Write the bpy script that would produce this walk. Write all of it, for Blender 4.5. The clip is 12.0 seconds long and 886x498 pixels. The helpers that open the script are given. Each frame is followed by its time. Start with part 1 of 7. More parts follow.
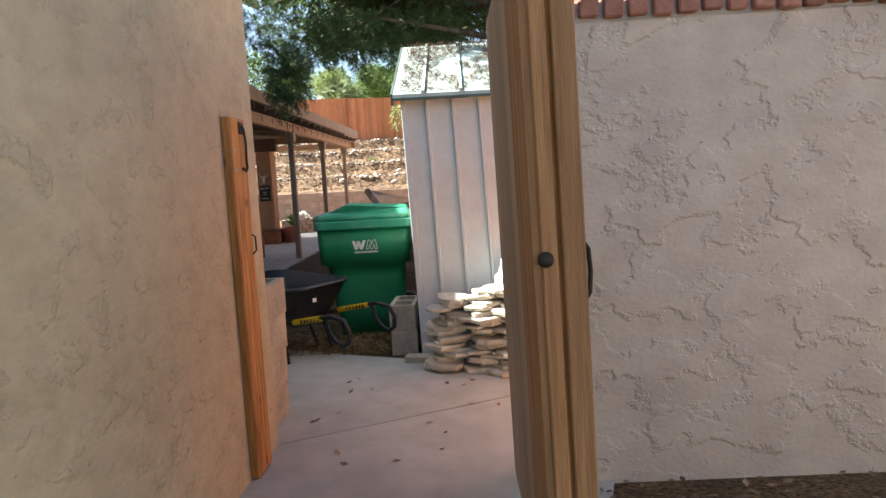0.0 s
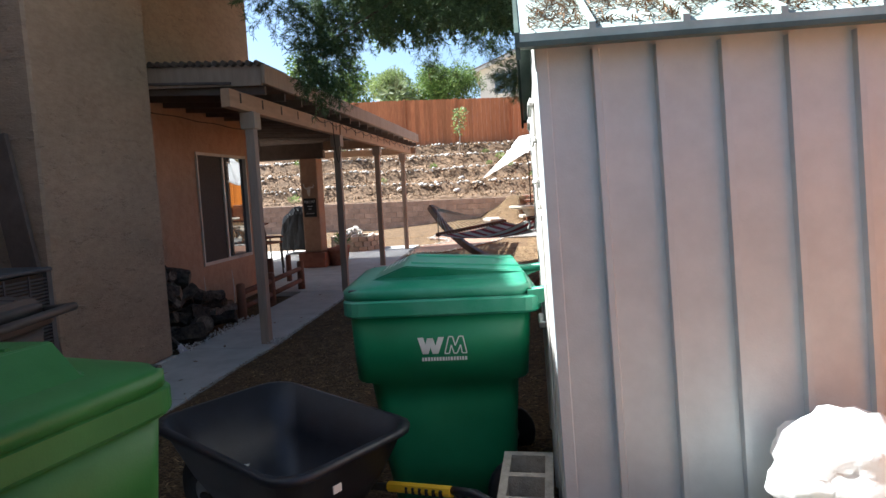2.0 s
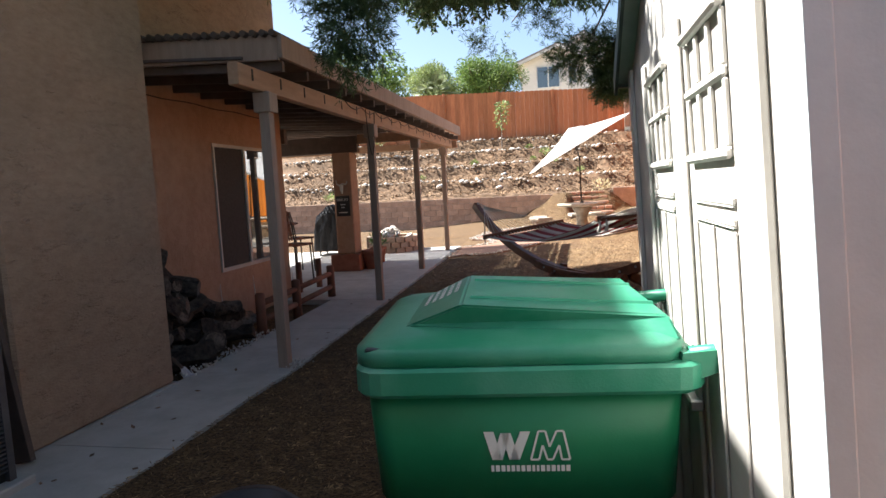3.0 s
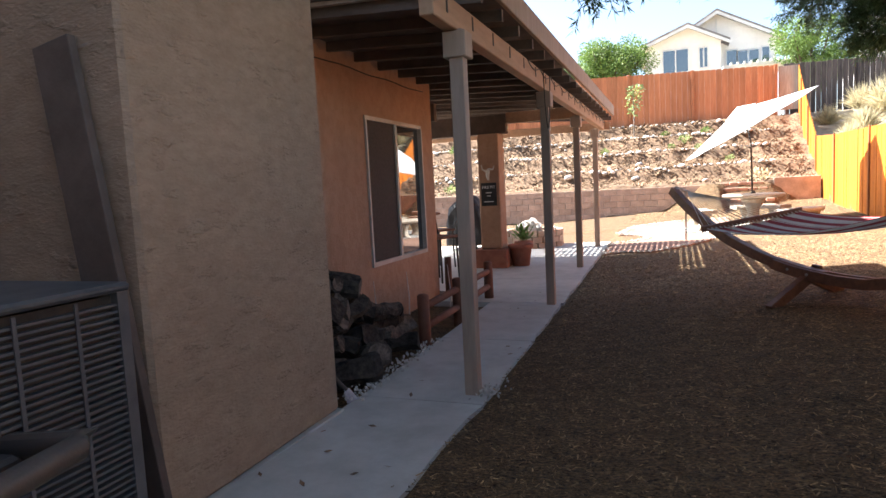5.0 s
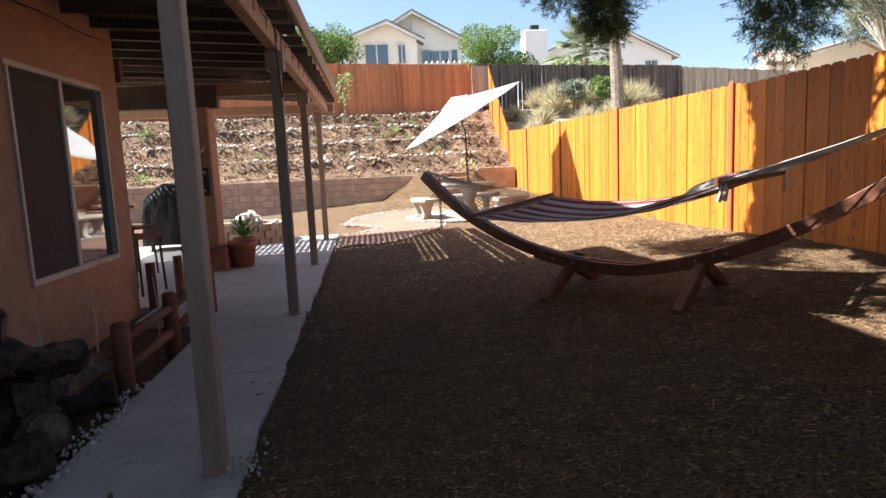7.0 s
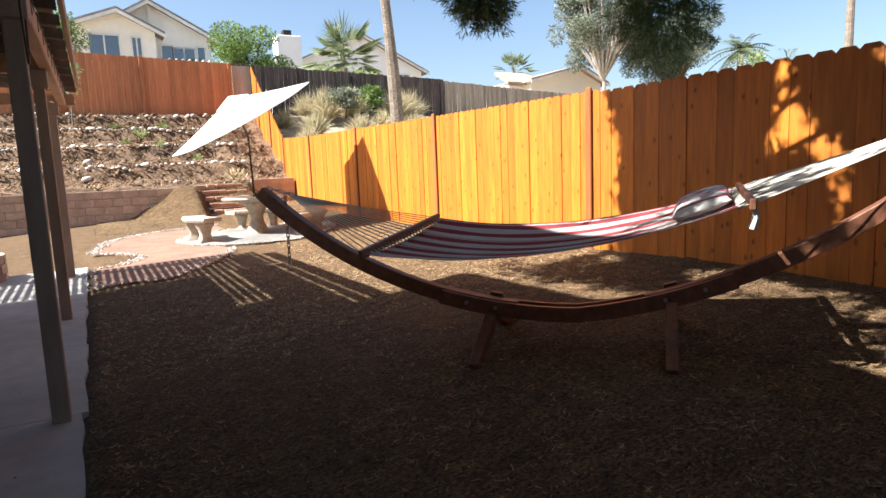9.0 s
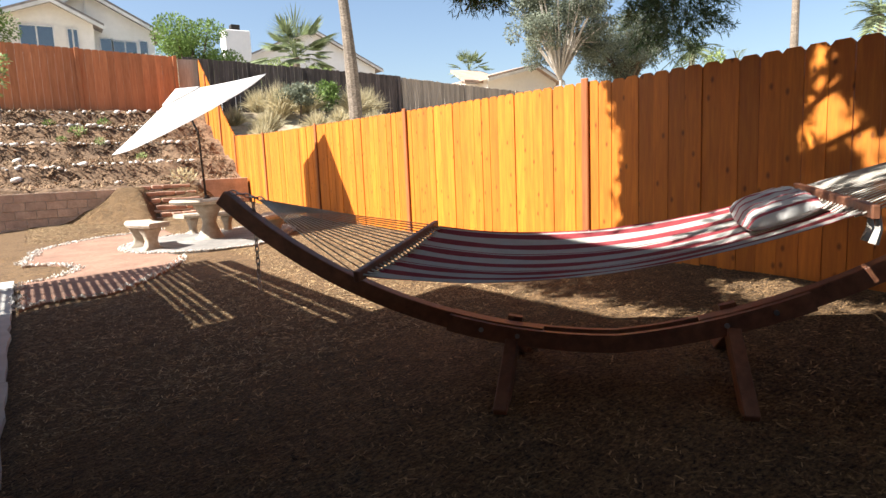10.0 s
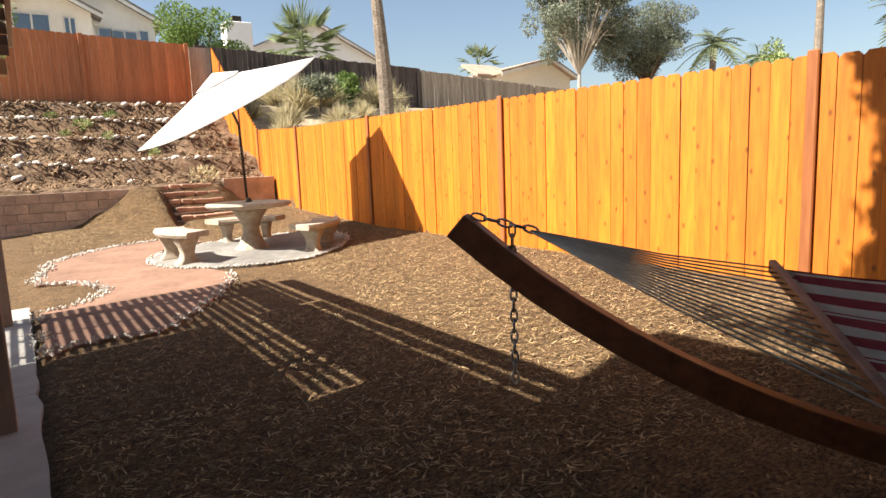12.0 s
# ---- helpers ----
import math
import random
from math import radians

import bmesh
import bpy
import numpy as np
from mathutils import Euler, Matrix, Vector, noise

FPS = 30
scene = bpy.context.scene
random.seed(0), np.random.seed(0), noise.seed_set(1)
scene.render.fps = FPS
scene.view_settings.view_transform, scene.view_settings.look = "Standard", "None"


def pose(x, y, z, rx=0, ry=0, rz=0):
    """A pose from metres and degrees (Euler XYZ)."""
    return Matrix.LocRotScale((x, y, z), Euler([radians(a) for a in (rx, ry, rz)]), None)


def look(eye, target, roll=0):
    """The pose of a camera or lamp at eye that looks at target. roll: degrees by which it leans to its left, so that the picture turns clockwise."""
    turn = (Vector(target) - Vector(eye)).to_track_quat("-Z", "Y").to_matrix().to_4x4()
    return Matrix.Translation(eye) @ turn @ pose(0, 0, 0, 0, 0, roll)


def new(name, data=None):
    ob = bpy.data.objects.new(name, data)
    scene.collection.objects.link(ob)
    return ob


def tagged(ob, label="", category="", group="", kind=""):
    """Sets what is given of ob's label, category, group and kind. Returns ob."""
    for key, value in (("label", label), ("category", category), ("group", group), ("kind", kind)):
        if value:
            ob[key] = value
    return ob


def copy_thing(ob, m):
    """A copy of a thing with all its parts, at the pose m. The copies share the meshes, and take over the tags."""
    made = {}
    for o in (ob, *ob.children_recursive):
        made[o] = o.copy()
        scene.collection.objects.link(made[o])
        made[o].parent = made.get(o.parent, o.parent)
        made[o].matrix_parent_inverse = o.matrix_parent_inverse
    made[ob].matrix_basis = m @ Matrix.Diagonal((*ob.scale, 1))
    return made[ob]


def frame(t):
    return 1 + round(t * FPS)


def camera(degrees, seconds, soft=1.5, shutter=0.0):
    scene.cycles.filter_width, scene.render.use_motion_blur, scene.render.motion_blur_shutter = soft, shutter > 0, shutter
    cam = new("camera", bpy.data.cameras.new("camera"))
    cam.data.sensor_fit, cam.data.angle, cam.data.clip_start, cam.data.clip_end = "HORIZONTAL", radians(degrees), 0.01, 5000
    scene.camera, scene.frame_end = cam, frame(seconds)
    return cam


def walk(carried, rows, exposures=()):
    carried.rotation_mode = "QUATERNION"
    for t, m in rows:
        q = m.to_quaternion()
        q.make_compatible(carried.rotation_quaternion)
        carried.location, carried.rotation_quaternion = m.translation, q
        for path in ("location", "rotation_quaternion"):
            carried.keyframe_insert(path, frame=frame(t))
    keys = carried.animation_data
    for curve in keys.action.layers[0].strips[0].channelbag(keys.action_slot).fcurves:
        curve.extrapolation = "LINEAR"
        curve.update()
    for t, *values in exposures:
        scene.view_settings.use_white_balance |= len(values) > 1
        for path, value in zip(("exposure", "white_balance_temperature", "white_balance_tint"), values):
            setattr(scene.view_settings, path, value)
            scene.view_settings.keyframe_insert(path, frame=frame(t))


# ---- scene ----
cam = camera(71.1, 12.0)
METRES, EYE, TILT, LEAN, TURN = 11.0, 1.265, 0.0, -0.8, 2.8
ROWS = [
    (0.0, 0.0, 0.0, 0.0, -0.41, -6.37, 3.66),
    (0.5, -0.007, 0.0569, 0.0023, 0.89, -6.38, 3.82),
    (1.0, -0.0166, 0.1121, 0.0078, 2.37, -6.35, 3.96),
    (1.5, -0.0262, 0.1686, 0.0147, 3.25, -5.9, 3.75),
    (2.0, -0.0337, 0.2233, 0.0149, 4.83, -5.58, 3.47),
    (2.5, -0.0392, 0.275, 0.0129, 6.6, -5.51, 3.57),
    (3.0, -0.0522, 0.3204, 0.0124, 8.38, -5.52, 3.67),
    (3.5, -0.0698, 0.3627, 0.013, 12.27, -5.46, 3.81),
    (3.7, -0.0795, 0.3775, 0.0128, 14.1, -5.45, 3.8),
    (4.5, -0.1412, 0.3945, 0.0080, 18.0, -5.3, 3.7),
    (5.3, -0.1562, 0.4368, 0.0016, 16.4, -5.2, 3.6),
    (5.5, -0.1612, 0.4397, 0.0013, 13.96, -5.22, 3.56),
    (6.0, -0.1777, 0.4592, 0.0014, 5.8, -5.88, 3.53),
    (6.5, -0.1859, 0.4891, 0.0005, 0.06, -6.74, 3.43),
    (7.0, -0.1938, 0.5264, -0.0017, -9.15, -7.69, 3.33),
    (7.5, -0.2098, 0.5653, -0.0016, -16.2, -8.0, 3.09),
    (7.7, -0.2165, 0.5830, -0.0014, -18.9, -8.03, 3.07),
    (9.5, -0.2291, 0.7123, 0.0044, -34.65, -8.07, 2.97),
    (10.0, -0.2187, 0.7458, 0.0041, -36.22, -8.32, 3.03),
    (10.5, -0.2061, 0.7872, 0.002, -36.67, -8.76, 3.01),
    (11.0, -0.2107, 0.8309, 0.0036, -36.69, -8.85, 2.99),
    (11.5, -0.2236, 0.878, 0.0065, -36.84, -8.74, 2.89),
    (12.0, -0.2324, 0.9241, 0.0107, -36.9, -8.64, 2.85),
]
EXPO = [(0.0, 2.42, 6500, 4), (0.5, 2.7, 6250, 4), (1.0, 2.84, 5800, 4), (1.5, 2.35, 5600, 4), (2.0, 2.02, 5900, 6), (2.5, 2.04, 6100, 8), (3.5, 1.95, 6500, 10), (5.5, 2.9, 6200, 10), (6.0, 2.6, 6200, 10), (6.5, 2.18, 6200, 10), (7.0, 2.0, 6200, 10), (7.5, 1.95, 6200, 10), (9.5, 1.75, 6400, 10), (10.5, 1.65, 6700, 10), (12.0, 1.5, 7000, 10)]
walk(cam, [(t, pose(0, 0, EYE, TILT, LEAN, TURN) @ pose(METRES * x, METRES * y, METRES * z, 90 + pitch, roll, yaw)) for t, x, y, z, yaw, pitch, roll in ROWS], EXPO)

# ---- light ----
SUN = Vector((-1.0, 0.22, 1.13)).normalized()
world = bpy.data.worlds.new("sky")
scene.world = world
world.use_nodes = True
wn = world.node_tree
sky = wn.nodes.new("ShaderNodeTexSky")
sky.sky_type = "NISHITA"
sky.sun_disc = False
sky.sun_elevation = math.asin(SUN.z)
sky.sun_rotation = math.atan2(SUN.x, SUN.y)
sky.air_density, sky.dust_density, sky.ozone_density = 1.0, 1.6, 1.6
wn.links.new(sky.outputs[0], wn.nodes["Background"].inputs[0])
wn.nodes["Background"].inputs[1].default_value = 0.06
sun = new("sun", bpy.data.lights.new("sun", "SUN"))
sun.data.energy, sun.data.angle, sun.data.color = 5.0, radians(0.5), (1.0, 0.96, 0.90)
sun.matrix_world = look((0, 0, 30), Vector((0, 0, 30)) - SUN)


# ---- materials ----
def mat(name, c1, c2, scale=6.0, rough=0.85, bump=0.15, bscale=60.0, metal=0.0, stretch=(1, 1, 1), rand=0.0, big=0.25, island=False, spec=0.4, edge=(0.35, 0.65), blotch=0.0, relief=0.3, crisp=0.06, level=0.5, knots=0.0):
    m = bpy.data.materials.new(name)
    m.use_nodes = True
    nt = m.node_tree
    n, l = nt.nodes, nt.links
    b = n["Principled BSDF"]
    b.inputs["Roughness"].default_value, b.inputs["Metallic"].default_value = rough, metal
    b.inputs["Specular IOR Level"].default_value = spec
    tc = n.new("ShaderNodeTexCoord")
    mp = n.new("ShaderNodeMapping")
    mp.inputs["Scale"].default_value = stretch
    l.new(tc.outputs["Object"], mp.inputs[0])
    src = mp.outputs[0]
    if rand and not island:
        info = n.new("ShaderNodeObjectInfo")
        off = n.new("ShaderNodeVectorMath")
        off.operation = "MULTIPLY_ADD"
        comb = n.new("ShaderNodeCombineXYZ")
        for i in range(3):
            l.new(info.outputs["Random"], comb.inputs[i])
        l.new(comb.outputs[0], off.inputs[0])
        off.inputs[1].default_value = (37.0, 53.0, 71.0)
        l.new(src, off.inputs[2])
        src = off.outputs[0]
    fine = n.new("ShaderNodeTexNoise")
    fine.inputs["Scale"].default_value, fine.inputs["Detail"].default_value, fine.inputs["Roughness"].default_value = scale, 6, 0.65
    l.new(src, fine.inputs["Vector"])
    ramp = n.new("ShaderNodeValToRGB")
    ramp.color_ramp.elements[0].position, ramp.color_ramp.elements[1].position = edge
    ramp.color_ramp.elements[0].color, ramp.color_ramp.elements[1].color = (*c1, 1), (*c2, 1)
    l.new(fine.outputs["Fac"], ramp.inputs[0])
    large = n.new("ShaderNodeTexNoise")
    large.inputs["Scale"].default_value, large.inputs["Detail"].default_value = scale * 0.14, 3
    l.new(src, large.inputs["Vector"])
    rng = n.new("ShaderNodeMapRange")
    rng.inputs["From Min"].default_value, rng.inputs["From Max"].default_value = 0.3, 0.7
    rng.inputs["To Min"].default_value, rng.inputs["To Max"].default_value = 1 - big, 1 + big * 0.6
    l.new(large.outputs["Fac"], rng.inputs["Value"])
    value = rng.outputs[0]
    if rand:
        if island:
            rsrc = n.new("ShaderNodeNewGeometry").outputs["Random Per Island"]
        else:
            rsrc = info.outputs["Random"]
        r2 = n.new("ShaderNodeMapRange")
        r2.inputs["To Min"].default_value, r2.inputs["To Max"].default_value = 1 - rand, 1 + rand
        l.new(rsrc, r2.inputs["Value"])
        mul = n.new("ShaderNodeMath")
        mul.operation = "MULTIPLY"
        l.new(value, mul.inputs[0])
        l.new(r2.outputs[0], mul.inputs[1])
        value = mul.outputs[0]
    hsv = n.new("ShaderNodeHueSaturation")
    l.new(ramp.outputs[0], hsv.inputs["Color"])
    l.new(value, hsv.inputs["Value"])
    colour = hsv.outputs[0]
    if knots:
        # scattered dark knots, drawn out a little along the board
        kp = n.new("ShaderNodeVectorMath")
        kp.operation = "MULTIPLY"
        kp.inputs[1].default_value = (1 / stretch[0], 1 / stretch[1], 0.6 / stretch[2])
        l.new(src, kp.inputs[0])
        sep, add, flat = n.new("ShaderNodeSeparateXYZ"), n.new("ShaderNodeMath"), n.new("ShaderNodeCombineXYZ")
        l.new(kp.outputs[0], sep.inputs[0])
        l.new(sep.outputs[0], add.inputs[0])
        l.new(sep.outputs[1], add.inputs[1])
        l.new(add.outputs[0], flat.inputs[0])
        l.new(sep.outputs[2], flat.inputs[1])
        vo = n.new("ShaderNodeTexVoronoi")
        vo.voronoi_dimensions = "2D"
        vo.inputs["Scale"].default_value = knots
        l.new(flat.outputs[0], vo.inputs["Vector"])
        kr = n.new("ShaderNodeMapRange")
        kr.inputs["From Min"].default_value, kr.inputs["From Max"].default_value = 0.03, 0.085
        kr.inputs["To Min"].default_value, kr.inputs["To Max"].default_value = 0.42, 1.0
        l.new(vo.outputs["Distance"], kr.inputs["Value"])
        dark = n.new("ShaderNodeHueSaturation")
        l.new(colour, dark.inputs["Color"])
        l.new(kr.outputs[0], dark.inputs["Value"])
        colour = dark.outputs[0]
    l.new(colour, b.inputs["Base Color"])
    if bump:
        bn = n.new("ShaderNodeTexNoise")
        bn.inputs["Scale"].default_value, bn.inputs["Detail"].default_value = bscale, 5
        l.new(src, bn.inputs["Vector"])
        bp = n.new("ShaderNodeBump")
        bp.inputs["Strength"].default_value, bp.inputs["Distance"].default_value = bump, 0.02
        l.new(bn.outputs["Fac"], bp.inputs["Height"])
        if blotch:
            pl = n.new("ShaderNodeTexNoise")
            pl.inputs["Scale"].default_value, pl.inputs["Detail"].default_value, pl.inputs["Roughness"].default_value = blotch, 6, 0.6
            l.new(src, pl.inputs["Vector"])
            pr = n.new("ShaderNodeValToRGB")
            pr.color_ramp.elements[0].position, pr.color_ramp.elements[1].position = level - crisp, level + crisp
            l.new(pl.outputs["Fac"], pr.inputs[0])
            b2 = n.new("ShaderNodeBump")
            b2.inputs["Strength"].default_value, b2.inputs["Distance"].default_value = relief, 0.014
            l.new(pr.outputs[0], b2.inputs["Height"])
            l.new(bp.outputs[0], b2.inputs["Normal"])
            bp = b2
        l.new(bp.outputs[0], b.inputs["Normal"])
    return m


STUCCO_W = mat("stucco_tan", (0.455, 0.377, 0.255), (0.54, 0.457, 0.318), 9, 0.95, 0.35, 40, big=0.14, blotch=6, relief=0.5, crisp=0.03, level=0.58, stretch=(1, 1, 1.4))
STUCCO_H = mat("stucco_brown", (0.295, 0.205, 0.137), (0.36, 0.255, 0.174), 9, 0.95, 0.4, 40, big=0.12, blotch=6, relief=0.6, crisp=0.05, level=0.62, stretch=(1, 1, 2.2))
STUCCO_ORANGE = mat("stucco_terracotta", (0.32, 0.19, 0.12), (0.38, 0.235, 0.155), 9, 0.95, 0.3, 45, big=0.10, blotch=9)
STUCCO_P = mat("stucco_pale", (0.50, 0.42, 0.355), (0.60, 0.515, 0.44), 5, 0.95, 0.2, 45, big=0.12, blotch=3.8, relief=0.6, crisp=0.025, level=0.52, stretch=(1, 1, 1.3))
PADM = mat("pad_concrete", (0.19, 0.18, 0.165), (0.27, 0.255, 0.235), 7, 0.9, 0.25, 90, big=0.25)
CONCRETE = mat("concrete", (0.43, 0.41, 0.37), (0.52, 0.50, 0.46), 5, 0.9, 0.12, 120, big=0.15)
MULCH = mat("mulch_ground", (0.026, 0.014, 0.007), (0.235, 0.14, 0.062), 42, 0.95, 1.0, 70, big=0.3, stretch=(1, 1.6, 1))
CHIP = mat("mulch_chip", (0.05, 0.027, 0.013), (0.36, 0.225, 0.105), 12, 0.9, 0, rand=0.7, island=True)
STRAW = mat("hill_straw", (0.062, 0.034, 0.019), (0.26, 0.165, 0.095), 14, 0.95, 1.0, 25, big=0.4)
TWIGS = mat("hill_twigs", (0.08, 0.044, 0.024), (0.38, 0.25, 0.14), 12, 0.9, 0, rand=0.55, island=True)
LOGBARK = mat("log_bark", (0.018, 0.014, 0.012), (0.085, 0.065, 0.05), 18, 0.95, 0.9, 35, rand=0.4)
BARK = mat("bark", (0.05, 0.035, 0.025), (0.20, 0.15, 0.10), 18, 0.95, 0.9, 35, stretch=(1, 1, 0.4), rand=0.3)
LOGEND = mat("log_end", (0.05, 0.04, 0.032), (0.15, 0.12, 0.095), 30, 0.9, 0.4, 60, rand=0.35)
CEDAR = mat("cedar_stain", (0.45, 0.125, 0.011), (0.61, 0.190, 0.016), 7, 0.62, 0.12, 60, stretch=(4, 4, 0.35), rand=0.2, big=0.16, knots=4.5)
CEDAR_POST = mat("cedar_post", (0.25, 0.078, 0.024), (0.34, 0.118, 0.036), 8, 0.7, 0.12, 60, stretch=(4, 4, 0.35), rand=0.1)
# redder cedar for the fence turned from the sun; its shade is in the colour
CEDAR_SHADE = mat("cedar_shade", (0.42, 0.15, 0.062), (0.55, 0.22, 0.095), 7, 0.75, 0.12, 60, stretch=(4, 4, 0.35), rand=0.2, big=0.16)
DARKWOOD = mat("old_fence_wood", (0.07, 0.055, 0.05), (0.14, 0.11, 0.10), 7, 0.9, 0.2, 60, stretch=(4, 4, 0.35), rand=0.3)
GREYWOOD = mat("grey_fence_wood", (0.30, 0.25, 0.20), (0.40, 0.34, 0.28), 7, 0.9, 0.2, 60, stretch=(4, 4, 0.35), rand=0.2)
GATEWOOD = mat("gate_board", (0.34, 0.26, 0.19), (0.43, 0.34, 0.26), 6, 0.8, 0.2, 50, stretch=(5, 5, 0.25), rand=0.14, big=0.2)
GATEORANGE = mat("gate_frame_wood", (0.28, 0.145, 0.065), (0.48, 0.275, 0.125), 6, 0.75, 0.3, 50, stretch=(6, 6, 0.3), rand=0.12, big=0.3)
PINE = mat("pine_strip", (0.25, 0.088, 0.018), (0.60, 0.285, 0.080), 6, 0.6, 0.3, 70, stretch=(9, 9, 0.5), big=0.3, knots=5.0)
PATIOWOOD = mat("patio_paint", (0.29, 0.217, 0.168), (0.365, 0.28, 0.218), 6, 0.7, 0.12, 60, stretch=(3, 3, 0.5), big=0.1)
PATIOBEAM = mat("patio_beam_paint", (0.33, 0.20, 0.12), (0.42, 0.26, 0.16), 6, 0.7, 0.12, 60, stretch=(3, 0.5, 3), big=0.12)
# dark brown wood, deepened to carry the shade under the patio roof
RAFTER = mat("rafter_dark", (0.085, 0.062, 0.050), (0.125, 0.092, 0.074), 6, 0.8, 0.12, 60, rand=0.1)
ROOFING = mat("patio_roofing", (0.11, 0.088, 0.082), (0.155, 0.125, 0.115), 10, 0.8, 0.1, 60)
RAILWOOD = mat("rail_wood", (0.13, 0.055, 0.035), (0.20, 0.085, 0.05), 8, 0.8, 0.2, 60, rand=0.1)
HAMWOOD = mat("stand_wood", (0.15, 0.060, 0.033), (0.25, 0.105, 0.055), 6, 0.5, 0.12, 60, stretch=(3, 3, 3))
SHEDM = mat("shed_resin", (0.505, 0.555, 0.57), (0.565, 0.615, 0.63), 10, 0.5, 0.06, 150, big=0.08)
SHEDD = mat("shed_door_resin", (0.56, 0.54, 0.50), (0.64, 0.62, 0.58), 10, 0.5, 0.06, 150, big=0.08)
SHEDROOF = mat("shed_roof", (0.33, 0.40, 0.37), (0.44, 0.51, 0.48), 10, 0.5, 0.08, 90, big=0.25)
SHEDTRIM = mat("shed_trim", (0.055, 0.085, 0.075), (0.085, 0.12, 0.105), 10, 0.55, 0.05, 90)
BINGREEN = mat("bin_green", (0.011, 0.165, 0.072), (0.018, 0.205, 0.092), 4, 0.42, 0.05, 200, big=0.15)
BINLID = mat("bin_lid_green", (0.022, 0.215, 0.125), (0.085, 0.30, 0.205), 4, 0.40, 0.08, 200, big=0.2, edge=(0.42, 0.72))
BINLEAF = mat("bin_leaf_green", (0.025, 0.15, 0.03), (0.04, 0.19, 0.045), 5, 0.45, 0.05, 200, big=0.15)
BINBLACK = mat("bin_brown_black", (0.045, 0.04, 0.038), (0.07, 0.06, 0.055), 5, 0.5, 0.05, 200)
WHITEP = mat("white_print", (0.75, 0.76, 0.75), (0.82, 0.82, 0.8), 8, 0.6, 0)
BLACKPLASTIC = mat("black_plastic", (0.012, 0.013, 0.016), (0.022, 0.023, 0.028), 8, 0.42, 0.08, 150)
TRAY = mat("tray_plastic", (0.010, 0.011, 0.016), (0.018, 0.020, 0.028), 8, 0.45, 0.08, 150)
YELLOW = mat("yellow_grip", (0.75, 0.45, 0.02), (0.80, 0.50, 0.03), 8, 0.5, 0)
STEEL = mat("steel", (0.35, 0.35, 0.36), (0.5, 0.5, 0.5), 15, 0.4, 0.05, 100, metal=0.9)
IRON = mat("dark_iron", (0.025, 0.022, 0.02), (0.06, 0.05, 0.04), 15, 0.6, 0.1, 100, metal=0.5)
CMU = mat("cinder_block", (0.40, 0.345, 0.275), (0.52, 0.46, 0.375), 35, 0.95, 0.4, 150, rand=0.08)
RETAIN = mat("retaining_block", (0.40, 0.285, 0.215), (0.50, 0.37, 0.285), 25, 0.95, 0.3, 120, rand=0.10)
BRICK = mat("red_brick", (0.30, 0.13, 0.095), (0.42, 0.21, 0.155), 25, 0.9, 0.3, 120, rand=0.22)
PAVER = mat("path_brick", (0.21, 0.118, 0.08), (0.285, 0.165, 0.115), 15, 0.9, 0.2, 120, rand=0.15)
STEPBRICK = mat("step_brick", (0.34, 0.19, 0.13), (0.46, 0.29, 0.205), 25, 0.9, 0.3, 120, rand=0.18)
FLAG = mat("flagstone", (0.40, 0.365, 0.305), (0.63, 0.585, 0.505), 9, 0.9, 0.5, 45, rand=0.14)
PEBBLE = mat("pale_stone", (0.50, 0.46, 0.40), (0.66, 0.62, 0.56), 8, 0.85, 0.3, 40, rand=0.16)
PEBBLES = mat("pebbles", (0.45, 0.42, 0.37), (0.68, 0.64, 0.58), 8, 0.85, 0, rand=0.25, island=True)
CAST = mat("cast_stone", (0.35, 0.295, 0.225), (0.48, 0.42, 0.34), 14, 0.9, 0.3, 70, big=0.25)
CANVAS = mat("umbrella_canvas", (0.84, 0.84, 0.83), (0.88, 0.88, 0.87), 10, 0.9, 0.05, 300, big=0.03)
ROPE = mat("rope", (0.54, 0.50, 0.43), (0.66, 0.61, 0.54), 40, 0.95, 0)
CLOTHW = mat("hammock_white", (0.72, 0.71, 0.67), (0.79, 0.78, 0.74), 20, 0.95, 0.2, 300, big=0.08)
CLOTHR = mat("hammock_red", (0.36, 0.05, 0.065), (0.44, 0.08, 0.09), 20, 0.95, 0.2, 300, big=0.1)
TERRA = mat("terracotta_pot", (0.30, 0.11, 0.07), (0.38, 0.16, 0.10), 10, 0.85, 0.1, 80, rand=0.1)
ACM = mat("ac_metal", (0.085, 0.086, 0.09), (0.12, 0.12, 0.122), 10, 0.6, 0.03, 80, metal=0.2)
ALU = mat("window_frame_tan", (0.42, 0.38, 0.33), (0.50, 0.46, 0.41), 10, 0.5, 0)
SCREEN = mat("insect_screen", (0.035, 0.03, 0.028), (0.05, 0.045, 0.04), 300, 0.8, 0)
CREAM = mat("cream_stucco", (0.78, 0.735, 0.67), (0.83, 0.785, 0.72), 4, 0.95, 0.15, 40, big=0.06)
PALEBLUE = mat("pale_stucco", (0.78, 0.78, 0.78), (0.83, 0.83, 0.83), 4, 0.95, 0.15, 40, big=0.06)
TILEROOF = mat("roof_tile", (0.20, 0.17, 0.15), (0.30, 0.25, 0.22), 9, 0.9, 0.5, 12, stretch=(1, 3, 1))
TILETAN = mat("roof_tile_tan", (0.33, 0.24, 0.185), (0.42, 0.31, 0.24), 9, 0.9, 0.5, 12)
TRIMW = mat("white_trim", (0.68, 0.66, 0.62), (0.74, 0.72, 0.68), 6, 0.7, 0)
LEAF = mat("needle_leaf", (0.06, 0.11, 0.045), (0.13, 0.19, 0.075), 3, 0.55, 0, rand=0.45, island=True)
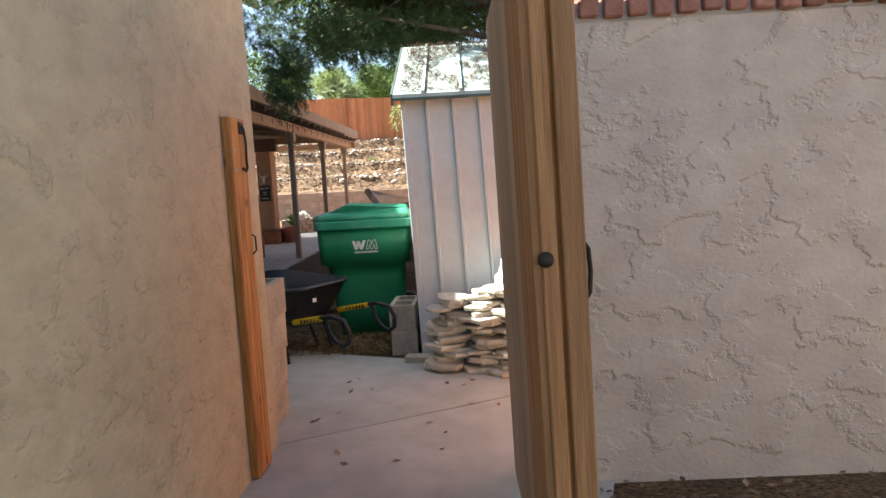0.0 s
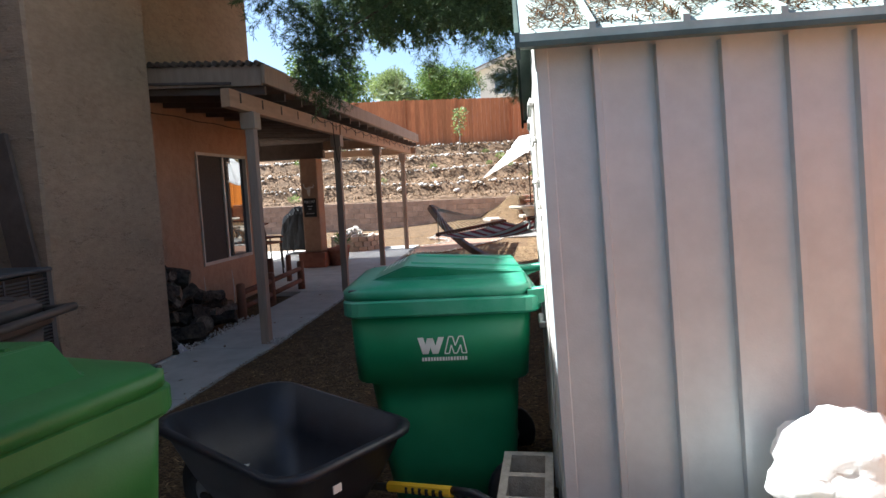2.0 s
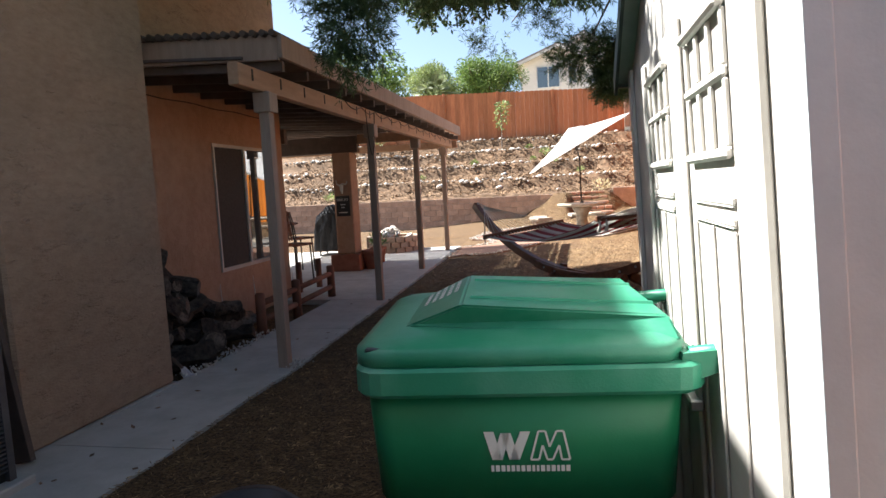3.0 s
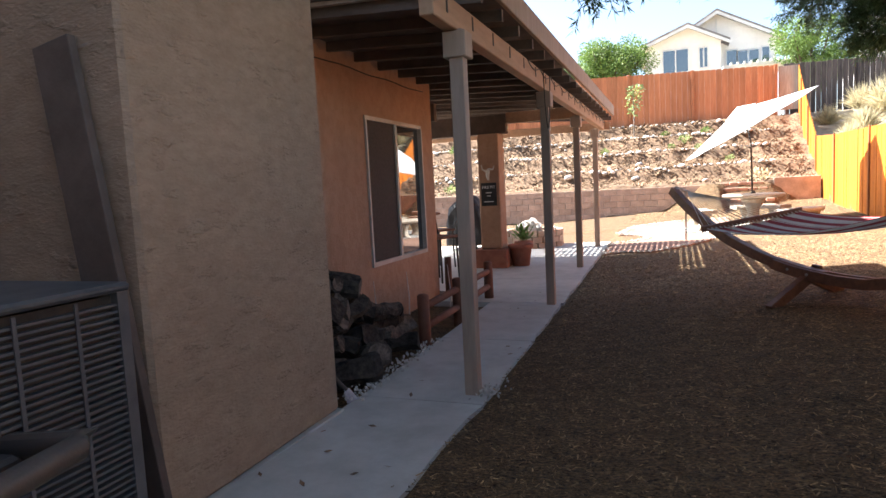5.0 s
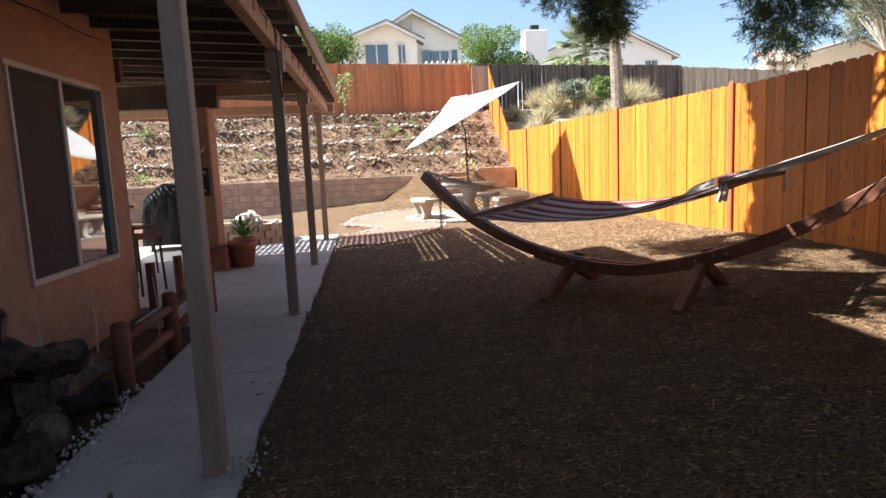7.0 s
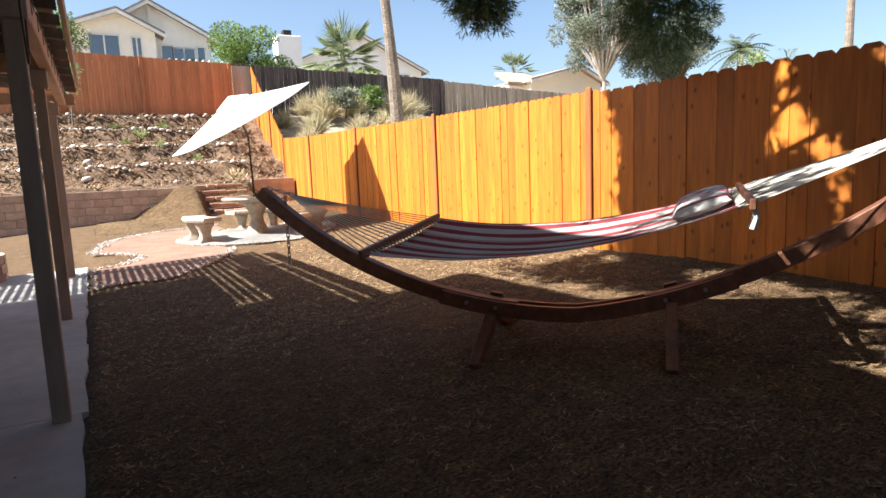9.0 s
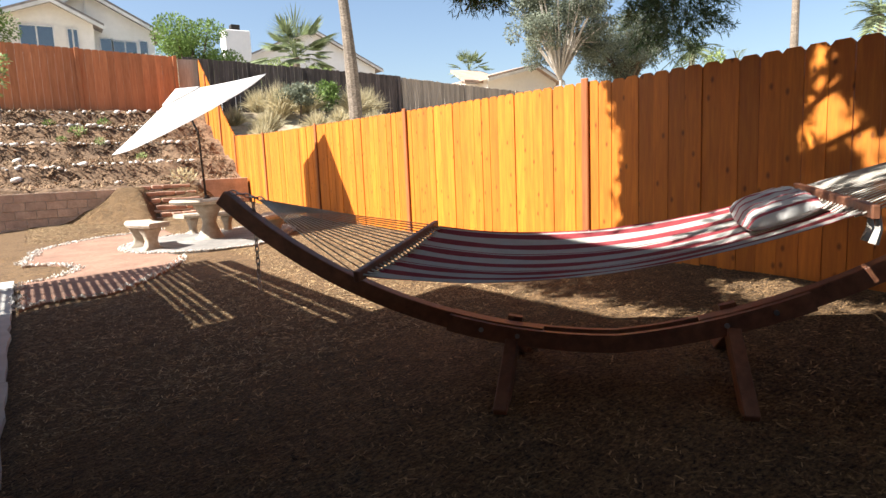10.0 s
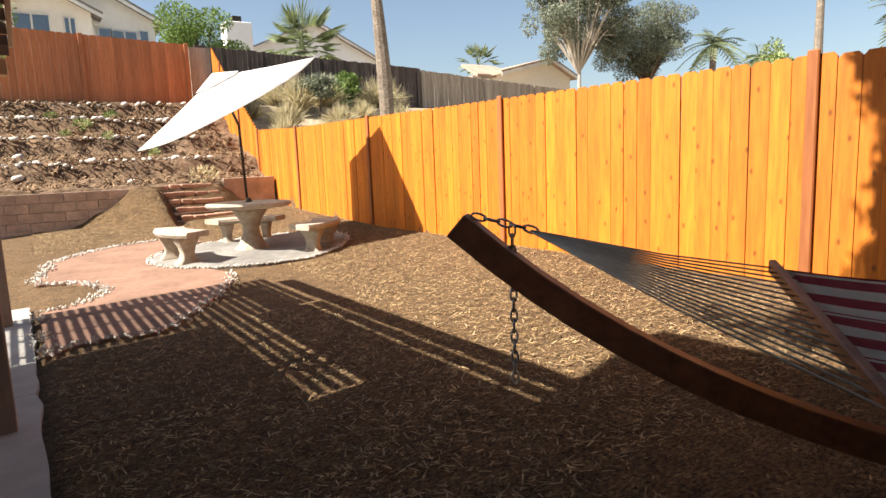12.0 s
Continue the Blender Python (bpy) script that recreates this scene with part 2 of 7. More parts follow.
LEAFB = mat("broad_leaf", (0.10, 0.17, 0.04), (0.17, 0.25, 0.06), 3, 0.6, 0, rand=0.4, island=True)
LEAFY = mat("light_leaf", (0.20, 0.27, 0.09), (0.30, 0.36, 0.14), 3, 0.6, 0, rand=0.35, island=True)
LEAFG = mat("grey_leaf", (0.13, 0.15, 0.105), (0.22, 0.245, 0.175), 3, 0.6, 0, rand=0.35, island=True)
FROND = mat("palm_frond", (0.13, 0.165, 0.075), (0.23, 0.275, 0.14), 3, 0.55, 0, rand=0.3, island=True)
GRASS = mat("fountain_grass", (0.42, 0.37, 0.22), (0.60, 0.52, 0.34), 3, 0.9, 0, rand=0.3, island=True)
EUCBARK = mat("eucalyptus_bark", (0.36, 0.32, 0.27), (0.52, 0.47, 0.41), 8, 0.9, 0.3, 20, stretch=(1, 1, 0.3))
PALMBARK = mat("palm_bark", (0.10, 0.078, 0.06), (0.32, 0.265, 0.21), 14, 0.95, 1.0, 20, stretch=(1, 1, 2.5))
COVER = mat("grill_cover", (0.008, 0.008, 0.010), (0.016, 0.016, 0.018), 8, 0.6, 0.4, 12, spec=0.25)
BAGW = mat("white_bag", (0.78, 0.78, 0.77), (0.84, 0.84, 0.83), 8, 0.4, 0.4, 14)
BAGP = mat("purple_wrapper", (0.16, 0.06, 0.10), (0.24, 0.09, 0.15), 8, 0.35, 0.2, 20)
BLUEP = mat("blue_print", (0.03, 0.30, 0.50), (0.05, 0.36, 0.56), 8, 0.4, 0)
CHALK = mat("chalkboard", (0.015, 0.015, 0.015), (0.03, 0.03, 0.03), 8, 0.8, 0)
NEIGH = mat("dry_slope", (0.28, 0.22, 0.15), (0.44, 0.36, 0.25), 6, 0.95, 0.6, 20, big=0.25)
SUNLIT_STRAW = mat("dry_straw", (0.20, 0.135, 0.07), (0.54, 0.395, 0.215), 12, 0.9, 0, rand=0.4, island=True)
LITTER = mat("leaf_litter", (0.12, 0.068, 0.038), (0.29, 0.185, 0.11), 20, 0.9, 0, rand=0.4, island=True)

def translucent(m, share):
    """Lets light through thin leaves and cloth."""
    n, l = m.node_tree.nodes, m.node_tree.links
    out, b = n["Material Output"], n["Principled BSDF"]
    tr, mix = n.new("ShaderNodeBsdfTranslucent"), n.new("ShaderNodeMixShader")
    l.new(b.inputs["Base Color"].links[0].from_socket, tr.inputs["Color"])
    mix.inputs[0].default_value = share
    l.new(b.outputs[0], mix.inputs[1])
    l.new(tr.outputs[0], mix.inputs[2])
    l.new(mix.outputs[0], out.inputs["Surface"])


for m, share in ((LEAF, 0.35), (LEAFB, 0.35), (LEAFY, 0.35), (LEAFG, 0.35), (FROND, 0.3), (GRASS, 0.4), (CANVAS, 0.5), (CLOTHW, 0.35), (BAGW, 0.3)):
    translucent(m, share)

glass = bpy.data.materials.new("window_glass")
glass.use_nodes = True
gb = glass.node_tree.nodes["Principled BSDF"]
gb.inputs["Base Color"].default_value, gb.inputs["Roughness"].default_value = (0.02, 0.025, 0.03, 1), 0.02
gb.inputs["Specular IOR Level"].default_value, gb.inputs["IOR"].default_value = 1.0, 1.9
GLASS = glass


# ---- mesh helpers ----
def finish(name, bm, m, parent=None, label="", smooth=False):
    me = bpy.data.meshes.new(name)
    bmesh.ops.recalc_face_normals(bm, faces=bm.faces)
    bm.to_mesh(me)
    bm.free()
    for mm in (m if isinstance(m, (list, tuple)) else [m]):
        me.materials.append(mm)
    if smooth:
        for p in me.polygons:
            p.use_smooth = True
    ob = new(name, me)
    if parent is not None:
        ob.parent = parent
    if label:
        ob["label"] = label
    return ob


def part(name, bm, m, parent, label="", smooth=False):
    return finish(name, bm, m, parent, label, smooth)


def thing(name, label, category, group="", kind="", at=None):
    ob = new(name)
    ob.empty_display_size = 0.1
    if at is not None:
        ob.matrix_basis = at
    return tagged(ob, label, category, group, kind)


def box(bm, x0, x1, y0, y1, z0, z1, bevel=0.0, m=None, mi=0):
    vs = [bm.verts.new(v) for v in ((x0, y0, z0), (x1, y0, z0), (x1, y1, z0), (x0, y1, z0), (x0, y0, z1), (x1, y0, z1), (x1, y1, z1), (x0, y1, z1))]
    fs = [bm.faces.new([vs[i] for i in f]) for f in ((3, 2, 1, 0), (4, 5, 6, 7), (0, 1, 5, 4), (1, 2, 6, 5), (2, 3, 7, 6), (3, 0, 4, 7))]
    for f in fs:
        f.material_index = mi
    if m is not None:
        bmesh.ops.transform(bm, matrix=m, verts=vs)
    if bevel:
        es = list({e for f in fs for e in f.edges})
        bmesh.ops.bevel(bm, geom=es, offset=bevel, segments=1, affect="EDGES")
    return bm


def boxes(*args, bevel=0.0):
    bm = bmesh.new()
    for a in args:
        box(bm, *a, bevel=bevel)
    return bm


def tube(bm, pts, r, sides=8, cap=True, mi=0):
    """A round bar along the points; r: one radius or one a point."""
    pts = [Vector(p) for p in pts]
    rs = r if isinstance(r, (list, tuple)) else [r] * len(pts)
    rings = []
    ref = None
    for i, p in enumerate(pts):
        d = (pts[min(i + 1, len(pts) - 1)] - pts[max(i - 1, 0)]).normalized()
        if ref is None:
            ref = d.orthogonal().normalized()
        ref = (ref - d * ref.dot(d)).normalized()
        b = d.cross(ref)
        rings.append([bm.verts.new(p + (ref * math.cos(a) + b * math.sin(a)) * rs[i]) for a in (2 * math.pi * k / sides for k in range(sides))])
    for a, b in zip(rings, rings[1:]):
        for k in range(sides):
            f = bm.faces.new((a[k], a[(k + 1) % sides], b[(k + 1) % sides], b[k]))
            f.material_index = mi
    if cap:
        bm.faces.new(rings[0][::-1]).material_index = mi
        bm.faces.new(rings[-1]).material_index = mi
    return bm


def lathe(bm, profile, cx=0, cy=0, sides=24, sx=1.0, sy=1.0, m=None):
    """A turned body; profile: rows of (radius, z)."""
    rings = []
    for r, z in profile:
        rings.append([bm.verts.new((cx + sx * r * math.cos(2 * math.pi * k / sides), cy + sy * r * math.sin(2 * math.pi * k / sides), z)) for k in range(sides)])
    for a, b in zip(rings, rings[1:]):
        for k in range(sides):
            bm.faces.new((a[k], a[(k + 1) % sides], b[(k + 1) % sides], b[k]))
    bm.faces.new(rings[0][::-1])
    bm.faces.new(rings[-1])
    if m is not None:
        bmesh.ops.transform(bm, matrix=m, verts=[v for ring in rings for v in ring])
    return bm


def prism(bm, outline, z0, z1, m=None):
    """An upright slab over a flat outline of (x, y)."""
    lo = [bm.verts.new((x, y, z0)) for x, y in outline]
    hi = [bm.verts.new((x, y, z1)) for x, y in outline]
    n = len(lo)
    bm.faces.new(lo[::-1])
    bm.faces.new(hi)
    for k in range(n):
        bm.faces.new((lo[k], lo[(k + 1) % n], hi[(k + 1) % n], hi[k]))
    if m is not None:
        bmesh.ops.transform(bm, matrix=m, verts=lo + hi)
    return bm


def loft(bm, sections, cap=True):
    """Skin over closed sections of equal length."""
    rings = [[bm.verts.new(p) for p in s] for s in sections]
    n = len(rings[0])
    for a, b in zip(rings, rings[1:]):
        for k in range(n):
            bm.faces.new((a[k], a[(k + 1) % n], b[(k + 1) % n], b[k]))
    if cap:
        bm.faces.new(rings[0][::-1])
        bm.faces.new(rings[-1])
    return bm


def rrect(cx, cy, w, d, r, z, n=4):
    """A rounded rectangle at height z."""
    out = []
    for sx, sy, a0 in ((1, 1, 0), (-1, 1, 90), (-1, -1, 180), (1, -1, 270)):
        for k in range(n + 1):
            a = radians(a0 + 90 * k / n)
            out.append((cx + sx * (w / 2 - r) + r * math.cos(a), cy + sy * (d / 2 - r) + r * math.sin(a), z))
    return out


def raw(name, verts, faces, m, parent=None, kind="", label="", smooth=False):
    me = bpy.data.meshes.new(name)
    me.from_pydata(verts, [], faces)
    me.materials.append(m)
    if smooth:
        for p in me.polygons:
            p.use_smooth = True
    ob = new(name, me)
    if parent is not None:
        ob.parent = parent
    if kind:
        ob["kind"] = kind
    if label:
        ob["label"] = label
    return ob


# ---- the lie of the land ----
GX = [-40.0, -6.0, -3.1, -1.2, 0.0, 1.7]
GYS = [-40.0, 0.0, 4.5, 8.3, 10.5, 13.0, 16.0, 19.0, 22.0, 24.2]
GZ = [
    [0, 0, 0, 0, 0, 0],
    [0, 0, 0, 0, 0, 0],
    [-0.03, -0.03, -0.03, 0.0, 0.0, 0.05],
    [-0.09, -0.09, -0.085, 0.10, 0.24, 0.38],
    [-0.06, -0.06, -0.055, 0.19, 0.30, 0.42],
    [-0.03, -0.03, -0.02, 0.14, 0.23, 0.35],
    [0.0, 0.0, 0.03, 0.10, 0.14, 0.33],
    [0.02, 0.02, 0.08, 0.11, 0.11, 0.31],
    [0.0, 0.0, 0.12, 0.16, 0.20, 0.38],
    [-0.02, -0.02, 0.20, 0.30, 0.38, 0.48],
]


def smooth01(t):
    t = min(1.0, max(0.0, t))
    return t * t * (3 - 2 * t)


def fence_x(y):
    return 1.55 + 0.030 * (y - 12.2) + 0.0025 * max(0.0, y - 20) ** 2


def yard(x, y):
    x, y = min(max(x, -40), 1.7), min(max(y, -40), 24.2)
    i = max(k for k in range(len(GX) - 1) if GX[k] <= x)
    j = max(k for k in range(len(GYS) - 1) if GYS[k] <= y)
    u, v = (x - GX[i]) / (GX[i + 1] - GX[i]), (y - GYS[j]) / (GYS[j + 1] - GYS[j])
    return (GZ[j][i] * (1 - u) + GZ[j][i + 1] * u) * (1 - v) + (GZ[j + 1][i] * (1 - u) + GZ[j + 1][i + 1] * u) * v


WALL_Y = 24.6


TERRACES = (26.25, 27.85, 29.5, 30.7)


def hill(y):
    """Easy treads between short steep banks."""
    y = min(y, 31.2)
    return 1.0 + (y - WALL_Y) * 0.15 + sum(0.355 * smooth01((y - e + 0.36) / 0.40) for e in TERRACES)


def mound(x, y):
    """Soil that slumps over the wall beside the steps."""
    w = smooth01((x + 0.78) / 0.26)
    h = 0.98 - 0.36 * w - 0.62 * max(0.0, -0.66 - x) - (0.42 + 0.24 * w) * (WALL_Y - y) - 0.75 * max(0.0, x - 0.6)
    return max(0.0, h) + (0.05 * noise.noise(Vector((x * 1.8, y * 1.8, 4))) + 0.02 * noise.noise(Vector((x * 6, y * 6, 4)))) * smooth01((h + 0.3) / 0.4)


def land(x, y):
    fx = fence_x(min(y, 31.3))
    if y > 31.3:
        base = 3.35 + 0.03 * min(y - 31.3, 60)
    elif y > WALL_Y + 0.05:
        base = hill(y)
    else:
        base = yard(x, y)
        if y > 21:
            base = base + max(0.0, min(1.02, mound(x, y) + base) - base)
    if x > fx + 0.08 and y < 31.3 and y > 8:
        far = 0.35 + 1.45 * smooth01((y - 8) / 13) + 1.1 * smooth01((y - 25) / 7) + min(x - fx, 12) * 0.04
        base = max(far, 0.5) if y < 26.5 else max(base, far)
    return base


# ---- ground ----
def axis(parts):
    out = []
    for a, b, step in parts:
        n = max(1, round((b - a) / step))
        out += [a + (b - a) * k / n for k in range(n)]
    return out + [parts[-1][1]]


def build_ground():
    xs = axis([(-400, -60, 85), (-60, -14, 11.5), (-14, -4, 0.5), (-4, 1.5, 0.14), (1.5, 2.6, 0.1), (2.6, 14, 0.6), (14, 60, 6), (60, 400, 85)])
    ys = axis([(-400, -40, 90), (-40, -4, 6), (-4, 2, 0.5), (2, 20, 0.16), (20, 24.3, 0.16), (24.3, 24.9, 0.1), (24.9, 31.6, 0.16), (31.6, 60, 4), (60, 400, 85)])
    verts, faces = [], []
    for y in ys:
        for x in xs:
            z = land(x, y)
            if -15 < x < fence_x(min(y, 31)) and 3 < y < 31.2:
                a = 0.012 if y < WALL_Y else 0.12
                z += a * noise.noise(Vector((x * 2.2, y * 2.2, 0))) + a * 0.6 * noise.noise(Vector((x * 6, y * 6, 3)))
                if x < -3.05 and y < 20:
                    z -= 0.05
            verts.append((x, y, z))
    w = len(xs)
    for j in range(len(ys) - 1):
        for i in range(w - 1):
            k = j * w + i
            faces.append((k, k + 1, k + w + 1, k + w))
    ob = raw("ground", verts, faces, MULCH, smooth=True)
    ob.data.materials.append(STRAW)
    ob.data.materials.append(NEIGH)
    for p in ob.data.polygons:
        c = p.center
        if c.y > 31.4 or (c.x > fence_x(min(c.y, 31)) + 0.05 and c.y > 3) or abs(c.x) > 40 or c.y < -6:
            p.material_index = 2
        elif c.y > WALL_Y:
            p.material_index = 1
    return tagged(ob, "brown wood mulch yard rising to a dry straw-covered slope", "ground", kind="structure")


build_ground()


def slab(name, outline, thick, label, m=CONCRETE, top=0.012):
    bm = bmesh.new()
    prism(bm, outline, -thick, 0)
    bmesh.ops.triangulate(bm, faces=[f for f in bm.faces if len(f.verts) > 4])
    for v in bm.verts:
        v.co.z += yard(min(v.co.x, -3.1) if v.co.y > 5.2 else v.co.x, v.co.y) + top
    return tagged(finish(name, bm, m), label, "pavement", kind="structure")


# walk along the house, in poured bays with open joints
rough_edge = random.Random(4)
ys = [4.95, 6.6, 8.15, 9.7, 11.3, 12.9, 14.5, 16.1, 17.3]
for a, b in zip(ys, ys[1:]):
    n = 7
    right = [(-3.06 - 0.012 * (a + (b - a) * k / n - 8) * 0.6 + rough_edge.uniform(-0.02, 0.02), a + (b - a) * k / n) for k in range(n + 1)]
    right[0], right[-1] = (right[0][0], a + 0.004), (right[-1][0], b - 0.004)
    left = -3.90 if b < 11.4 else -4.6
    slab("pavement", [(left, a + 0.004)] + right + [(left, b - 0.004)], 0.12, "grey poured concrete walk bay along the house wall")
for a, b in ((11.95, 14.5), (14.5, 17.3)):
    for c, d in ((-6.6, -4.61), (-9.2, -6.61)):
        slab("pavement", [(c, a + 0.005), (d, a + 0.005), (d, b - 0.005), (c, b - 0.005)], 0.12, "pale concrete patio slab under the open lattice")
gate_edge = [(0.9, 4.02), (0.25, 4.10), (-0.29, 4.22), (-0.87, 4.42), (-1.3, 4.6), (-1.64, 4.78), (-2.4, 5.0), (-3.0, 5.05)]
slab("pavement", [(-3.9, 3.0), (-1.0, 2.885), (0.1, 3.42), (0.9, 3.8)] + gate_edge + [(-3.9, 4.9)], 0.12, "grey concrete slab inside the gate, crossed by a joint")
slab("pavement", [(-1.02, -3.0), (0.35, -3.0), (0.35, 2.0), (0.5, 2.3), (0.9, 3.79), (0.1, 3.41), (-1.02, 2.87)], 0.12, "grey concrete slab in front of the gate")


# ---- house and garden walls ----
def wall(name, bm, m, label):
    return tagged(finish(name, bm, m), label, "wall", kind="structure")


wall("wall_garage", boxes((-4.75, -1.0, -5.0, 2.92, -0.3, 3.5), bevel=0.015), STUCCO_W, "tan rough-trowelled stucco side wall by the gate")
wall("wall_behind", boxes((-1.0, 6.0, -5.0, -4.8, -0.3, 2.4)), STUCCO_W, "plain tan stucco wall closing the passage")
wall("wall_gate_side", boxes((0.24, 5.5, 2.42, 2.60, -0.3, 1.83), bevel=0.01), STUCCO_P, "pale pinkish stucco garden wall under a brick cap")
wall("wall_passage_side", boxes((5.5, 5.7, -4.8, 2.6, -0.3, 2.2)), STUCCO_P, "plain pale stucco wall")


def house_wall():
    wy0, wy1, wz0, wz1 = 10.08, 11.53, 0.53, 2.04
    for b in ((-5.0, -4.75, 2.88, wy0, -0.3, 5.08), (-5.0, -4.75, wy1, 11.9, -0.3, 5.08), (-5.0, -4.75, wy0, wy1, -0.3, wz0), (-5.0, -4.75, wy0, wy1, wz1, 5.08), (-12.0, -5.0, 11.65, 11.9, -0.3, 5.08)):
        wall("wall_house", boxes(b), STUCCO_ORANGE, "terracotta-brown stucco house wall under the patio roof")


house_wall()
bm = boxes((-4.752, -3.88, 6.42, 7.83, -0.05, 4.7), bevel=0.02)
ch = thing("chimney", "tall brown trowelled-stucco chimney chase against the house", "chimney")
part("chimney_body", bm, STUCCO_H, ch)
part("foundation_curb", boxes((-4.752, -3.865, 6.40, 7.85, -0.3, -0.052)), CONCRETE, ch, "bare concrete footing")
# upper storey face and eave
wall("wall_upper", boxes((-4.75, -4.735, 2.88, 6.42, 0.0, 5.06), (-4.75, -4.735, 7.83, 11.905, 2.80, 5.06)), STUCCO_H, "brown stucco upper-storey wall above the patio roof")


def house_roof():
    bm = bmesh.new()
    prof = [(-4.22, 4.97), (-8.3, 6.9), (-12.4, 4.97), (-12.4, 5.15), (-8.3, 7.1), (-4.22, 5.15)]
    # out of view; overhangs the end wall only to lengthen the house shadow
    loft(bm, [[(x, y, z) for x, z in prof] for y in (2.5, 13.3)])
    return bm


tagged(finish("roof_house", house_roof(), TILEROOF), "unseen tiled gable roof of the house, lengthened to shade the yard", "roof", kind="structure")


def window_house():
    w = thing("window_1", "white-framed sliding window with a dark insect screen on one half", "window", kind="structure")
    x, y0, y1, z0, z1 = -4.76, 10.08, 11.53, 0.53, 2.04
    part("window_frame", boxes((x - 0.06, x + 0.022, y0, y1, z1 - 0.04, z1), (x - 0.06, x + 0.03, y0, y1, z0, z0 + 0.045), (x - 0.06, x + 0.03, y0, y0 + 0.03, z0 + 0.045, z1 - 0.04), (x - 0.06, x + 0.03, y1 - 0.03, y1, z0 + 0.045, z1 - 0.04), (x - 0.05, x + 0.025, 10.77, 10.82, z0 + 0.045, z1 - 0.04), bevel=0.003), ALU, w)
    part("insect_screen", boxes((x - 0.005, x + 0.005, y0 + 0.03, 10.77, z0 + 0.045, z1 - 0.04)), SCREEN, w, "dark mesh insect screen")
    part("pane", boxes((x - 0.03, x - 0.022, 10.82, y1 - 0.03, z0 + 0.045, z1 - 0.04)), GLASS, w, "mirroring glass pane")
    part("pane", boxes((x - 0.05, x - 0.042, y0 + 0.03, 10.77, z0 + 0.045, z1 - 0.04)), GLASS, w)


window_house()
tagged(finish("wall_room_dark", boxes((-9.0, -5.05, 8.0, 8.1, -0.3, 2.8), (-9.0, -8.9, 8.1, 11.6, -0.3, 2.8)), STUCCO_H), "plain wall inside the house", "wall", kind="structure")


# brick cap on the garden wall
def coping_row():
    cap = thing("wall_coping", "row of upright red bricks in pale mortar capping the wall", "coping")
    part("mortar", boxes((0.24, 3.6, 2.43, 2.59, 1.83, 1.895)), CONCRETE, cap)
    bm = boxes((-0.036, 0.036, 2.395, 2.625, 1.835, 1.93), bevel=0.006)
    first = part("brick", bm, BRICK, cap)
    rb = random.Random(2)
    for k in range(36):
        ob = first if k == 0 else first.copy()
        if k:
            scene.collection.objects.link(ob)
            ob.parent = cap
        ob.location = (0.29 + 0.091 * k, rb.uniform(-0.008, 0.008), rb.uniform(-0.006, 0.006))


coping_row()


# ---- the gate ----
def build_gate():
    a = math.atan2(0.03, 1.02)
    g = thing("gate", "weathered wooden plank gate standing open beside the garden wall", "gate", at=Matrix.Translation((0.168, 1.43, 0)) @ Matrix.Rotation(a, 4, "Z") @ Matrix.Rotation(radians(-1.5), 4, "Y"))
    rb = random.Random(3)
    ys = [0.0, 0.045, 0.18, 0.30, 0.44, 0.58, 0.72, 0.86, 1.02]
    for k, (y0, y1) in enumerate(zip(ys, ys[1:])):
        top = 1.90 - 0.06 * (y0 + y1) / 2 + rb.uniform(-0.006, 0.006)
        bm = bmesh.new()
        d = 0.02
        prism(bm, [(y0 + 0.003, 0.06), (y1 - 0.003, 0.06), (y1 - 0.003, top - d), (y1 - 0.003 - d, top), (y0 + 0.003 + d, top), (y0 + 0.003, top - d)], 0, 0.019)
        bmesh.ops.transform(bm, matrix=Matrix(((0, 0, 1, 0), (1, 0, 0, 0), (0, 1, 0, 0), (0, 0, 0, 1))), verts=bm.verts)
        part("plank", bm, GATEORANGE if k < 3 else GATEWOOD, g)
    part("stile", boxes((0.0192, 0.058, -0.004, 0.085, 0.06, 1.93), bevel=0.004), GATEORANGE, g, "orange-brown upright frame timber")
    part("edge_board", boxes((0.0585, 0.067, 0.008, 0.09, 0.06, 1.92)), PINE, g, "pale edge board")
    part("outer_board", boxes((0.0675, 0.122, -0.008, 0.14, 0.04, 1.94), bevel=0.004), GATEORANGE, g)
    part("stile", boxes((0.0192, 0.058, 0.93, 1.02, 0.06, 1.80), bevel=0.004), GATEORANGE, g)
    for z in (0.28, 1.52):
        part("rail", boxes((0.0192, 0.058, 0.086, 0.929, z, z + 0.09), bevel=0.004), GATEORANGE, g)
    bm = bmesh.new()
    lathe(bm, [(0.001, 0), (0.016, 0.0), (0.019, 0.003), (0.013, 0.007), (0.006, 0.009)], sides=14, m=Matrix.Translation((0.028, -0.004, 1.07)) @ Matrix.Rotation(radians(90), 4, "X"))
    part("latch_rose", bm, IRON, g, "black round latch plate", True)
    bm = bmesh.new()
    tube(bm, [(0.123, 0.03, 1.10), (0.134, 0.03, 1.085), (0.137, 0.03, 1.03), (0.133, 0.03, 0.98), (0.123, 0.03, 0.965)], 0.006)
    part("pull_handle", bm, IRON, g, "black iron pull", True)


build_gate()


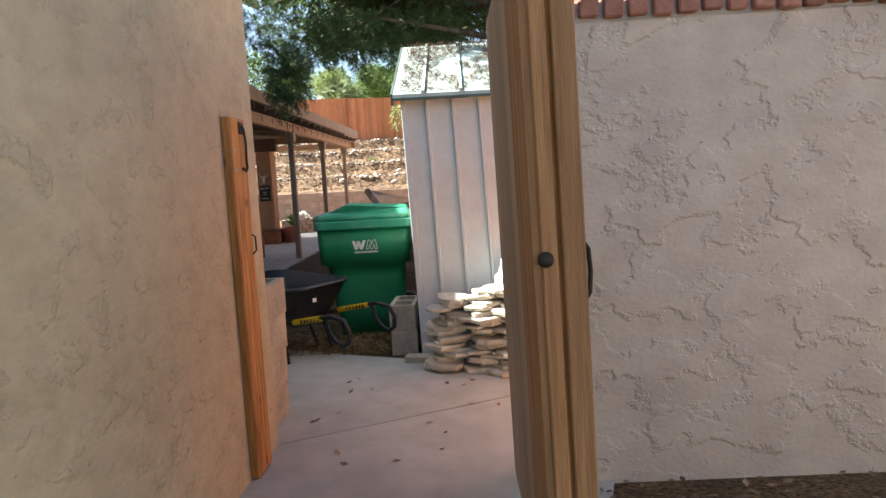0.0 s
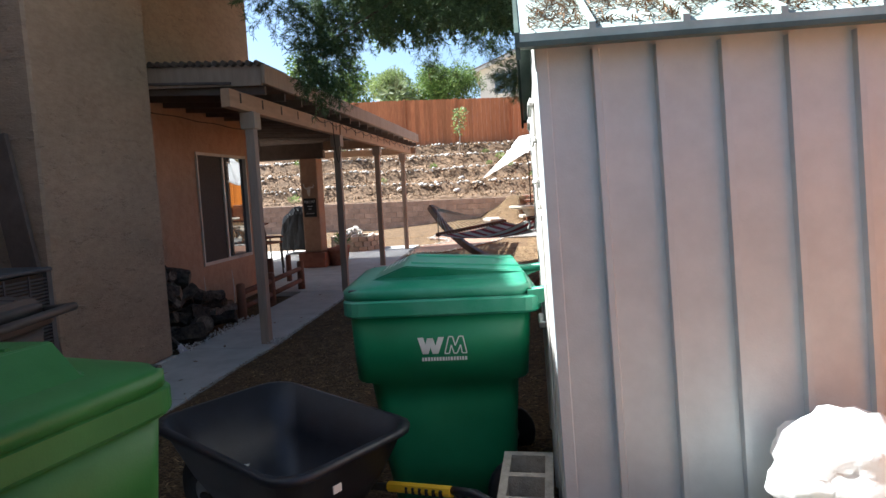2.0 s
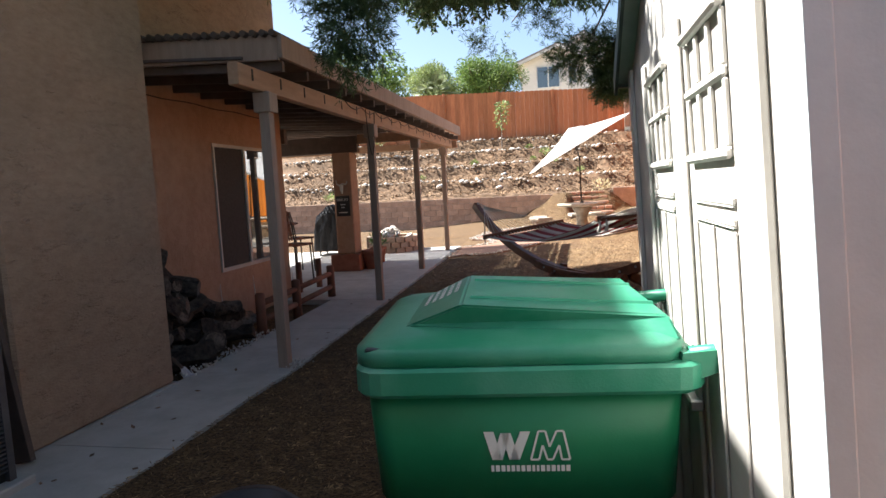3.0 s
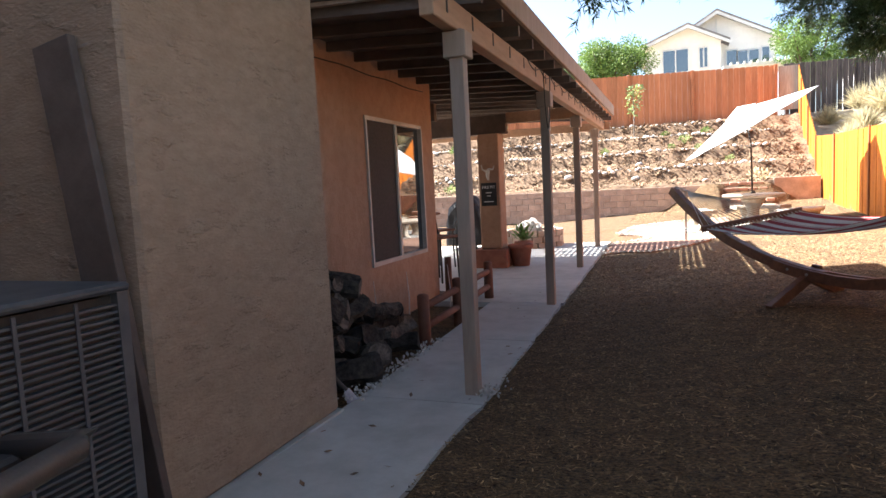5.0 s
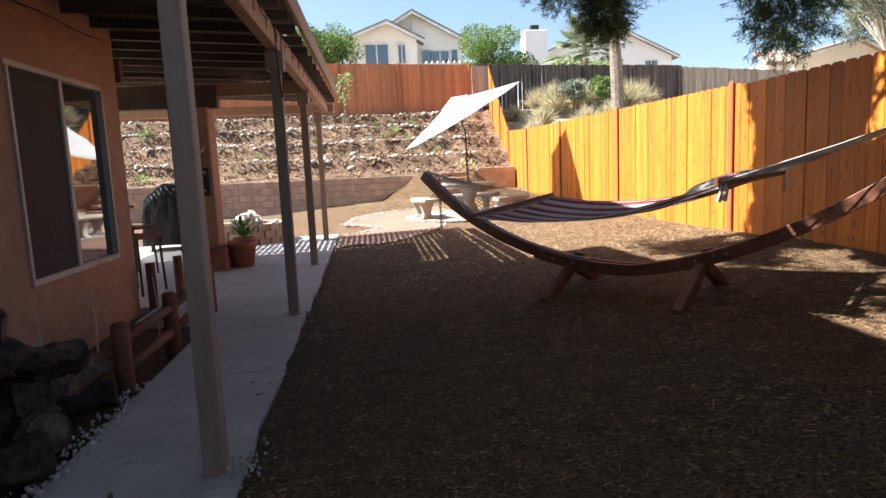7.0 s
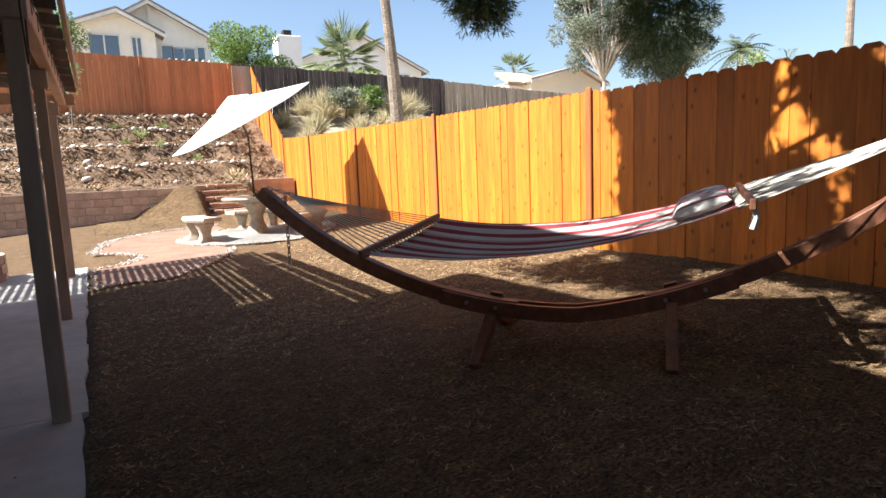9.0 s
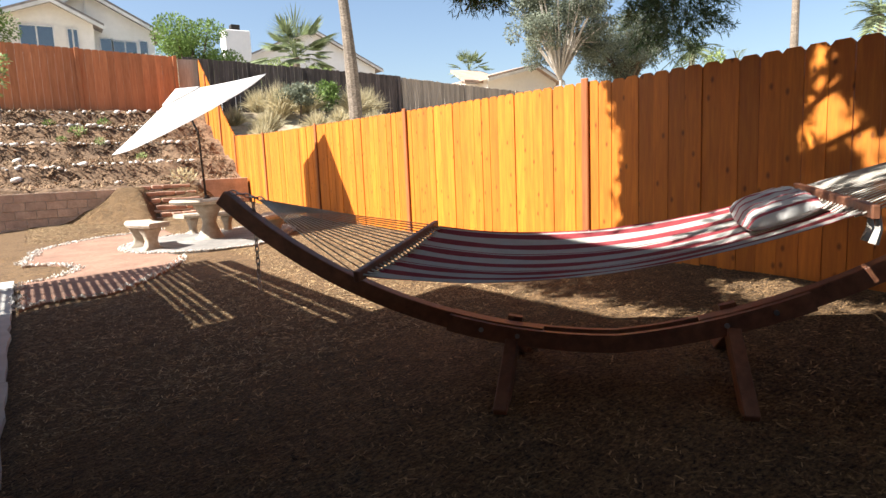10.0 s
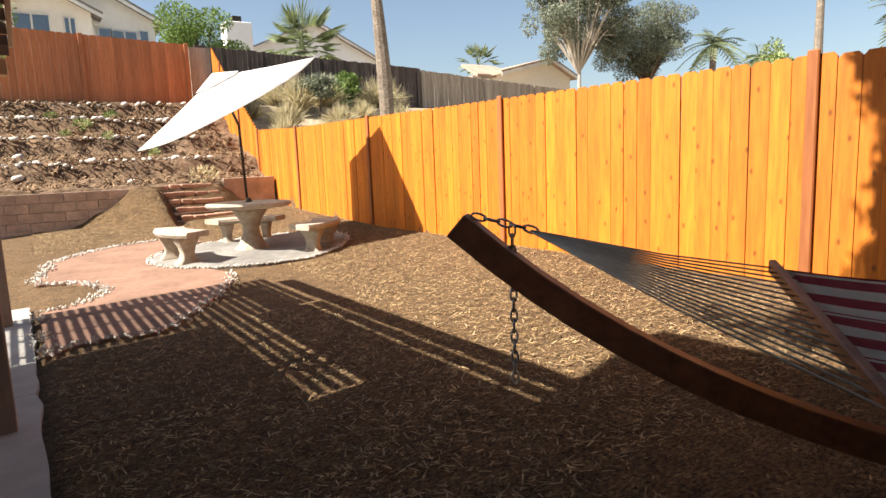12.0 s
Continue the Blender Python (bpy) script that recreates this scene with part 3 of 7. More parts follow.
def gate_stop():
    s = thing("gate_stop", "knotty pine strip screwed to the stucco as a gate stop", "wood strip")
    part("board", boxes((-1.0, -0.962, 2.52, 2.69, 0.02, 1.565), bevel=0.004), PINE, s)
    bm = bmesh.new()
    tube(bm, [(-0.957, 2.635, 1.535), (-0.949, 2.64, 1.52), (-0.947, 2.652, 1.46), (-0.949, 2.648, 1.39), (-0.953, 2.665, 1.36), (-0.951, 2.645, 1.345), (-0.955, 2.615, 1.355)], 0.0055, 8)
    part("hook", bm, IRON, s, "black iron hook", True)
    bm = boxes((-0.962, -0.955, 2.612, 2.655, 1.50, 1.55), bevel=0.002)
    part("hook_plate", bm, IRON, s)
    for y, z in ((2.552, 1.43), (2.555, 1.345)):
        bm = bmesh.new()
        lathe(bm, [(0.001, 0), (0.008, 0), (0.006, 0.004), (0.001, 0.005)], sides=10, m=Matrix.Translation((-0.962, y, z)) @ Matrix.Rotation(radians(90), 4, "Y"))
        part("screw", bm, STEEL, s)
    bm = bmesh.new()
    tube(bm, [(-0.958, 2.66, 1.07), (-0.945, 2.665, 1.06), (-0.942, 2.66, 1.0), (-0.957, 2.655, 0.985)], 0.004)
    part("eye_latch", bm, IRON, s, "", True)


gate_stop()


# ---- patio roof ----
def patio_roof():
    p = thing("patio_cover", "brown-painted timber patio roof on slim square posts beside the house", "patio roof")

    def zr(x):
        return 2.50 + (-3.0 - x) * 0.055

    for x, y, b in ((-3.17, 8.35, True), (-3.19, 11.24, False), (-3.26, 13.96, False), (-3.30, 16.6, False)):
        z = yard(-3.1, y)
        c = 0.045
        post = part("post", boxes((x - c, x + c, y - c, y + c, z - 0.02, 2.26), bevel=0.005), PATIOWOOD, p)
        part("post_cap", boxes((x - 0.075, x + 0.075, y - 0.075, y + 0.075, 2.085, 2.245), bevel=0.006), PATIOWOOD, post)
    # main beam with slots
    part("beam", boxes((-3.24, -3.15, 7.9, 17.0, 2.25, 2.42), bevel=0.006), PATIOBEAM, p, "warm brown beam over the posts")
    slot = None
    for k in range(18):
        y = 8.12 + 0.5 * k
        if slot is None:
            slot = part("rafter_hanger", boxes((-3.149, -3.145, -0.012, 0.012, 2.31, 2.40)), IRON, p, "dark metal hanger")
            ob = slot
        else:
            ob = slot.copy()
            scene.collection.objects.link(ob)
            ob.parent = p
        ob.location = (0, y, 0)
    # rafters
    y = 8.42
    while y < 17.0:
        xl = -4.72 if y < 11.9 else -8.6
        bm = bmesh.new()
        s = [(xl, zr(xl) - 0.08), (-3.02, zr(-3.02) - 0.08), (-3.02, zr(-3.02)), (xl, zr(xl))]
        loft(bm, [[(a, y + dy, b) for a, b in s] for dy in (-0.02, 0.02)])
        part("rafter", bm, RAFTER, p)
        y += 0.5
    # fascia along the eave and the open end
    part("fascia", boxes((-3.018, -2.98, 8.33, 17.05, 2.515, 2.70), bevel=0.005), PATIOWOOD, p, "greyish painted fascia board")
    bm = bmesh.new()
    loft(bm, [[(-4.73, y, zr(-4.73) - 0.03), (-3.02, y, zr(-3.02)), (-3.02, y, zr(-3.02) + 0.20), (-4.73, y, zr(-4.73) + 0.17)] for y in (8.33, 8.37)])
    part("fascia", bm, PATIOWOOD, p)
    # roofing sheet and its rolled edge
    bm = bmesh.new()
    for y0, y1, x0, x1 in ((8.30, 11.9, -4.73, -3.33), (11.9, 13.6, -8.6, -3.33), (13.6, 15.74, -8.6, -4.12), (13.6, 15.74, -3.72, -3.33)):
        loft(bm, [[(x0, y, zr(x0) + 0.008), (x1, y, zr(x1) + 0.008), (x1, y, zr(x1) + 0.03), (x0, y, zr(x0) + 0.03)] for y in (y0, y1)])
    part("roof_sheet", bm, ROOFING, p, "dark roofing boards")
    bm = bmesh.new()
    for k in range(20):
        x = -4.65 + 0.085 * k
        tube(bm, [(x, 8.27, zr(x) + 0.205), (x, 9.0, zr(x) + 0.205)], 0.028, 8)
    part("roof_tile_edge", bm, RAFTER, p, "ribbed roofing edge over the fascia")
    # boards along the eave with narrow gaps, and the lattice towards the open end
    for a, b in ((-3.325, -3.20), (-3.165, -3.06)):
        part("eave_board", boxes((a, b, 11.6, 15.7, 2.53, 2.55)), ROOFING, p)
    part("eave_board", boxes((-3.325, -3.022, 8.38, 11.595, 2.53, 2.55)), ROOFING, p)
    meshes = {}
    x = -8.5
    while x < -3.03:
        y0 = 13.62 if -4.12 < x < -3.72 else 15.75
        if y0 not in meshes:
            ob = part("lattice_slat", boxes((-0.028, 0.028, y0, 17.3, 0.003, 0.028)), PATIOWOOD, p)
            meshes[y0] = ob.data
        else:
            ob = new("lattice_slat", meshes[y0])
            ob.parent = p
        ob.location = (x, 0, zr(x))
        x += 0.098
    part("end_beam", boxes((-8.6, -3.05, 16.9, 16.99, 2.25, 2.39)), PATIOBEAM, p, "sunlit orange-brown end beam")
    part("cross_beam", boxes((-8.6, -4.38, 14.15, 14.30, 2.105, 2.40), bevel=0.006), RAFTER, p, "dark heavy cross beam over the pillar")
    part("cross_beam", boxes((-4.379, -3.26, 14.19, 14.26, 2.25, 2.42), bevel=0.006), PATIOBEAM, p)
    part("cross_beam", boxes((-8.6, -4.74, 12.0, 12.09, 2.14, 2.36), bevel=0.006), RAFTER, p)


patio_roof()


def string_lights():
    s = thing("string_lights", "thin dark cable of party lights looped along the beam", "string lights")
    bm = bmesh.new()
    pts = []
    for k in range(90):
        y = 10.2 + 6.7 * k / 89
        pts.append((-3.135, y, 2.41 - 0.055 * abs(math.sin(math.pi * (y - 10.2) / 0.56))))
    tube(bm, pts, 0.005, 5)
    loop = [(-3.13, 10.9 + 0.35 * k / 14, 2.40 - 0.55 * math.sin(math.pi * k / 14) ** 0.7) for k in range(15)]
    tube(bm, loop, 0.006, 5)
    part("cable", bm, IRON, s, "", True)
    bm = bmesh.new()
    tube(bm, [(-4.72, 8.0 + 0.2 * k, 2.44 - 0.008 * math.sin(k * 1.3)) for k in range(19)], 0.006, 5)
    part("cable", bm, IRON, s, "", True)


string_lights()


def pillar():
    p = thing("pillar", "square terracotta-stucco patio pillar on a wider brick base", "pillar")
    z = yard(-4, 14.150)
    part("shaft", boxes((-4.810, -4.470, 14.000, 14.350, z + 0.30, 2.10), bevel=0.015), STUCCO_ORANGE, p)
    part("base", boxes((-4.910, -4.370, 13.900, 14.450, z, z + 0.30), bevel=0.015), TERRA, p, "dark brown tiled base")
    s = thing("sign", "black chalkboard sign with white lettering hung on the pillar", "sign")
    part("board", boxes((-4.770, -4.520, 13.978, 13.996, 0.98, 1.34), bevel=0.004), CHALK, s)
    for i, (txt, zz, h) in enumerate((("FIRE PIT", 1.25, 0.062),)):
        cu = bpy.data.curves.new("lettering", "FONT")
        cu.body, cu.size, cu.align_x, cu.extrude = txt, h, "CENTER", 0.001
        tmp = new("tmp_text", cu)
        me = bpy.data.meshes.new_from_object(tmp)
        bpy.data.objects.remove(tmp)
        me.materials.append(WHITEP)
        ob = new("lettering", me)
        ob.parent = s
        ob.matrix_basis = pose(-4.645, 13.975, zz, 90)
    for zz, w in ((1.18, 0.05), (1.13, 0.03), (1.04, 0.08)):
        part("chalk_line", boxes((-4.645 - w, -4.645 + w, 13.973, 13.977, zz, zz + 0.010)), WHITEP, s)
    d = thing("wall_ornament", "pale longhorn-shaped iron ornament on the pillar", "ornament")
    bm = bmesh.new()
    tube(bm, [(-4.750, 13.980, 1.62), (-4.730, 13.970, 1.55), (-4.680, 13.975, 1.52), (-4.630, 13.970, 1.55), (-4.560, 13.970, 1.545), (-4.540, 13.970, 1.60)], [0.008, 0.013, 0.018, 0.018, 0.013, 0.006], 8)
    tube(bm, [(-4.650, 13.980, 1.53), (-4.650, 13.970, 1.45), (-4.645, 13.980, 1.38)], [0.035, 0.03, 0.014], 8)
    part("ornament_body", bm, PEBBLE, d, "", True)


pillar()


# ---- shed ----
def shed():
    s = thing("garden_shed", "beige ribbed resin garden shed with a green-grey littered roof", "shed")
    x0, x1, y0, y1, ze = -0.44, 2.0, 4.42, 6.50, 1.87
    part("wall_front", boxes((x0, x1, y0, y0 + 0.03, 0.02, ze)), SHEDM, s)
    part("wall_back", boxes((x0, x1, y1 - 0.03, y1, 0.02, ze)), SHEDM, s)
    ym = (y0 + y1) / 2
    for x in (x0, x1 - 0.03):
        bm = bmesh.new()
        loft(bm, [[(xx, y0 + 0.031, 0.02), (xx, y1 - 0.031, 0.02), (xx, y1 - 0.031, ze), (xx, ym, ze + 0.50), (xx, y0 + 0.031, ze)] for xx in (x, x + 0.03)])
        part("gable_wall", bm, SHEDD, s)
    first = None
    k = 0
    x = x0 + 0.163
    while x < x1 - 0.05:
        if first is None:
            bm = bmesh.new()
            loft(bm, [[(-0.014, y0, z), (0.014, y0, z), (0.009, y0 - 0.022, z), (-0.009, y0 - 0.022, z)] for z in (0.04, ze - 0.05)])
            first = part("rib", bm, SHEDM, s)
            ob = first
        else:
            ob = first.copy()
            scene.collection.objects.link(ob)
            ob.parent = s
        ob.location = (x, 0, 0)
        x += 0.184
    part("corner_post", boxes((x0 - 0.018, x0 + 0.022, y0 - 0.012, y0 - 0.001, 0.0, ze), (x0 - 0.018, x0 - 0.001, y0 - 0.001, y0 + 0.05, 0.0, ze), bevel=0.003), SHEDM, s)
    part("corner_post", boxes((x0 - 0.018, x0 - 0.001, y1 - 0.08, y1 + 0.01, 0.0, ze), bevel=0.003), SHEDD, s)
    # roof planes with standing seams
    for sy in (-1, 1):
        a, b = (y0 - 0.10, ym) if sy < 0 else (y1 + 0.10, ym)
        bm = bmesh.new()
        za, zb = ze - 0.035, ze + 0.52
        loft(bm, [[(xx, a, za), (xx, b, zb), (xx, b, zb + 0.025), (xx, a, za + 0.025)] for xx in (x0 - 0.06, x1 + 0.06)])
        part("roof_panel", bm, SHEDROOF, s)
        fs = None
        x = x0 + 0.15
        while x < x1:
            if fs is None:
                bm = bmesh.new()
                loft(bm, [[(xx, a, za + 0.025), (xx, b, zb + 0.025), (xx, b, zb + 0.045), (xx, a, za + 0.045)] for xx in (-0.01, 0.01)])
                fs = part("roof_seam", bm, SHEDROOF, s)
                ob = fs
            else:
                ob = fs.copy()
                scene.collection.objects.link(ob)
                ob.parent = s
            ob.location = (x, 0, 0)
            x += 0.26
        bm = bmesh.new()
        loft(bm, [[(xx, a - sy * 0.03, za - 0.016), (xx, a + sy * 0.012, za - 0.016), (xx, a + sy * 0.012, za - 0.001), (xx, a - sy * 0.03, za - 0.001)] for xx in (x0 - 0.07, x1 + 0.07)])
        part("eave_trim", bm, SHEDTRIM, s, "dark green drip edge")
        bm = bmesh.new()
        loft(bm, [[(xx, a, za - 0.05), (xx, b, zb - 0.05), (xx, b, zb + 0.03), (xx, a, za + 0.03)] for xx in (x0 - 0.075, x0 - 0.061)])
        part("rake_trim", bm, SHEDTRIM, s, "dark green rake trim")
    # double doors with moulded panels on the gable side
    for y_a, y_b in ((4.60, 5.24), (5.26, 5.90)):
        dr = part("door", boxes((x0 - 0.022, x0 - 0.001, y_a, y_b, 0.08, 1.80), bevel=0.006), SHEDD, s, "moulded resin door")
        for zz, out in ((1.70, 0.046), (1.57, 0.036), (1.42, 0.040), (1.33, 0.030), (1.29, 0.030)):
            part("door_moulding", boxes((x0 - out, x0 - 0.023, y_a + 0.15, y_b - 0.12, zz, zz + 0.022), bevel=0.006), SHEDD, dr)
        for k in range(4):
            yy = y_a + 0.15 + (y_b - y_a - 0.295) * k / 3
            for za, zb in ((1.443, 1.569), (1.593, 1.699)):
                part("muntin", boxes((x0 - 0.033, x0 - 0.023, yy, yy + 0.016, za, zb), bevel=0.003), SHEDD, dr)
        for yy in (y_a + 0.15, y_a + 0.33, y_b - 0.14):
            part("door_groove", boxes((x0 - 0.030, x0 - 0.023, yy, yy + 0.016, 0.14, 1.285), bevel=0.003), SHEDD, dr)
        part("door_stile", boxes((x0 - 0.036, x0 - 0.023, y_b - 0.07, y_b - 0.01, 0.09, 1.79), bevel=0.008), SHEDD, dr)
    part("door_handle", boxes((x0 - 0.06, x0 - 0.024, 5.16, 5.34, 0.80, 0.83), bevel=0.005), STEEL, s, "grey latch bar")
    part("floor_rail", boxes((x0 + 0.001, x1, y0 + 0.031, y1 - 0.031, -0.02, 0.02)), BLACKPLASTIC, s)
    # the old shed leans a little
    seen = set()
    for ob in s.children_recursive:
        if ob.data.name in seen:
            continue
        seen.add(ob.data.name)
        for v in ob.data.vertices:
            d = 1.9 - v.co.z
            v.co.x += 0.038 * d
            v.co.y -= 0.06 * d
    # fallen needles on the roof
    rb = random.Random(9)
    vs, fs = [], []
    for _ in range(13000):
        x = rb.uniform(x0 - 0.03, x1)
        u = rb.random()
        if noise.noise(Vector((x * 1.8, u * 1.6, 5))) + 0.5 * noise.noise(Vector((x * 5, u * 5, 1))) < 0.02:
            continue
        y = y0 - 0.08 + (ym - y0 + 0.08) * u
        z = ze - 0.006 + 0.555 * u + rb.uniform(0.0, 0.02)
        d, w = Vector((rb.uniform(-1, 1), rb.uniform(-1, 1), rb.uniform(-0.2, 0.4))).normalized() * rb.uniform(0.012, 0.032), 0.0022
        c = Vector((x, y, z))
        q = Vector((-d.y, d.x, 0)).normalized() * w
        i = len(vs)
        vs += [c - d - q, c + d - q, c + d + q, c - d + q]
        fs.append((i, i + 1, i + 2, i + 3))
    lit = raw("needle_litter", vs, fs, LITTER, kind="stuff")
    tagged(lit, "dry brown needles scattered over the shed roof", "leaf litter")


shed()


# ---- fences ----
def picket_mesh(w, h, t=0.018, ear=0.03, m=CEDAR):
    bm = bmesh.new()
    prism(bm, [(-w / 2, 0), (w / 2, 0), (w / 2, h - ear), (w / 2 - ear, h), (-w / 2 + ear, h), (-w / 2, h - ear)], -t / 2, t / 2)
    bmesh.ops.transform(bm, matrix=Matrix(((1, 0, 0, 0), (0, 0, 1, 0), (0, 1, 0, 0), (0, 0, 0, 1))), verts=bm.verts)
    bmesh.ops.recalc_face_normals(bm, faces=bm.faces)
    me = bpy.data.meshes.new("picket")
    bm.to_mesh(me)
    bm.free()
    me.materials.append(m)
    return me


def place(name, me, parent, m):
    ob = new(name, me)
    ob.parent = parent
    ob.matrix_basis = m
    return ob


def fence_top(y):
    if y < 12:
        return 1.93 + 0.004 * (y - 8)
    if y < 23:
        return 1.965 + (y - 12.2) * 0.0175
    if y < 26:
        return 2.16 + (y - 23.1) * 0.045
    return 2.32 + (y - 26) * 0.56


def side_fence():
    f = thing("fence", "tall sunlit orange-stained cedar picket fence along the yard", "fence")
    meshes = [picket_mesh(0.148, h) for h in (1.60, 1.66, 1.72, 1.80, 1.95)]
    rb = random.Random(6)
    y = 3.0
    while y < 31.2:
        x = fence_x(y)
        top, bot = fence_top(y), land(x - 0.1, y)
        h = top - bot + 0.03
        me = min(meshes, key=lambda q: abs(q.vertices[4].co.z - h))
        ang = math.atan2(fence_x(y + 0.1) - fence_x(y), 0.1)
        place("picket", me, f, Matrix.Translation((x + rb.uniform(-0.007, 0.007), y, top - me.vertices[4].co.z)) @ Matrix.Rotation(radians(90) - ang, 4, "Z") @ Matrix.Rotation(rb.uniform(-0.0015, 0.0015), 4, "Y"))
        y += 0.1525
    for y in (5.3, 8.75, 12.22, 15.73, 19.28, 22.85, 25.9, 27.8, 29.9):
        x = fence_x(y)
        t = fence_top(y) + 0.03
        part("post", boxes((x - 0.046, x - 0.016, y - 0.040, y + 0.040, land(x - 0.15, y) - 0.05, t), bevel=0.008), CEDAR_POST, f, "darker post")
    for a, b in ((5.3, 12.22), (12.22, 19.28), (19.28, 25.9)):
        for dz in (0.35, 1.45):
            bm = bmesh.new()
            loft(bm, [[(fence_x(y) + 0.012, y, fence_top(y) - 1.75 + dz), (fence_x(y) + 0.05, y, fence_top(y) - 1.75 + dz), (fence_x(y) + 0.05, y, fence_top(y) - 1.66 + dz), (fence_x(y) + 0.012, y, fence_top(y) - 1.66 + dz)] for y in (a, (a + b) / 2, b)])
            part("rail", bm, CEDAR_POST, f)


def back_fence():
    f = thing("fence", "cedar picket fence along the top of the slope, coloured redder as unlit", "fence")
    me = picket_mesh(0.203, 2.35, m=CEDAR_SHADE)
    rb = random.Random(7)
    x = -19.0
    k = 0
    while x < 1.75:
        top = 5.28 + max(0, (1.7 - x)) * 0.034
        top = min(top, 5.58)
        place("picket", me, f, Matrix.Translation((x, 31.35 + rb.uniform(-0.004, 0.004), top - 2.35)))
        x += 0.206
        k += 1
    for x in (-15.6, -13.2, -10.8, -8.4, -6.0, -3.6, -1.2, 1.7):
        part("post", boxes((x - 0.06, x + 0.06, 31.27, 31.335, 3.2, min(5.30 + max(0, 1.7 - x) * 0.034, 5.60)), bevel=0.008), CEDAR_SHADE, f)
    part("end_panel", boxes((1.80, 2.45, 31.40, 31.43, 3.6, 5.22)), GREYWOOD, f, "pale weathered end panel")
    # shaded earth under the fence, drawn as a dark strip
    part("kick_board", boxes((-19, 1.75, 31.30, 31.33, 3.12, 3.34)), DARKWOOD, f, "dark strip standing in for the shaded gap along the foot")


def neighbour_fences():
    for name, x0, x1, m, top, label in (("fence", 2.0, 12.1, DARKWOOD, 5.31, "dark weathered neighbouring fence behind the grasses"), ("fence", 12.15, 30.0, GREYWOOD, 5.36, "pale grey wooden fence further along the neighbouring lot")):
        rb = random.Random(5)
        x = x0
        f = thing(name, label, "fence")
        first = None
        while x < x1:
            h = top + (x - x0) * (0.012 if m is DARKWOOD else -0.012) + rb.uniform(-0.02, 0.02)
            yy = 31.5 + 0.255 * (x - 2)
            if first is None:
                first = ob = part("board", boxes((0, 0.175, 0, 0.03, -3.1, 0), bevel=0.004), m, f)
            else:
                ob = first.copy()
                scene.collection.objects.link(ob)
                ob.parent = f
            ob.location = (x, yy, h)
            ob.rotation_euler = (rb.gauss(0, 0.004), rb.gauss(0, 0.006), math.atan(0.255))
            x += 0.185
        for k in range(5):
            xx = x0 + 0.1 + (x1 - x0 - 0.2) * k / 4
            yy = 31.41 + 0.255 * (xx - 2)
            part("post", boxes((xx - 0.06, xx + 0.06, yy, yy + 0.08, 2.2, top - 0.1), bevel=0.008), m, f)


side_fence()
back_fence()
neighbour_fences()


# ---- retaining wall and steps ----
def retaining_wall():
    w = thing("retaining_wall", "low tan concrete-block retaining wall at the foot of the slope", "retaining wall", kind="structure")
    part("core", boxes((-14.0, -0.55, WALL_Y + 0.01, WALL_Y + 0.18, -0.3, 0.985)), CONCRETE, w)
    bm = boxes((-0.196, 0.196, -0.02, 0.01, 0.003, 0.187), bevel=0.005)
    me = None
    for row in range(6):
        z = 1.0 - 0.19 * (row + 1)
        x = -13.8 + (0.2 if row % 2 else 0)
        while x < -0.75:
            if z + 0.19 > yard(x, 24.2) - 0.05:
                if me is None:
                    ob = part("block", bm, RETAIN, w)
                    me = ob.data
                else:
                    ob = new("block", me)
                    ob.parent = w
                ob.location = (x, WALL_Y, z)
            x += 0.4
    part("block_return", boxes((0.75, 1.92, WALL_Y - 0.02, WALL_Y + 0.15, 0.3, 1.13), bevel=0.008), RETAIN, w, "plain tan wall return beside the steps")


def steps():
    s = thing("brick_steps", "narrow flight of red brick steps up the slope", "steps")
    me = None
    for k in range(5):
        z, y = 0.42 + 0.155 * k, 23.55 + 0.24 * k
        part("tread_fill", boxes((-0.55, 0.62, y + 0.02, y + 0.6, 0.0, z - 0.10)), CONCRETE, s)
        for j in range(5):
            if me is None:
                ob = part("brick", boxes((-0.108, 0.108, 0, 0.25, -0.095, 0), bevel=0.012), STEPBRICK, s)
                me = ob.data
            else:
                ob = new("brick", me)
                ob.parent = s
            ob.matrix_basis = pose(-0.42 + 0.225 * j + 0.03 * math.sin(3 * k + j) - 0.06 * k + 0.12, y, z + 0.008 * math.sin(5 * j + k), 0, 0, 4 * math.sin(2 * j + k))


retaining_wall()
steps()


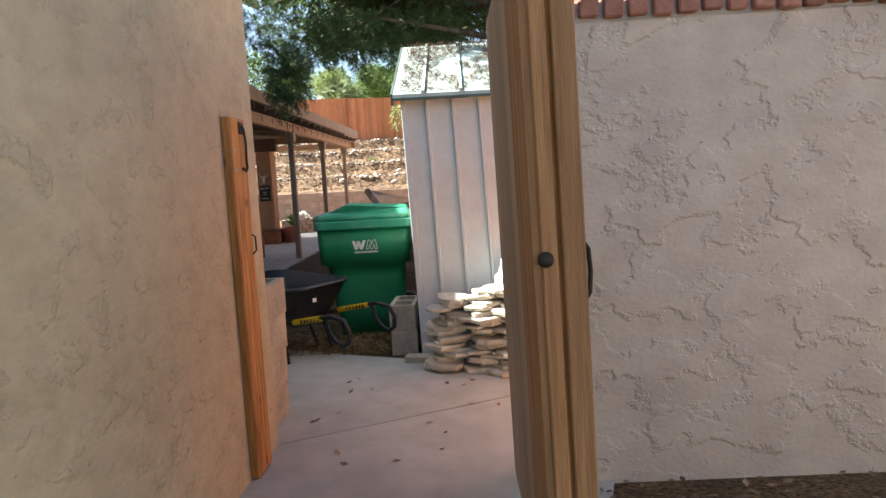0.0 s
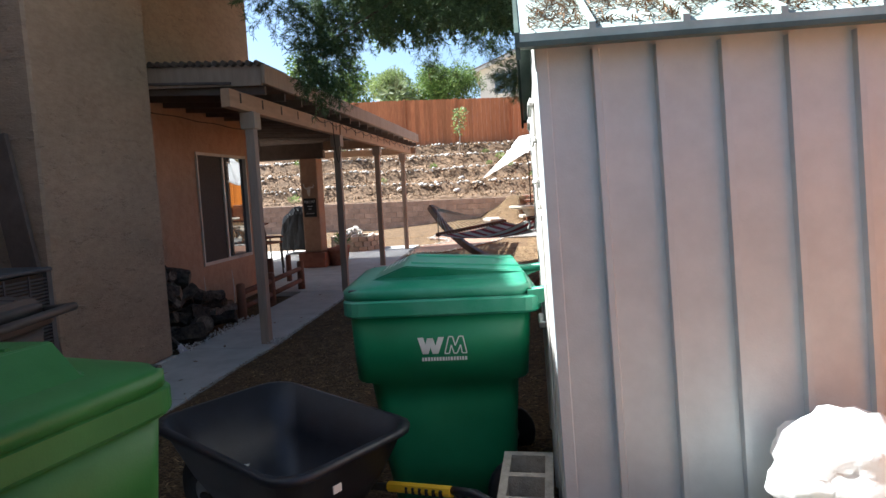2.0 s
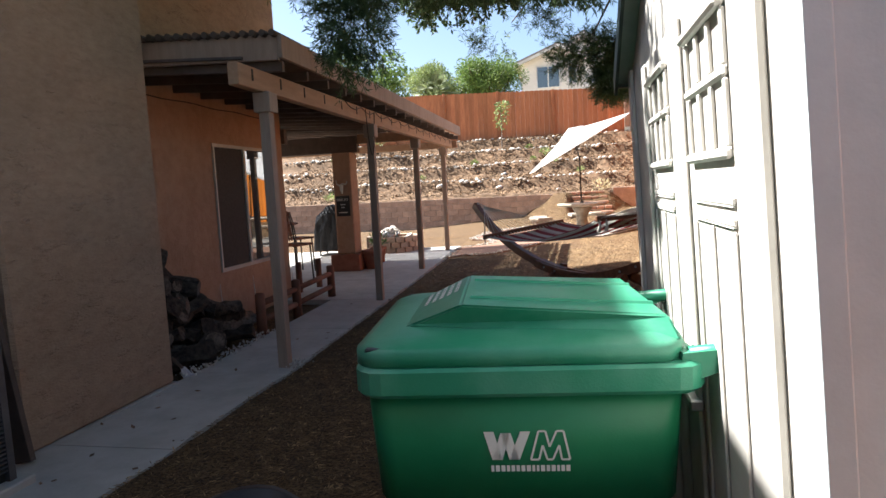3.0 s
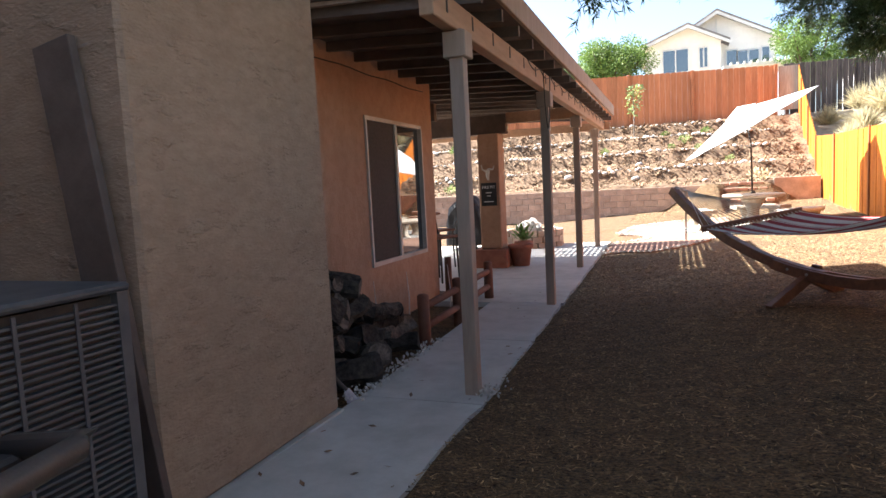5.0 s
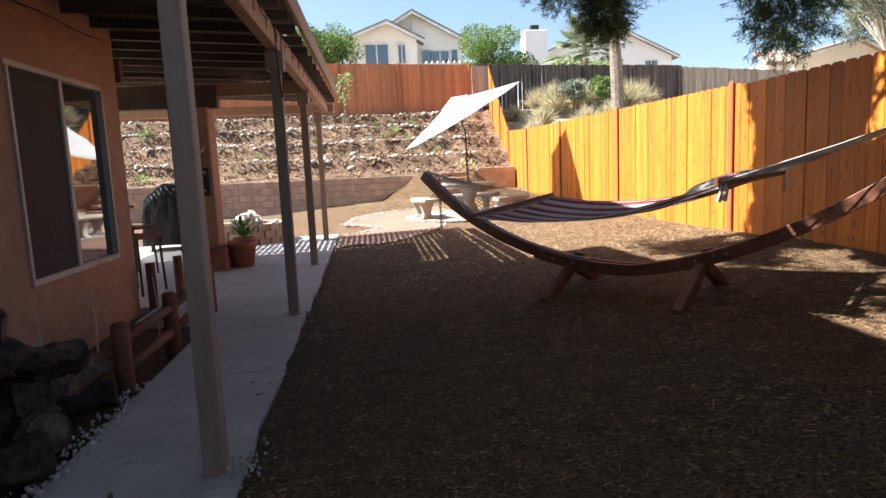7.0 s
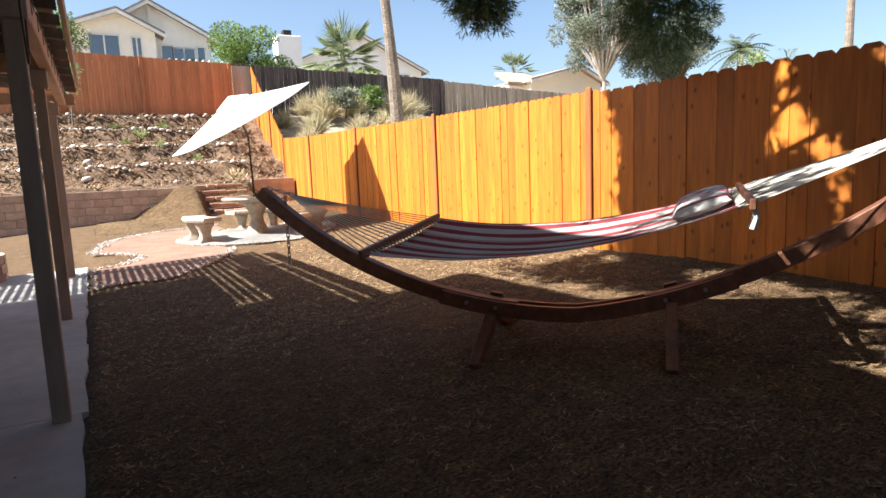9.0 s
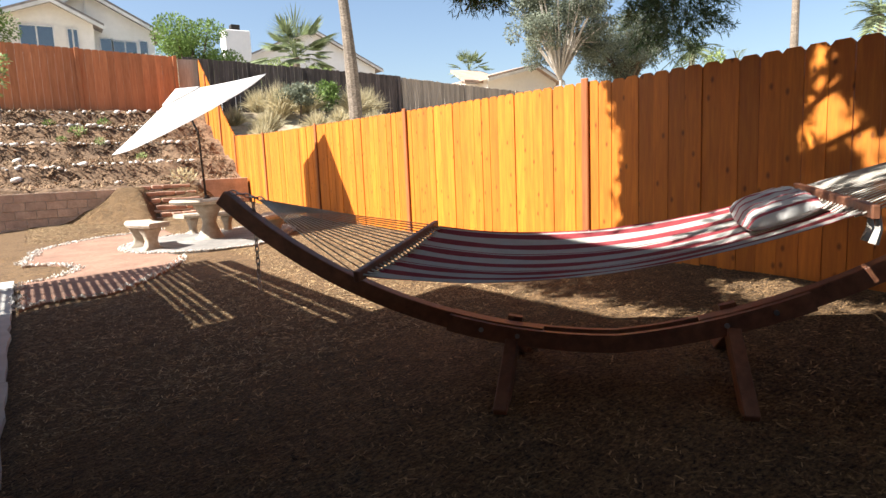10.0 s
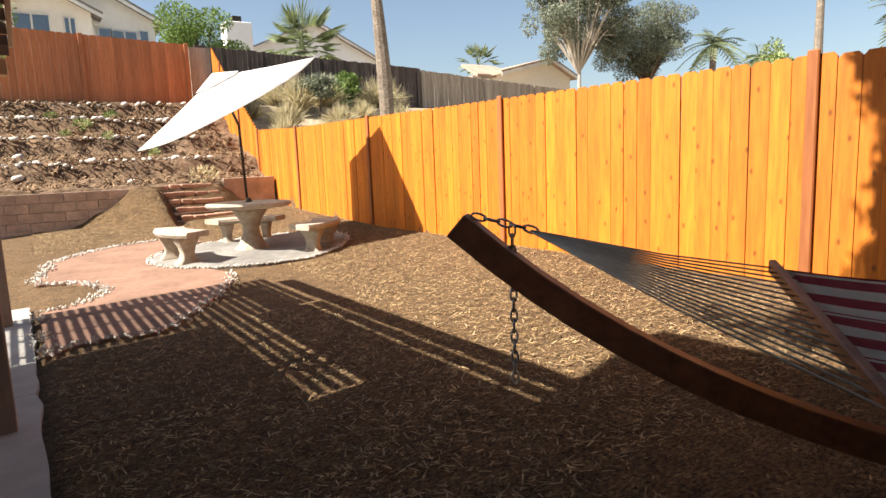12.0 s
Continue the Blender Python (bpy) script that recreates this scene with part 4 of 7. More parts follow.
# ---- bins ----
def wheeled_bin(name, label, body_m, lid_m, at, logo=True, lidlogo=True):
    """A wheeled cart; its handle side is +x, its lid opens at -x."""
    t = thing(name, label, "wheeled bin", at=at)
    bm = bmesh.new()
    loft(bm, [rrect(0.02, 0, 0.50, 0.46, 0.06, 0.02), rrect(0.01, 0, 0.56, 0.52, 0.07, 0.25), rrect(0.0, 0, 0.60, 0.545, 0.07, 0.50), rrect(-0.005, 0, 0.62, 0.56, 0.07, 0.60), rrect(-0.01, 0, 0.705, 0.62, 0.06, 0.615), rrect(-0.01, 0, 0.735, 0.66, 0.06, 0.90)])
    bmesh.ops.bevel(bm, geom=[e for e in bm.edges if abs(e.verts[0].co.z - e.verts[1].co.z) < 1e-4 and 0.3 < e.verts[0].co.z < 0.8], offset=0.008, segments=2, affect="EDGES")
    part("body", bm, body_m, t, "", True)
    bm = bmesh.new()
    loft(bm, [rrect(0.0, 0, 0.78, 0.70, 0.07, 0.885), rrect(0.0, 0, 0.795, 0.715, 0.07, 0.895), rrect(0.0, 0, 0.795, 0.715, 0.07, 0.945), rrect(0.0, 0, 0.78, 0.70, 0.07, 0.952)])
    part("rim", bm, lid_m, t)
    lid = bmesh.new()
    loft(lid, [rrect(-0.02, 0, 0.76, 0.69, 0.08, 0.953), rrect(-0.02, 0, 0.76, 0.69, 0.08, 0.985), rrect(-0.01, 0, 0.735, 0.665, 0.08, 0.994), rrect(0.02, 0, 0.66, 0.59, 0.08, 1.004), rrect(0.02, 0, 0.60, 0.53, 0.08, 1.008)])
    lid_ob = part("lid", lid, lid_m, t, "", True)
    bm = bmesh.new()
    loft(bm, [[(-0.30, -0.19, 1.004), (0.345, -0.315, 0.99), (0.345, 0.315, 0.99), (-0.30, 0.19, 1.004)], [(-0.29, -0.18, 1.008), (0.345, -0.305, 0.998), (0.345, 0.305, 0.998), (-0.29, 0.18, 1.008)], [(-0.15, -0.225, 1.066), (0.335, -0.255, 1.034), (0.335, 0.255, 1.034), (-0.15, 0.225, 1.066)]])
    bmesh.ops.bevel(bm, geom=bm.edges[:], offset=0.006, segments=2, affect="EDGES")
    part("lid_crown", bm, lid_m, lid_ob, "raised wedge moulded on the lid", False)
    for yy in (-0.13, 0.13):
        bm = bmesh.new()
        loft(bm, [[(x, yy - 0.008, z), (x, yy + 0.008, z), (x, yy + 0.004, z + 0.006), (x, yy - 0.004, z + 0.006)] for x, z in ((-0.13, 1.0645), (0.33, 1.0345))])
        part("lid_rib", bm, lid_m, lid_ob)
    for sy in (-1, 1):
        part("lid_slot", boxes((-0.368, -0.255, sy * 0.318 - 0.010, sy * 0.318 + 0.010, 0.978, 0.9935), bevel=0.003), BLACKPLASTIC, lid_ob)
    bm = bmesh.new()
    tube(bm, [(0.36, -0.31, 0.955), (0.49, -0.31, 0.965), (0.525, -0.27, 0.975), (0.525, 0.27, 0.975), (0.49, 0.31, 0.965), (0.36, 0.31, 0.955)], 0.021, 10)
    part("handle_bar", bm, lid_m, t, "", True)
    for sy in (-1, 1):
        bm = bmesh.new()
        loft(bm, [[(0.33, sy * y, 0.895), (0.47, sy * y, 0.945), (0.51, sy * y, 0.982), (0.34, sy * y, 0.968)] for y in (0.30, 0.335)])
        part("handle_bracket", bm, lid_m, t)
    for sy in (-1, 1):
        bm = bmesh.new()
        lathe(bm, [(0.02, -0.03), (0.125, -0.03), (0.135, -0.015), (0.135, 0.015), (0.125, 0.03), (0.02, 0.03)], sides=24, m=Matrix.Translation((0.29, sy * 0.28, 0.135)) @ Matrix.Rotation(radians(90), 4, "X"))
        w = part("wheel", bm, BLACKPLASTIC, t, "", True)
        bm = bmesh.new()
        lathe(bm, [(0.02, -0.035), (0.05, -0.035), (0.05, 0.035), (0.02, 0.035)], sides=16, m=Matrix.Translation((0.29, sy * 0.28, 0.135)) @ Matrix.Rotation(radians(90), 4, "X"))
        part("hub", bm, STEEL, w)
    if logo:
        bm = bmesh.new()
        y = -0.3335

        def flat(pts, z0, s):
            vs = [bm.verts.new((px * s, y, z0 + pz * s)) for px, pz in pts]
            bm.faces.new(vs)

        s, z0 = 0.068, 0.728
        zig = [(-1.35, 1.0), (-1.08, 0.0), (-0.78, 0.95), (-0.50, 0.0), (-0.12, 1.0)]
        for (a, b), (c, d) in zip(zig, zig[1:]):
            flat([(a - 0.17, b), (a + 0.17, b), (c + 0.17, d), (c - 0.17, d)], z0, s)
        line = [(0.05, 0), (0.32, 1.0), (0.55, 1.0), (0.68, 0.45), (0.92, 1.0), (1.15, 1.0), (1.35, 0), (1.08, 0), (1.0, 0.5), (0.78, 0), (0.6, 0), (0.45, 0.5), (0.32, 0), (0.05, 0)]
        for (a, b), (c, d) in zip(line, line[1:]):
            q = Vector((b - d, c - a)).normalized() * 0.035
            flat([(a - q.x, b - q.y), (c - q.x, d - q.y), (c + q.x, d + q.y), (a + q.x, b + q.y)], z0, s)
        k = -1.30
        rb = random.Random(1)
        while k < 1.30:
            w = rb.uniform(0.09, 0.15)
            flat([(k, -0.42), (k + w, -0.42), (k + w, -0.2), (k, -0.2)], z0, s)
            k += w + 0.05
        for v in bm.verts:
            v.co.y = -(0.31 + (v.co.z - 0.615) / 0.285 * 0.02) - 0.0025
        part("printed_mark", bm, WHITEP, t, "white printed emblem and a line of small print")
    if lidlogo:
        bm = bmesh.new()
        rb = random.Random(3)
        for r in range(5):
            k = 0.0
            while k < 0.15:
                w = rb.uniform(0.012, 0.03)
                xx = -0.272 + 0.022 * r
                zz = 1.0685 + (xx + 0.15) * 0.4143
                zt = 1.0685 + (xx + 0.012 + 0.15) * 0.4143
                bm.faces.new([bm.verts.new(v) for v in ((xx, k, zz), (xx + 0.012, k, zt), (xx + 0.012, k + w, zt), (xx, k + w, zz))])
                k += w + 0.008
        part("lid_print", bm, WHITEP, lid_ob, "worn white printed lines")
    return t


wheeled_bin("wheeled_bin", "large green wheeled bin with a sun-bleached lid standing beside the shed", BINGREEN, BINLID, pose(-0.89, 5.275, -0.02, 0, 0, 6) @ Matrix.Diagonal((1.03, 1.15, 1.05, 1)))
wheeled_bin("wheeled_bin", "leaf-green wheeled bin behind the garage corner", BINLEAF, BINLEAF, pose(-1.80, 3.54, 0.0, 0, 0, 168) @ Matrix.Diagonal((1, 1, 1.04, 1)), logo=False, lidlogo=False)
wheeled_bin("wheeled_bin", "dark brown wheeled bin near the air conditioner", BINBLACK, BINBLACK, pose(-3.20, 4.85, -0.03, 0, 0, 10) @ Matrix.Scale(0.98, 4), lidlogo=False)


# ---- wheelbarrow ----
def wheelbarrow():
    t = thing("wheelbarrow", "black poly-tray wheelbarrow with yellow grips and loop handles", "wheelbarrow", at=pose(-1.385, 4.545, -0.01, 0, 0, -31) @ Matrix.Scale(0.91, 4))
    bm = bmesh.new()
    # local +x: towards the handles
    outer = [rrect(-0.02, 0, 0.50, 0.38, 0.08, 0.30), rrect(-0.03, 0, 0.70, 0.52, 0.10, 0.45), rrect(-0.05, 0, 0.88, 0.64, 0.12, 0.61), rrect(-0.05, 0, 0.93, 0.69, 0.13, 0.615), rrect(-0.05, 0, 0.93, 0.69, 0.13, 0.635), rrect(-0.05, 0, 0.87, 0.63, 0.12, 0.64), rrect(-0.03, 0, 0.68, 0.50, 0.10, 0.47), rrect(-0.02, 0, 0.47, 0.35, 0.08, 0.325)]
    outer = [[(x, y, z + 0.07 * max(0.0, -x) * (z > 0.5)) for x, y, z in s] for s in outer]
    loft(bm, outer)
    part("tray", bm, TRAY, t, "", True)
    for sy in (-1, 1):
        y = sy * 0.24
        bm = bmesh.new()
        tube(bm, [(-0.62, sy * 0.06, 0.20), (-0.2, sy * 0.16, 0.27), (0.15, y, 0.335), (0.60, y * 1.08, 0.425)], 0.017, 8)
        part("frame_bar", bm, IRON, t, "", True)
        bm = bmesh.new()
        tube(bm, [(0.30, y * 1.04, 0.368), (0.62, y * 1.08, 0.43)], 0.022, 8)
        g = part("grip", bm, YELLOW, t, "yellow grip with black arrows")
        bm = bmesh.new()
        for k in range(6):
            x = 0.40 + 0.035 * k
            box(bm, x, x + 0.012, y * 1.06 - 0.024, y * 1.06 + 0.024, 0.385 + (x - 0.4) * 0.19 - 0.012, 0.385 + (x - 0.4) * 0.19 + 0.014)
        part("arrow_mark", bm, BLACKPLASTIC, g)
        bm = bmesh.new()
        c = y * 1.1
        tube(bm, [(0.60, c, 0.43), (0.72, c, 0.45), (0.83, c, 0.43), (0.875, c, 0.36), (0.87, c, 0.27), (0.82, c, 0.235), (0.74, c, 0.265), (0.685, c, 0.33), (0.67, c, 0.40), (0.64, c, 0.43)], 0.017, 10)
        part("loop_handle", bm, BLACKPLASTIC, t, "black rubber loop handle", True)
        bm = bmesh.new()
        tube(bm, [(0.10, y, 0.32), (0.17, y, 0.15), (0.20, y, 0.025), (0.05, y, 0.02), (-0.05, y * 0.9, 0.29)], 0.013, 8)
        part("leg", bm, IRON, t, "", True)
    bm = bmesh.new()
    lathe(bm, [(0.05, -0.04), (0.17, -0.045), (0.195, -0.02), (0.195, 0.02), (0.17, 0.045), (0.05, 0.04)], sides=24, m=Matrix.Translation((-0.66, 0, 0.195)) @ Matrix.Rotation(radians(90), 4, "X"))
    w = part("wheel", bm, BLACKPLASTIC, t, "", True)
    bm = bmesh.new()
    lathe(bm, [(0.02, -0.05), (0.10, -0.03), (0.10, 0.03), (0.02, 0.05)], sides=18, m=Matrix.Translation((-0.66, 0, 0.195)) @ Matrix.Rotation(radians(90), 4, "X"))
    part("rim", bm, STEEL, w)
    part("sticker", boxes((0.36, 0.366, -0.10, -0.06, 0.50, 0.53), bevel=0.001), WHITEP, t)
    rb = random.Random(8)
    bm = bmesh.new()
    for _ in range(22):
        x, y = rb.uniform(-0.30, -0.05), rb.uniform(-0.24, -0.02)
        m = Matrix.Translation((x, y, 0.345 + max(0, abs(y) - 0.15) * 1.2 + max(0, -x - 0.2) * 0.9)) @ Euler((rb.uniform(-0.5, 0.5), rb.uniform(-0.5, 0.5), rb.uniform(0, 6))).to_matrix().to_4x4()
        box(bm, -0.025, 0.025, -0.012, 0.012, -0.003, 0.003, m=m)
    s = finish("plaster_scraps", bm, CLOTHW)
    s.matrix_basis = t.matrix_basis.copy()
    tagged(s, "pale plaster scraps lying in the wheelbarrow tray", "debris", kind="stuff")


wheelbarrow()


# ---- blocks and stones ----
def cinder_block():
    """One hollow block, 390 x 190 x 190 mm, its cores upright."""
    bm = bmesh.new()
    L, W, H = 0.39, 0.19, 0.19
    xs = [-L / 2, -L / 2 + 0.032, -0.016, 0.016, L / 2 - 0.032, L / 2]
    ys = [-W / 2, -W / 2 + 0.03, W / 2 - 0.03, W / 2]
    for i in range(5):
        for j in range(3):
            if j == 1 and i in (1, 3):
                continue
            box(bm, xs[i], xs[i + 1], ys[j], ys[j + 1], 0, H)
    bmesh.ops.remove_doubles(bm, verts=bm.verts, dist=1e-5)
    inner = [f for f in bm.faces if all(len(e.link_faces) > 2 for e in f.edges)]
    seen = {}
    for f in bm.faces:
        key = tuple(round(c, 4) for c in f.calc_center_median())
        seen.setdefault(key, []).append(f)
    bmesh.ops.delete(bm, geom=[f for fs in seen.values() if len(fs) > 1 for f in fs], context="FACES")
    return bm


first_block = tagged(finish("cinder_block", cinder_block(), CMU), "tan hollow concrete block stacked by the garage corner", "block", "blocks at the corner")
spots = [pose(-1.165 + 0.006 * k, 3.15 + 0.015 * (k % 2), 0.008 + 0.1915 * k, 0, 0, 90 + 2 * math.sin(k * 2)) for k in range(4)]
first_block.matrix_basis = spots[0]
for m in spots[1:]:
    copy_thing(first_block, m)
up = copy_thing(first_block, pose(-0.53, 4.62, 0.0, 0, -90, 90) @ Matrix.Translation((0.195, 0, -0.095)))
tagged(up, "grey hollow concrete block standing beside the shed", "block", "blocks by the shed")
up.matrix_basis = pose(-0.53, 4.62, -0.01, 0, 0, 92)
copy_thing(up, pose(-0.525, 4.615, 0.1815, 0, 0, 88))
half = tagged(finish("brick", boxes((-0.10, 0.10, -0.05, 0.05, 0, 0.06), bevel=0.006), CMU), "pale loose brick lying at the shed corner", "brick")
half.matrix_basis = pose(-0.40, 4.22, -0.005, 0, 0, -8)


def flagstone(rb, a, b, h, round_=0.88):
    """One rough stone; round_: how far its top draws in."""
    bm = bmesh.new()
    n = rb.randint(9, 12)
    pts = [(a * (1 + rb.uniform(-0.25, 0.12)) * math.cos(2 * math.pi * (k + rb.uniform(-0.3, 0.3)) / n), b * (1 + rb.uniform(-0.25, 0.12)) * math.sin(2 * math.pi * (k + rb.uniform(-0.3, 0.3)) / n)) for k in range(n)]

    def ring(f, z, j):
        return [(x * f * (1 + rb.uniform(-j, j)), y * f * (1 + rb.uniform(-j, j)), z + rb.uniform(-j, j) * h) for x, y in pts]

    loft(bm, [ring(round_, 0, 0), ring(0.98, h * 0.25, 0.04), ring(1.0, h * 0.7, 0.04), ring(round_ + 0.03, h, 0.05), ring(round_ * 0.5, h * 1.03, 0.02)])
    return bm


def stone_stack():
    rb = random.Random(12)
    for cx, cy, rows in ((-0.15, 4.02, 16), (0.06, 3.97, 18), (0.26, 3.90, 18), (0.47, 3.97, 17), (0.66, 3.93, 16)):
        z = yard(cx, cy) + 0.012
        for k in range(rows):
            h = rb.uniform(0.020, 0.036)
            ob = finish("stone", flagstone(rb, rb.uniform(0.12, 0.19) * (1 - 0.012 * k), rb.uniform(0.09, 0.15), h, 0.96), FLAG)
            ob.matrix_basis = pose(cx + rb.uniform(-0.06, 0.06), cy + rb.uniform(-0.05, 0.05), z, rb.uniform(-3, 3), rb.uniform(-3, 3), rb.uniform(-25, 25) + (180 if rb.random() < 0.5 else 0))
            tagged(ob, "flat tan flagstone in a rough stack before the shed", "stone", "stacked flagstones")
            z += h + 0.002


stone_stack()


def bag():
    t = thing("plastic_bag", "crumpled white plastic sack lying on the stones", "bag")
    bm = bmesh.new()
    bmesh.ops.create_icosphere(bm, subdivisions=4, radius=1.0)
    for v in bm.verts:
        d = v.co.normalized()
        k = 1 + 0.22 * noise.noise(d * 2.2 + Vector((3, 0, 0))) + 0.12 * noise.noise(d * 6)
        v.co = Vector((0.40 + d.x * 0.24 * k, 4.19 + d.y * 0.15 * k, 0.60 + d.z * 0.16 * k * (1 - 0.35 * d.x)))
    part("sack", bm, BAGW, t, "", True)
    t2 = thing("wrapper", "purple plastic wrapper with a blue edge on the white sack", "wrapper")
    bm = bmesh.new()
    n = 12
    grid = [[bm.verts.new((0.56 + 0.17 * i / n, 4.03 + 0.01 * math.sin(i), 0.66 - 0.09 * j / 4 - 0.09 * i / n + 0.014 * math.sin(i * 1.7 + j))) for i in range(n + 1)] for j in range(5)]
    for j in range(4):
        for i in range(n):
            bm.faces.new((grid[j][i], grid[j][i + 1], grid[j + 1][i + 1], grid[j + 1][i]))
    bmesh.ops.solidify(bm, geom=bm.faces[:], thickness=0.012)
    part("film", bm, BAGP, t2)
    part("edge_strip", boxes((0.70, 0.76, 4.01, 4.02, 0.47, 0.49), bevel=0.003), BLUEP, t2)
    t3 = thing("plastic_bag", "second white plastic sack slumped beside the stones", "bag")
    bm = bmesh.new()
    bmesh.ops.create_icosphere(bm, subdivisions=4, radius=1.0)
    for v in bm.verts:
        d = v.co.normalized()
        k = 1 + 0.2 * noise.noise(d * 2 + Vector((9, 2, 0))) + 0.1 * noise.noise(d * 6)
        v.co = Vector((0.87 + d.x * 0.24 * k, 4.05 + d.y * 0.2 * k, 0.25 + d.z * 0.26 * k))
    part("sack", bm, BAGW, t3, "", True)


bag()


# ---- beside the house ----
def air_conditioner():
    t = thing("air_conditioner", "grey louvred outdoor air-conditioning unit on a concrete pad", "air conditioner")
    x0, x1, y0, y1, z0, z1 = -4.36, -3.6, 5.33, 6.09, 0.0, 1.03
    part("pad", boxes((x0 - 0.05, x1 + 0.06, y0 - 0.06, y1 + 0.06, -0.12, 0.0), bevel=0.008), CONCRETE, t)
    part("cabinet", boxes((x0 + 0.03, x1 - 0.03, y0 + 0.03, y1 - 0.03, z0, z1 - 0.04)), IRON, t, "dark inner coil")
    for a, b in ((x0, y0), (x1 - 0.04, y0), (x0, y1 - 0.04), (x1 - 0.04, y1 - 0.04)):
        part("corner_post", boxes((a, a + 0.04, b, b + 0.04, z0, z1 - 0.03)), ACM, t)
    part("top_panel", boxes((x0 - 0.01, x1 + 0.01, y0 - 0.01, y1 + 0.01, z1 - 0.029, z1), bevel=0.01), ACM, t)
    ex = part("louvre", boxes((x1 - 0.03, x1 - 0.004, y0 + 0.04, y1 - 0.04, -0.004, 0.004)), ACM, t)
    ey = part("louvre", boxes((x0 + 0.04, x1 - 0.04, y0 + 0.004, y0 + 0.03, -0.004, 0.004)), ACM, t)
    k = 0
    z = 0.06
    while z < 0.98:
        for o in (ex, ey):
            ob = o if k == 0 else o.copy()
            if k:
                scene.collection.objects.link(ob)
                ob.parent = t
            ob.location = (0, 0, z)
        z += 0.0225
        k += 1
    for f in (0.25, 0.5, 0.75):
        y = y0 + (y1 - y0) * f
        part("upright_bar", boxes((x1 - 0.003, x1 + 0.003, y - 0.006, y + 0.006, 0.02, 0.99)), ACM, t)


air_conditioner()


def leaning_plank():
    t = thing("plank", "long dark weathered plank leaning on the house wall", "plank")
    bm = bmesh.new()
    box(bm, -0.10, 0.10, -0.019, 0.019, 0, 2.0, bevel=0.003)
    ob = part("board", bm, RAFTER, t)
    t.matrix_basis = pose(-3.84, 6.335, -0.04, -1.5, -9.9, 0)


leaning_plank()


def log(rb, p, d, L, r):
    t = thing("log", "split firewood log with dark rough bark in the woodpile", "log", "woodpile")
    bm = bmesh.new()
    pts, rs = [], []
    n = 5
    for k in range(n + 1):
        pts.append((L * (k / n - 0.5), rb.uniform(-0.012, 0.012), rb.uniform(-0.012, 0.012)))
        rs.append(r * rb.uniform(0.88, 1.08))
    split = rb.random() < 0.65
    sides = 5 if split else 9
    tube(bm, pts, rs, sides)
    seed = Vector((rb.uniform(0, 50), rb.uniform(0, 50), 0))
    for v in bm.verts:
        k = 0.05 if split else 0.025
        v.co += Vector((noise.noise(v.co * 9 + seed) * 0.03, noise.noise(v.co * 7 + seed) * k, noise.noise(v.co * 7 + seed + Vector((5, 0, 0))) * k))
    q = Vector(d).to_track_quat("X", "Z")
    t.matrix_basis = Matrix.Translation(p) @ q.to_matrix().to_4x4()
    if split:
        part("split_wood", bm, LOGBARK if rb.random() < 0.75 else LOGEND, t)
        return
    part("bark", bm, LOGBARK, t)
    for s in (-1, 1):
        bm = bmesh.new()
        tube(bm, [(s * L / 2, 0, 0), (s * (L / 2 + 0.006), 0, 0)], r * 0.86, 9)
        part("cut_end", bm, LOGEND, t, "grey weathered cut end")
    q = Vector(d).to_track_quat("X", "Z")
    t.matrix_basis = Matrix.Translation(p) @ q.to_matrix().to_4x4()


def woodpile():
    rb = random.Random(21)
    for row in range(5):
        for k in range(8 - row):
            y = 8.05 + 0.17 * k + rb.uniform(-0.03, 0.03)
            top = 0.78 - max(0, y - 8.55) * 0.52
            z = -0.02 + 0.155 * row
            if z > top:
                continue
            log(rb, (-4.38 + rb.uniform(-0.05, 0.08), y, z + 0.03), (rb.uniform(0.8, 1), rb.uniform(-0.45, 0.45), rb.uniform(-0.3, 0.3)), rb.uniform(0.36, 0.5), rb.uniform(0.06, 0.10))
    log(rb, (-4.05, 8.36, 0.02), (0.75, 0.55, 0.1), 0.36, 0.13)
    log(rb, (-4.12, 8.68, 0.03), (0.7, -0.5, 0.25), 0.40, 0.11)
    log(rb, (-4.10, 9.10, 0.03), (0.85, 0.4, 0.1), 0.42, 0.08)
    log(rb, (-4.44, 8.10, 0.84), (0.1, 0.35, 0.9), 0.5, 0.06)
    log(rb, (-4.40, 8.36, 0.80), (0.2, 0.6, -0.5), 0.5, 0.065)
    log(rb, (-4.34, 8.30, 0.72), (0.1, 0.45, 0.9), 0.55, 0.06)
    log(rb, (-4.30, 8.50, 0.60), (0.3, 0.8, -0.5), 0.50, 0.06)
    log(rb, (-4.26, 8.85, 0.42), (0.2, 0.9, -0.45), 0.55, 0.06)
    log(rb, (-4.22, 8.55, 0.35), (0.5, 0.6, 0.6), 0.45, 0.07)
    log(rb, (-4.35, 9.35, 0.16), (0.2, 1, 0.0), 0.5, 0.09)
    log(rb, (-4.30, 9.55, 0.03), (0.2, 1, 0.05), 0.5, 0.10)
    log(rb, (-4.25, 9.2, 0.28), (0.5, 1, -0.1), 0.4, 0.07)


woodpile()


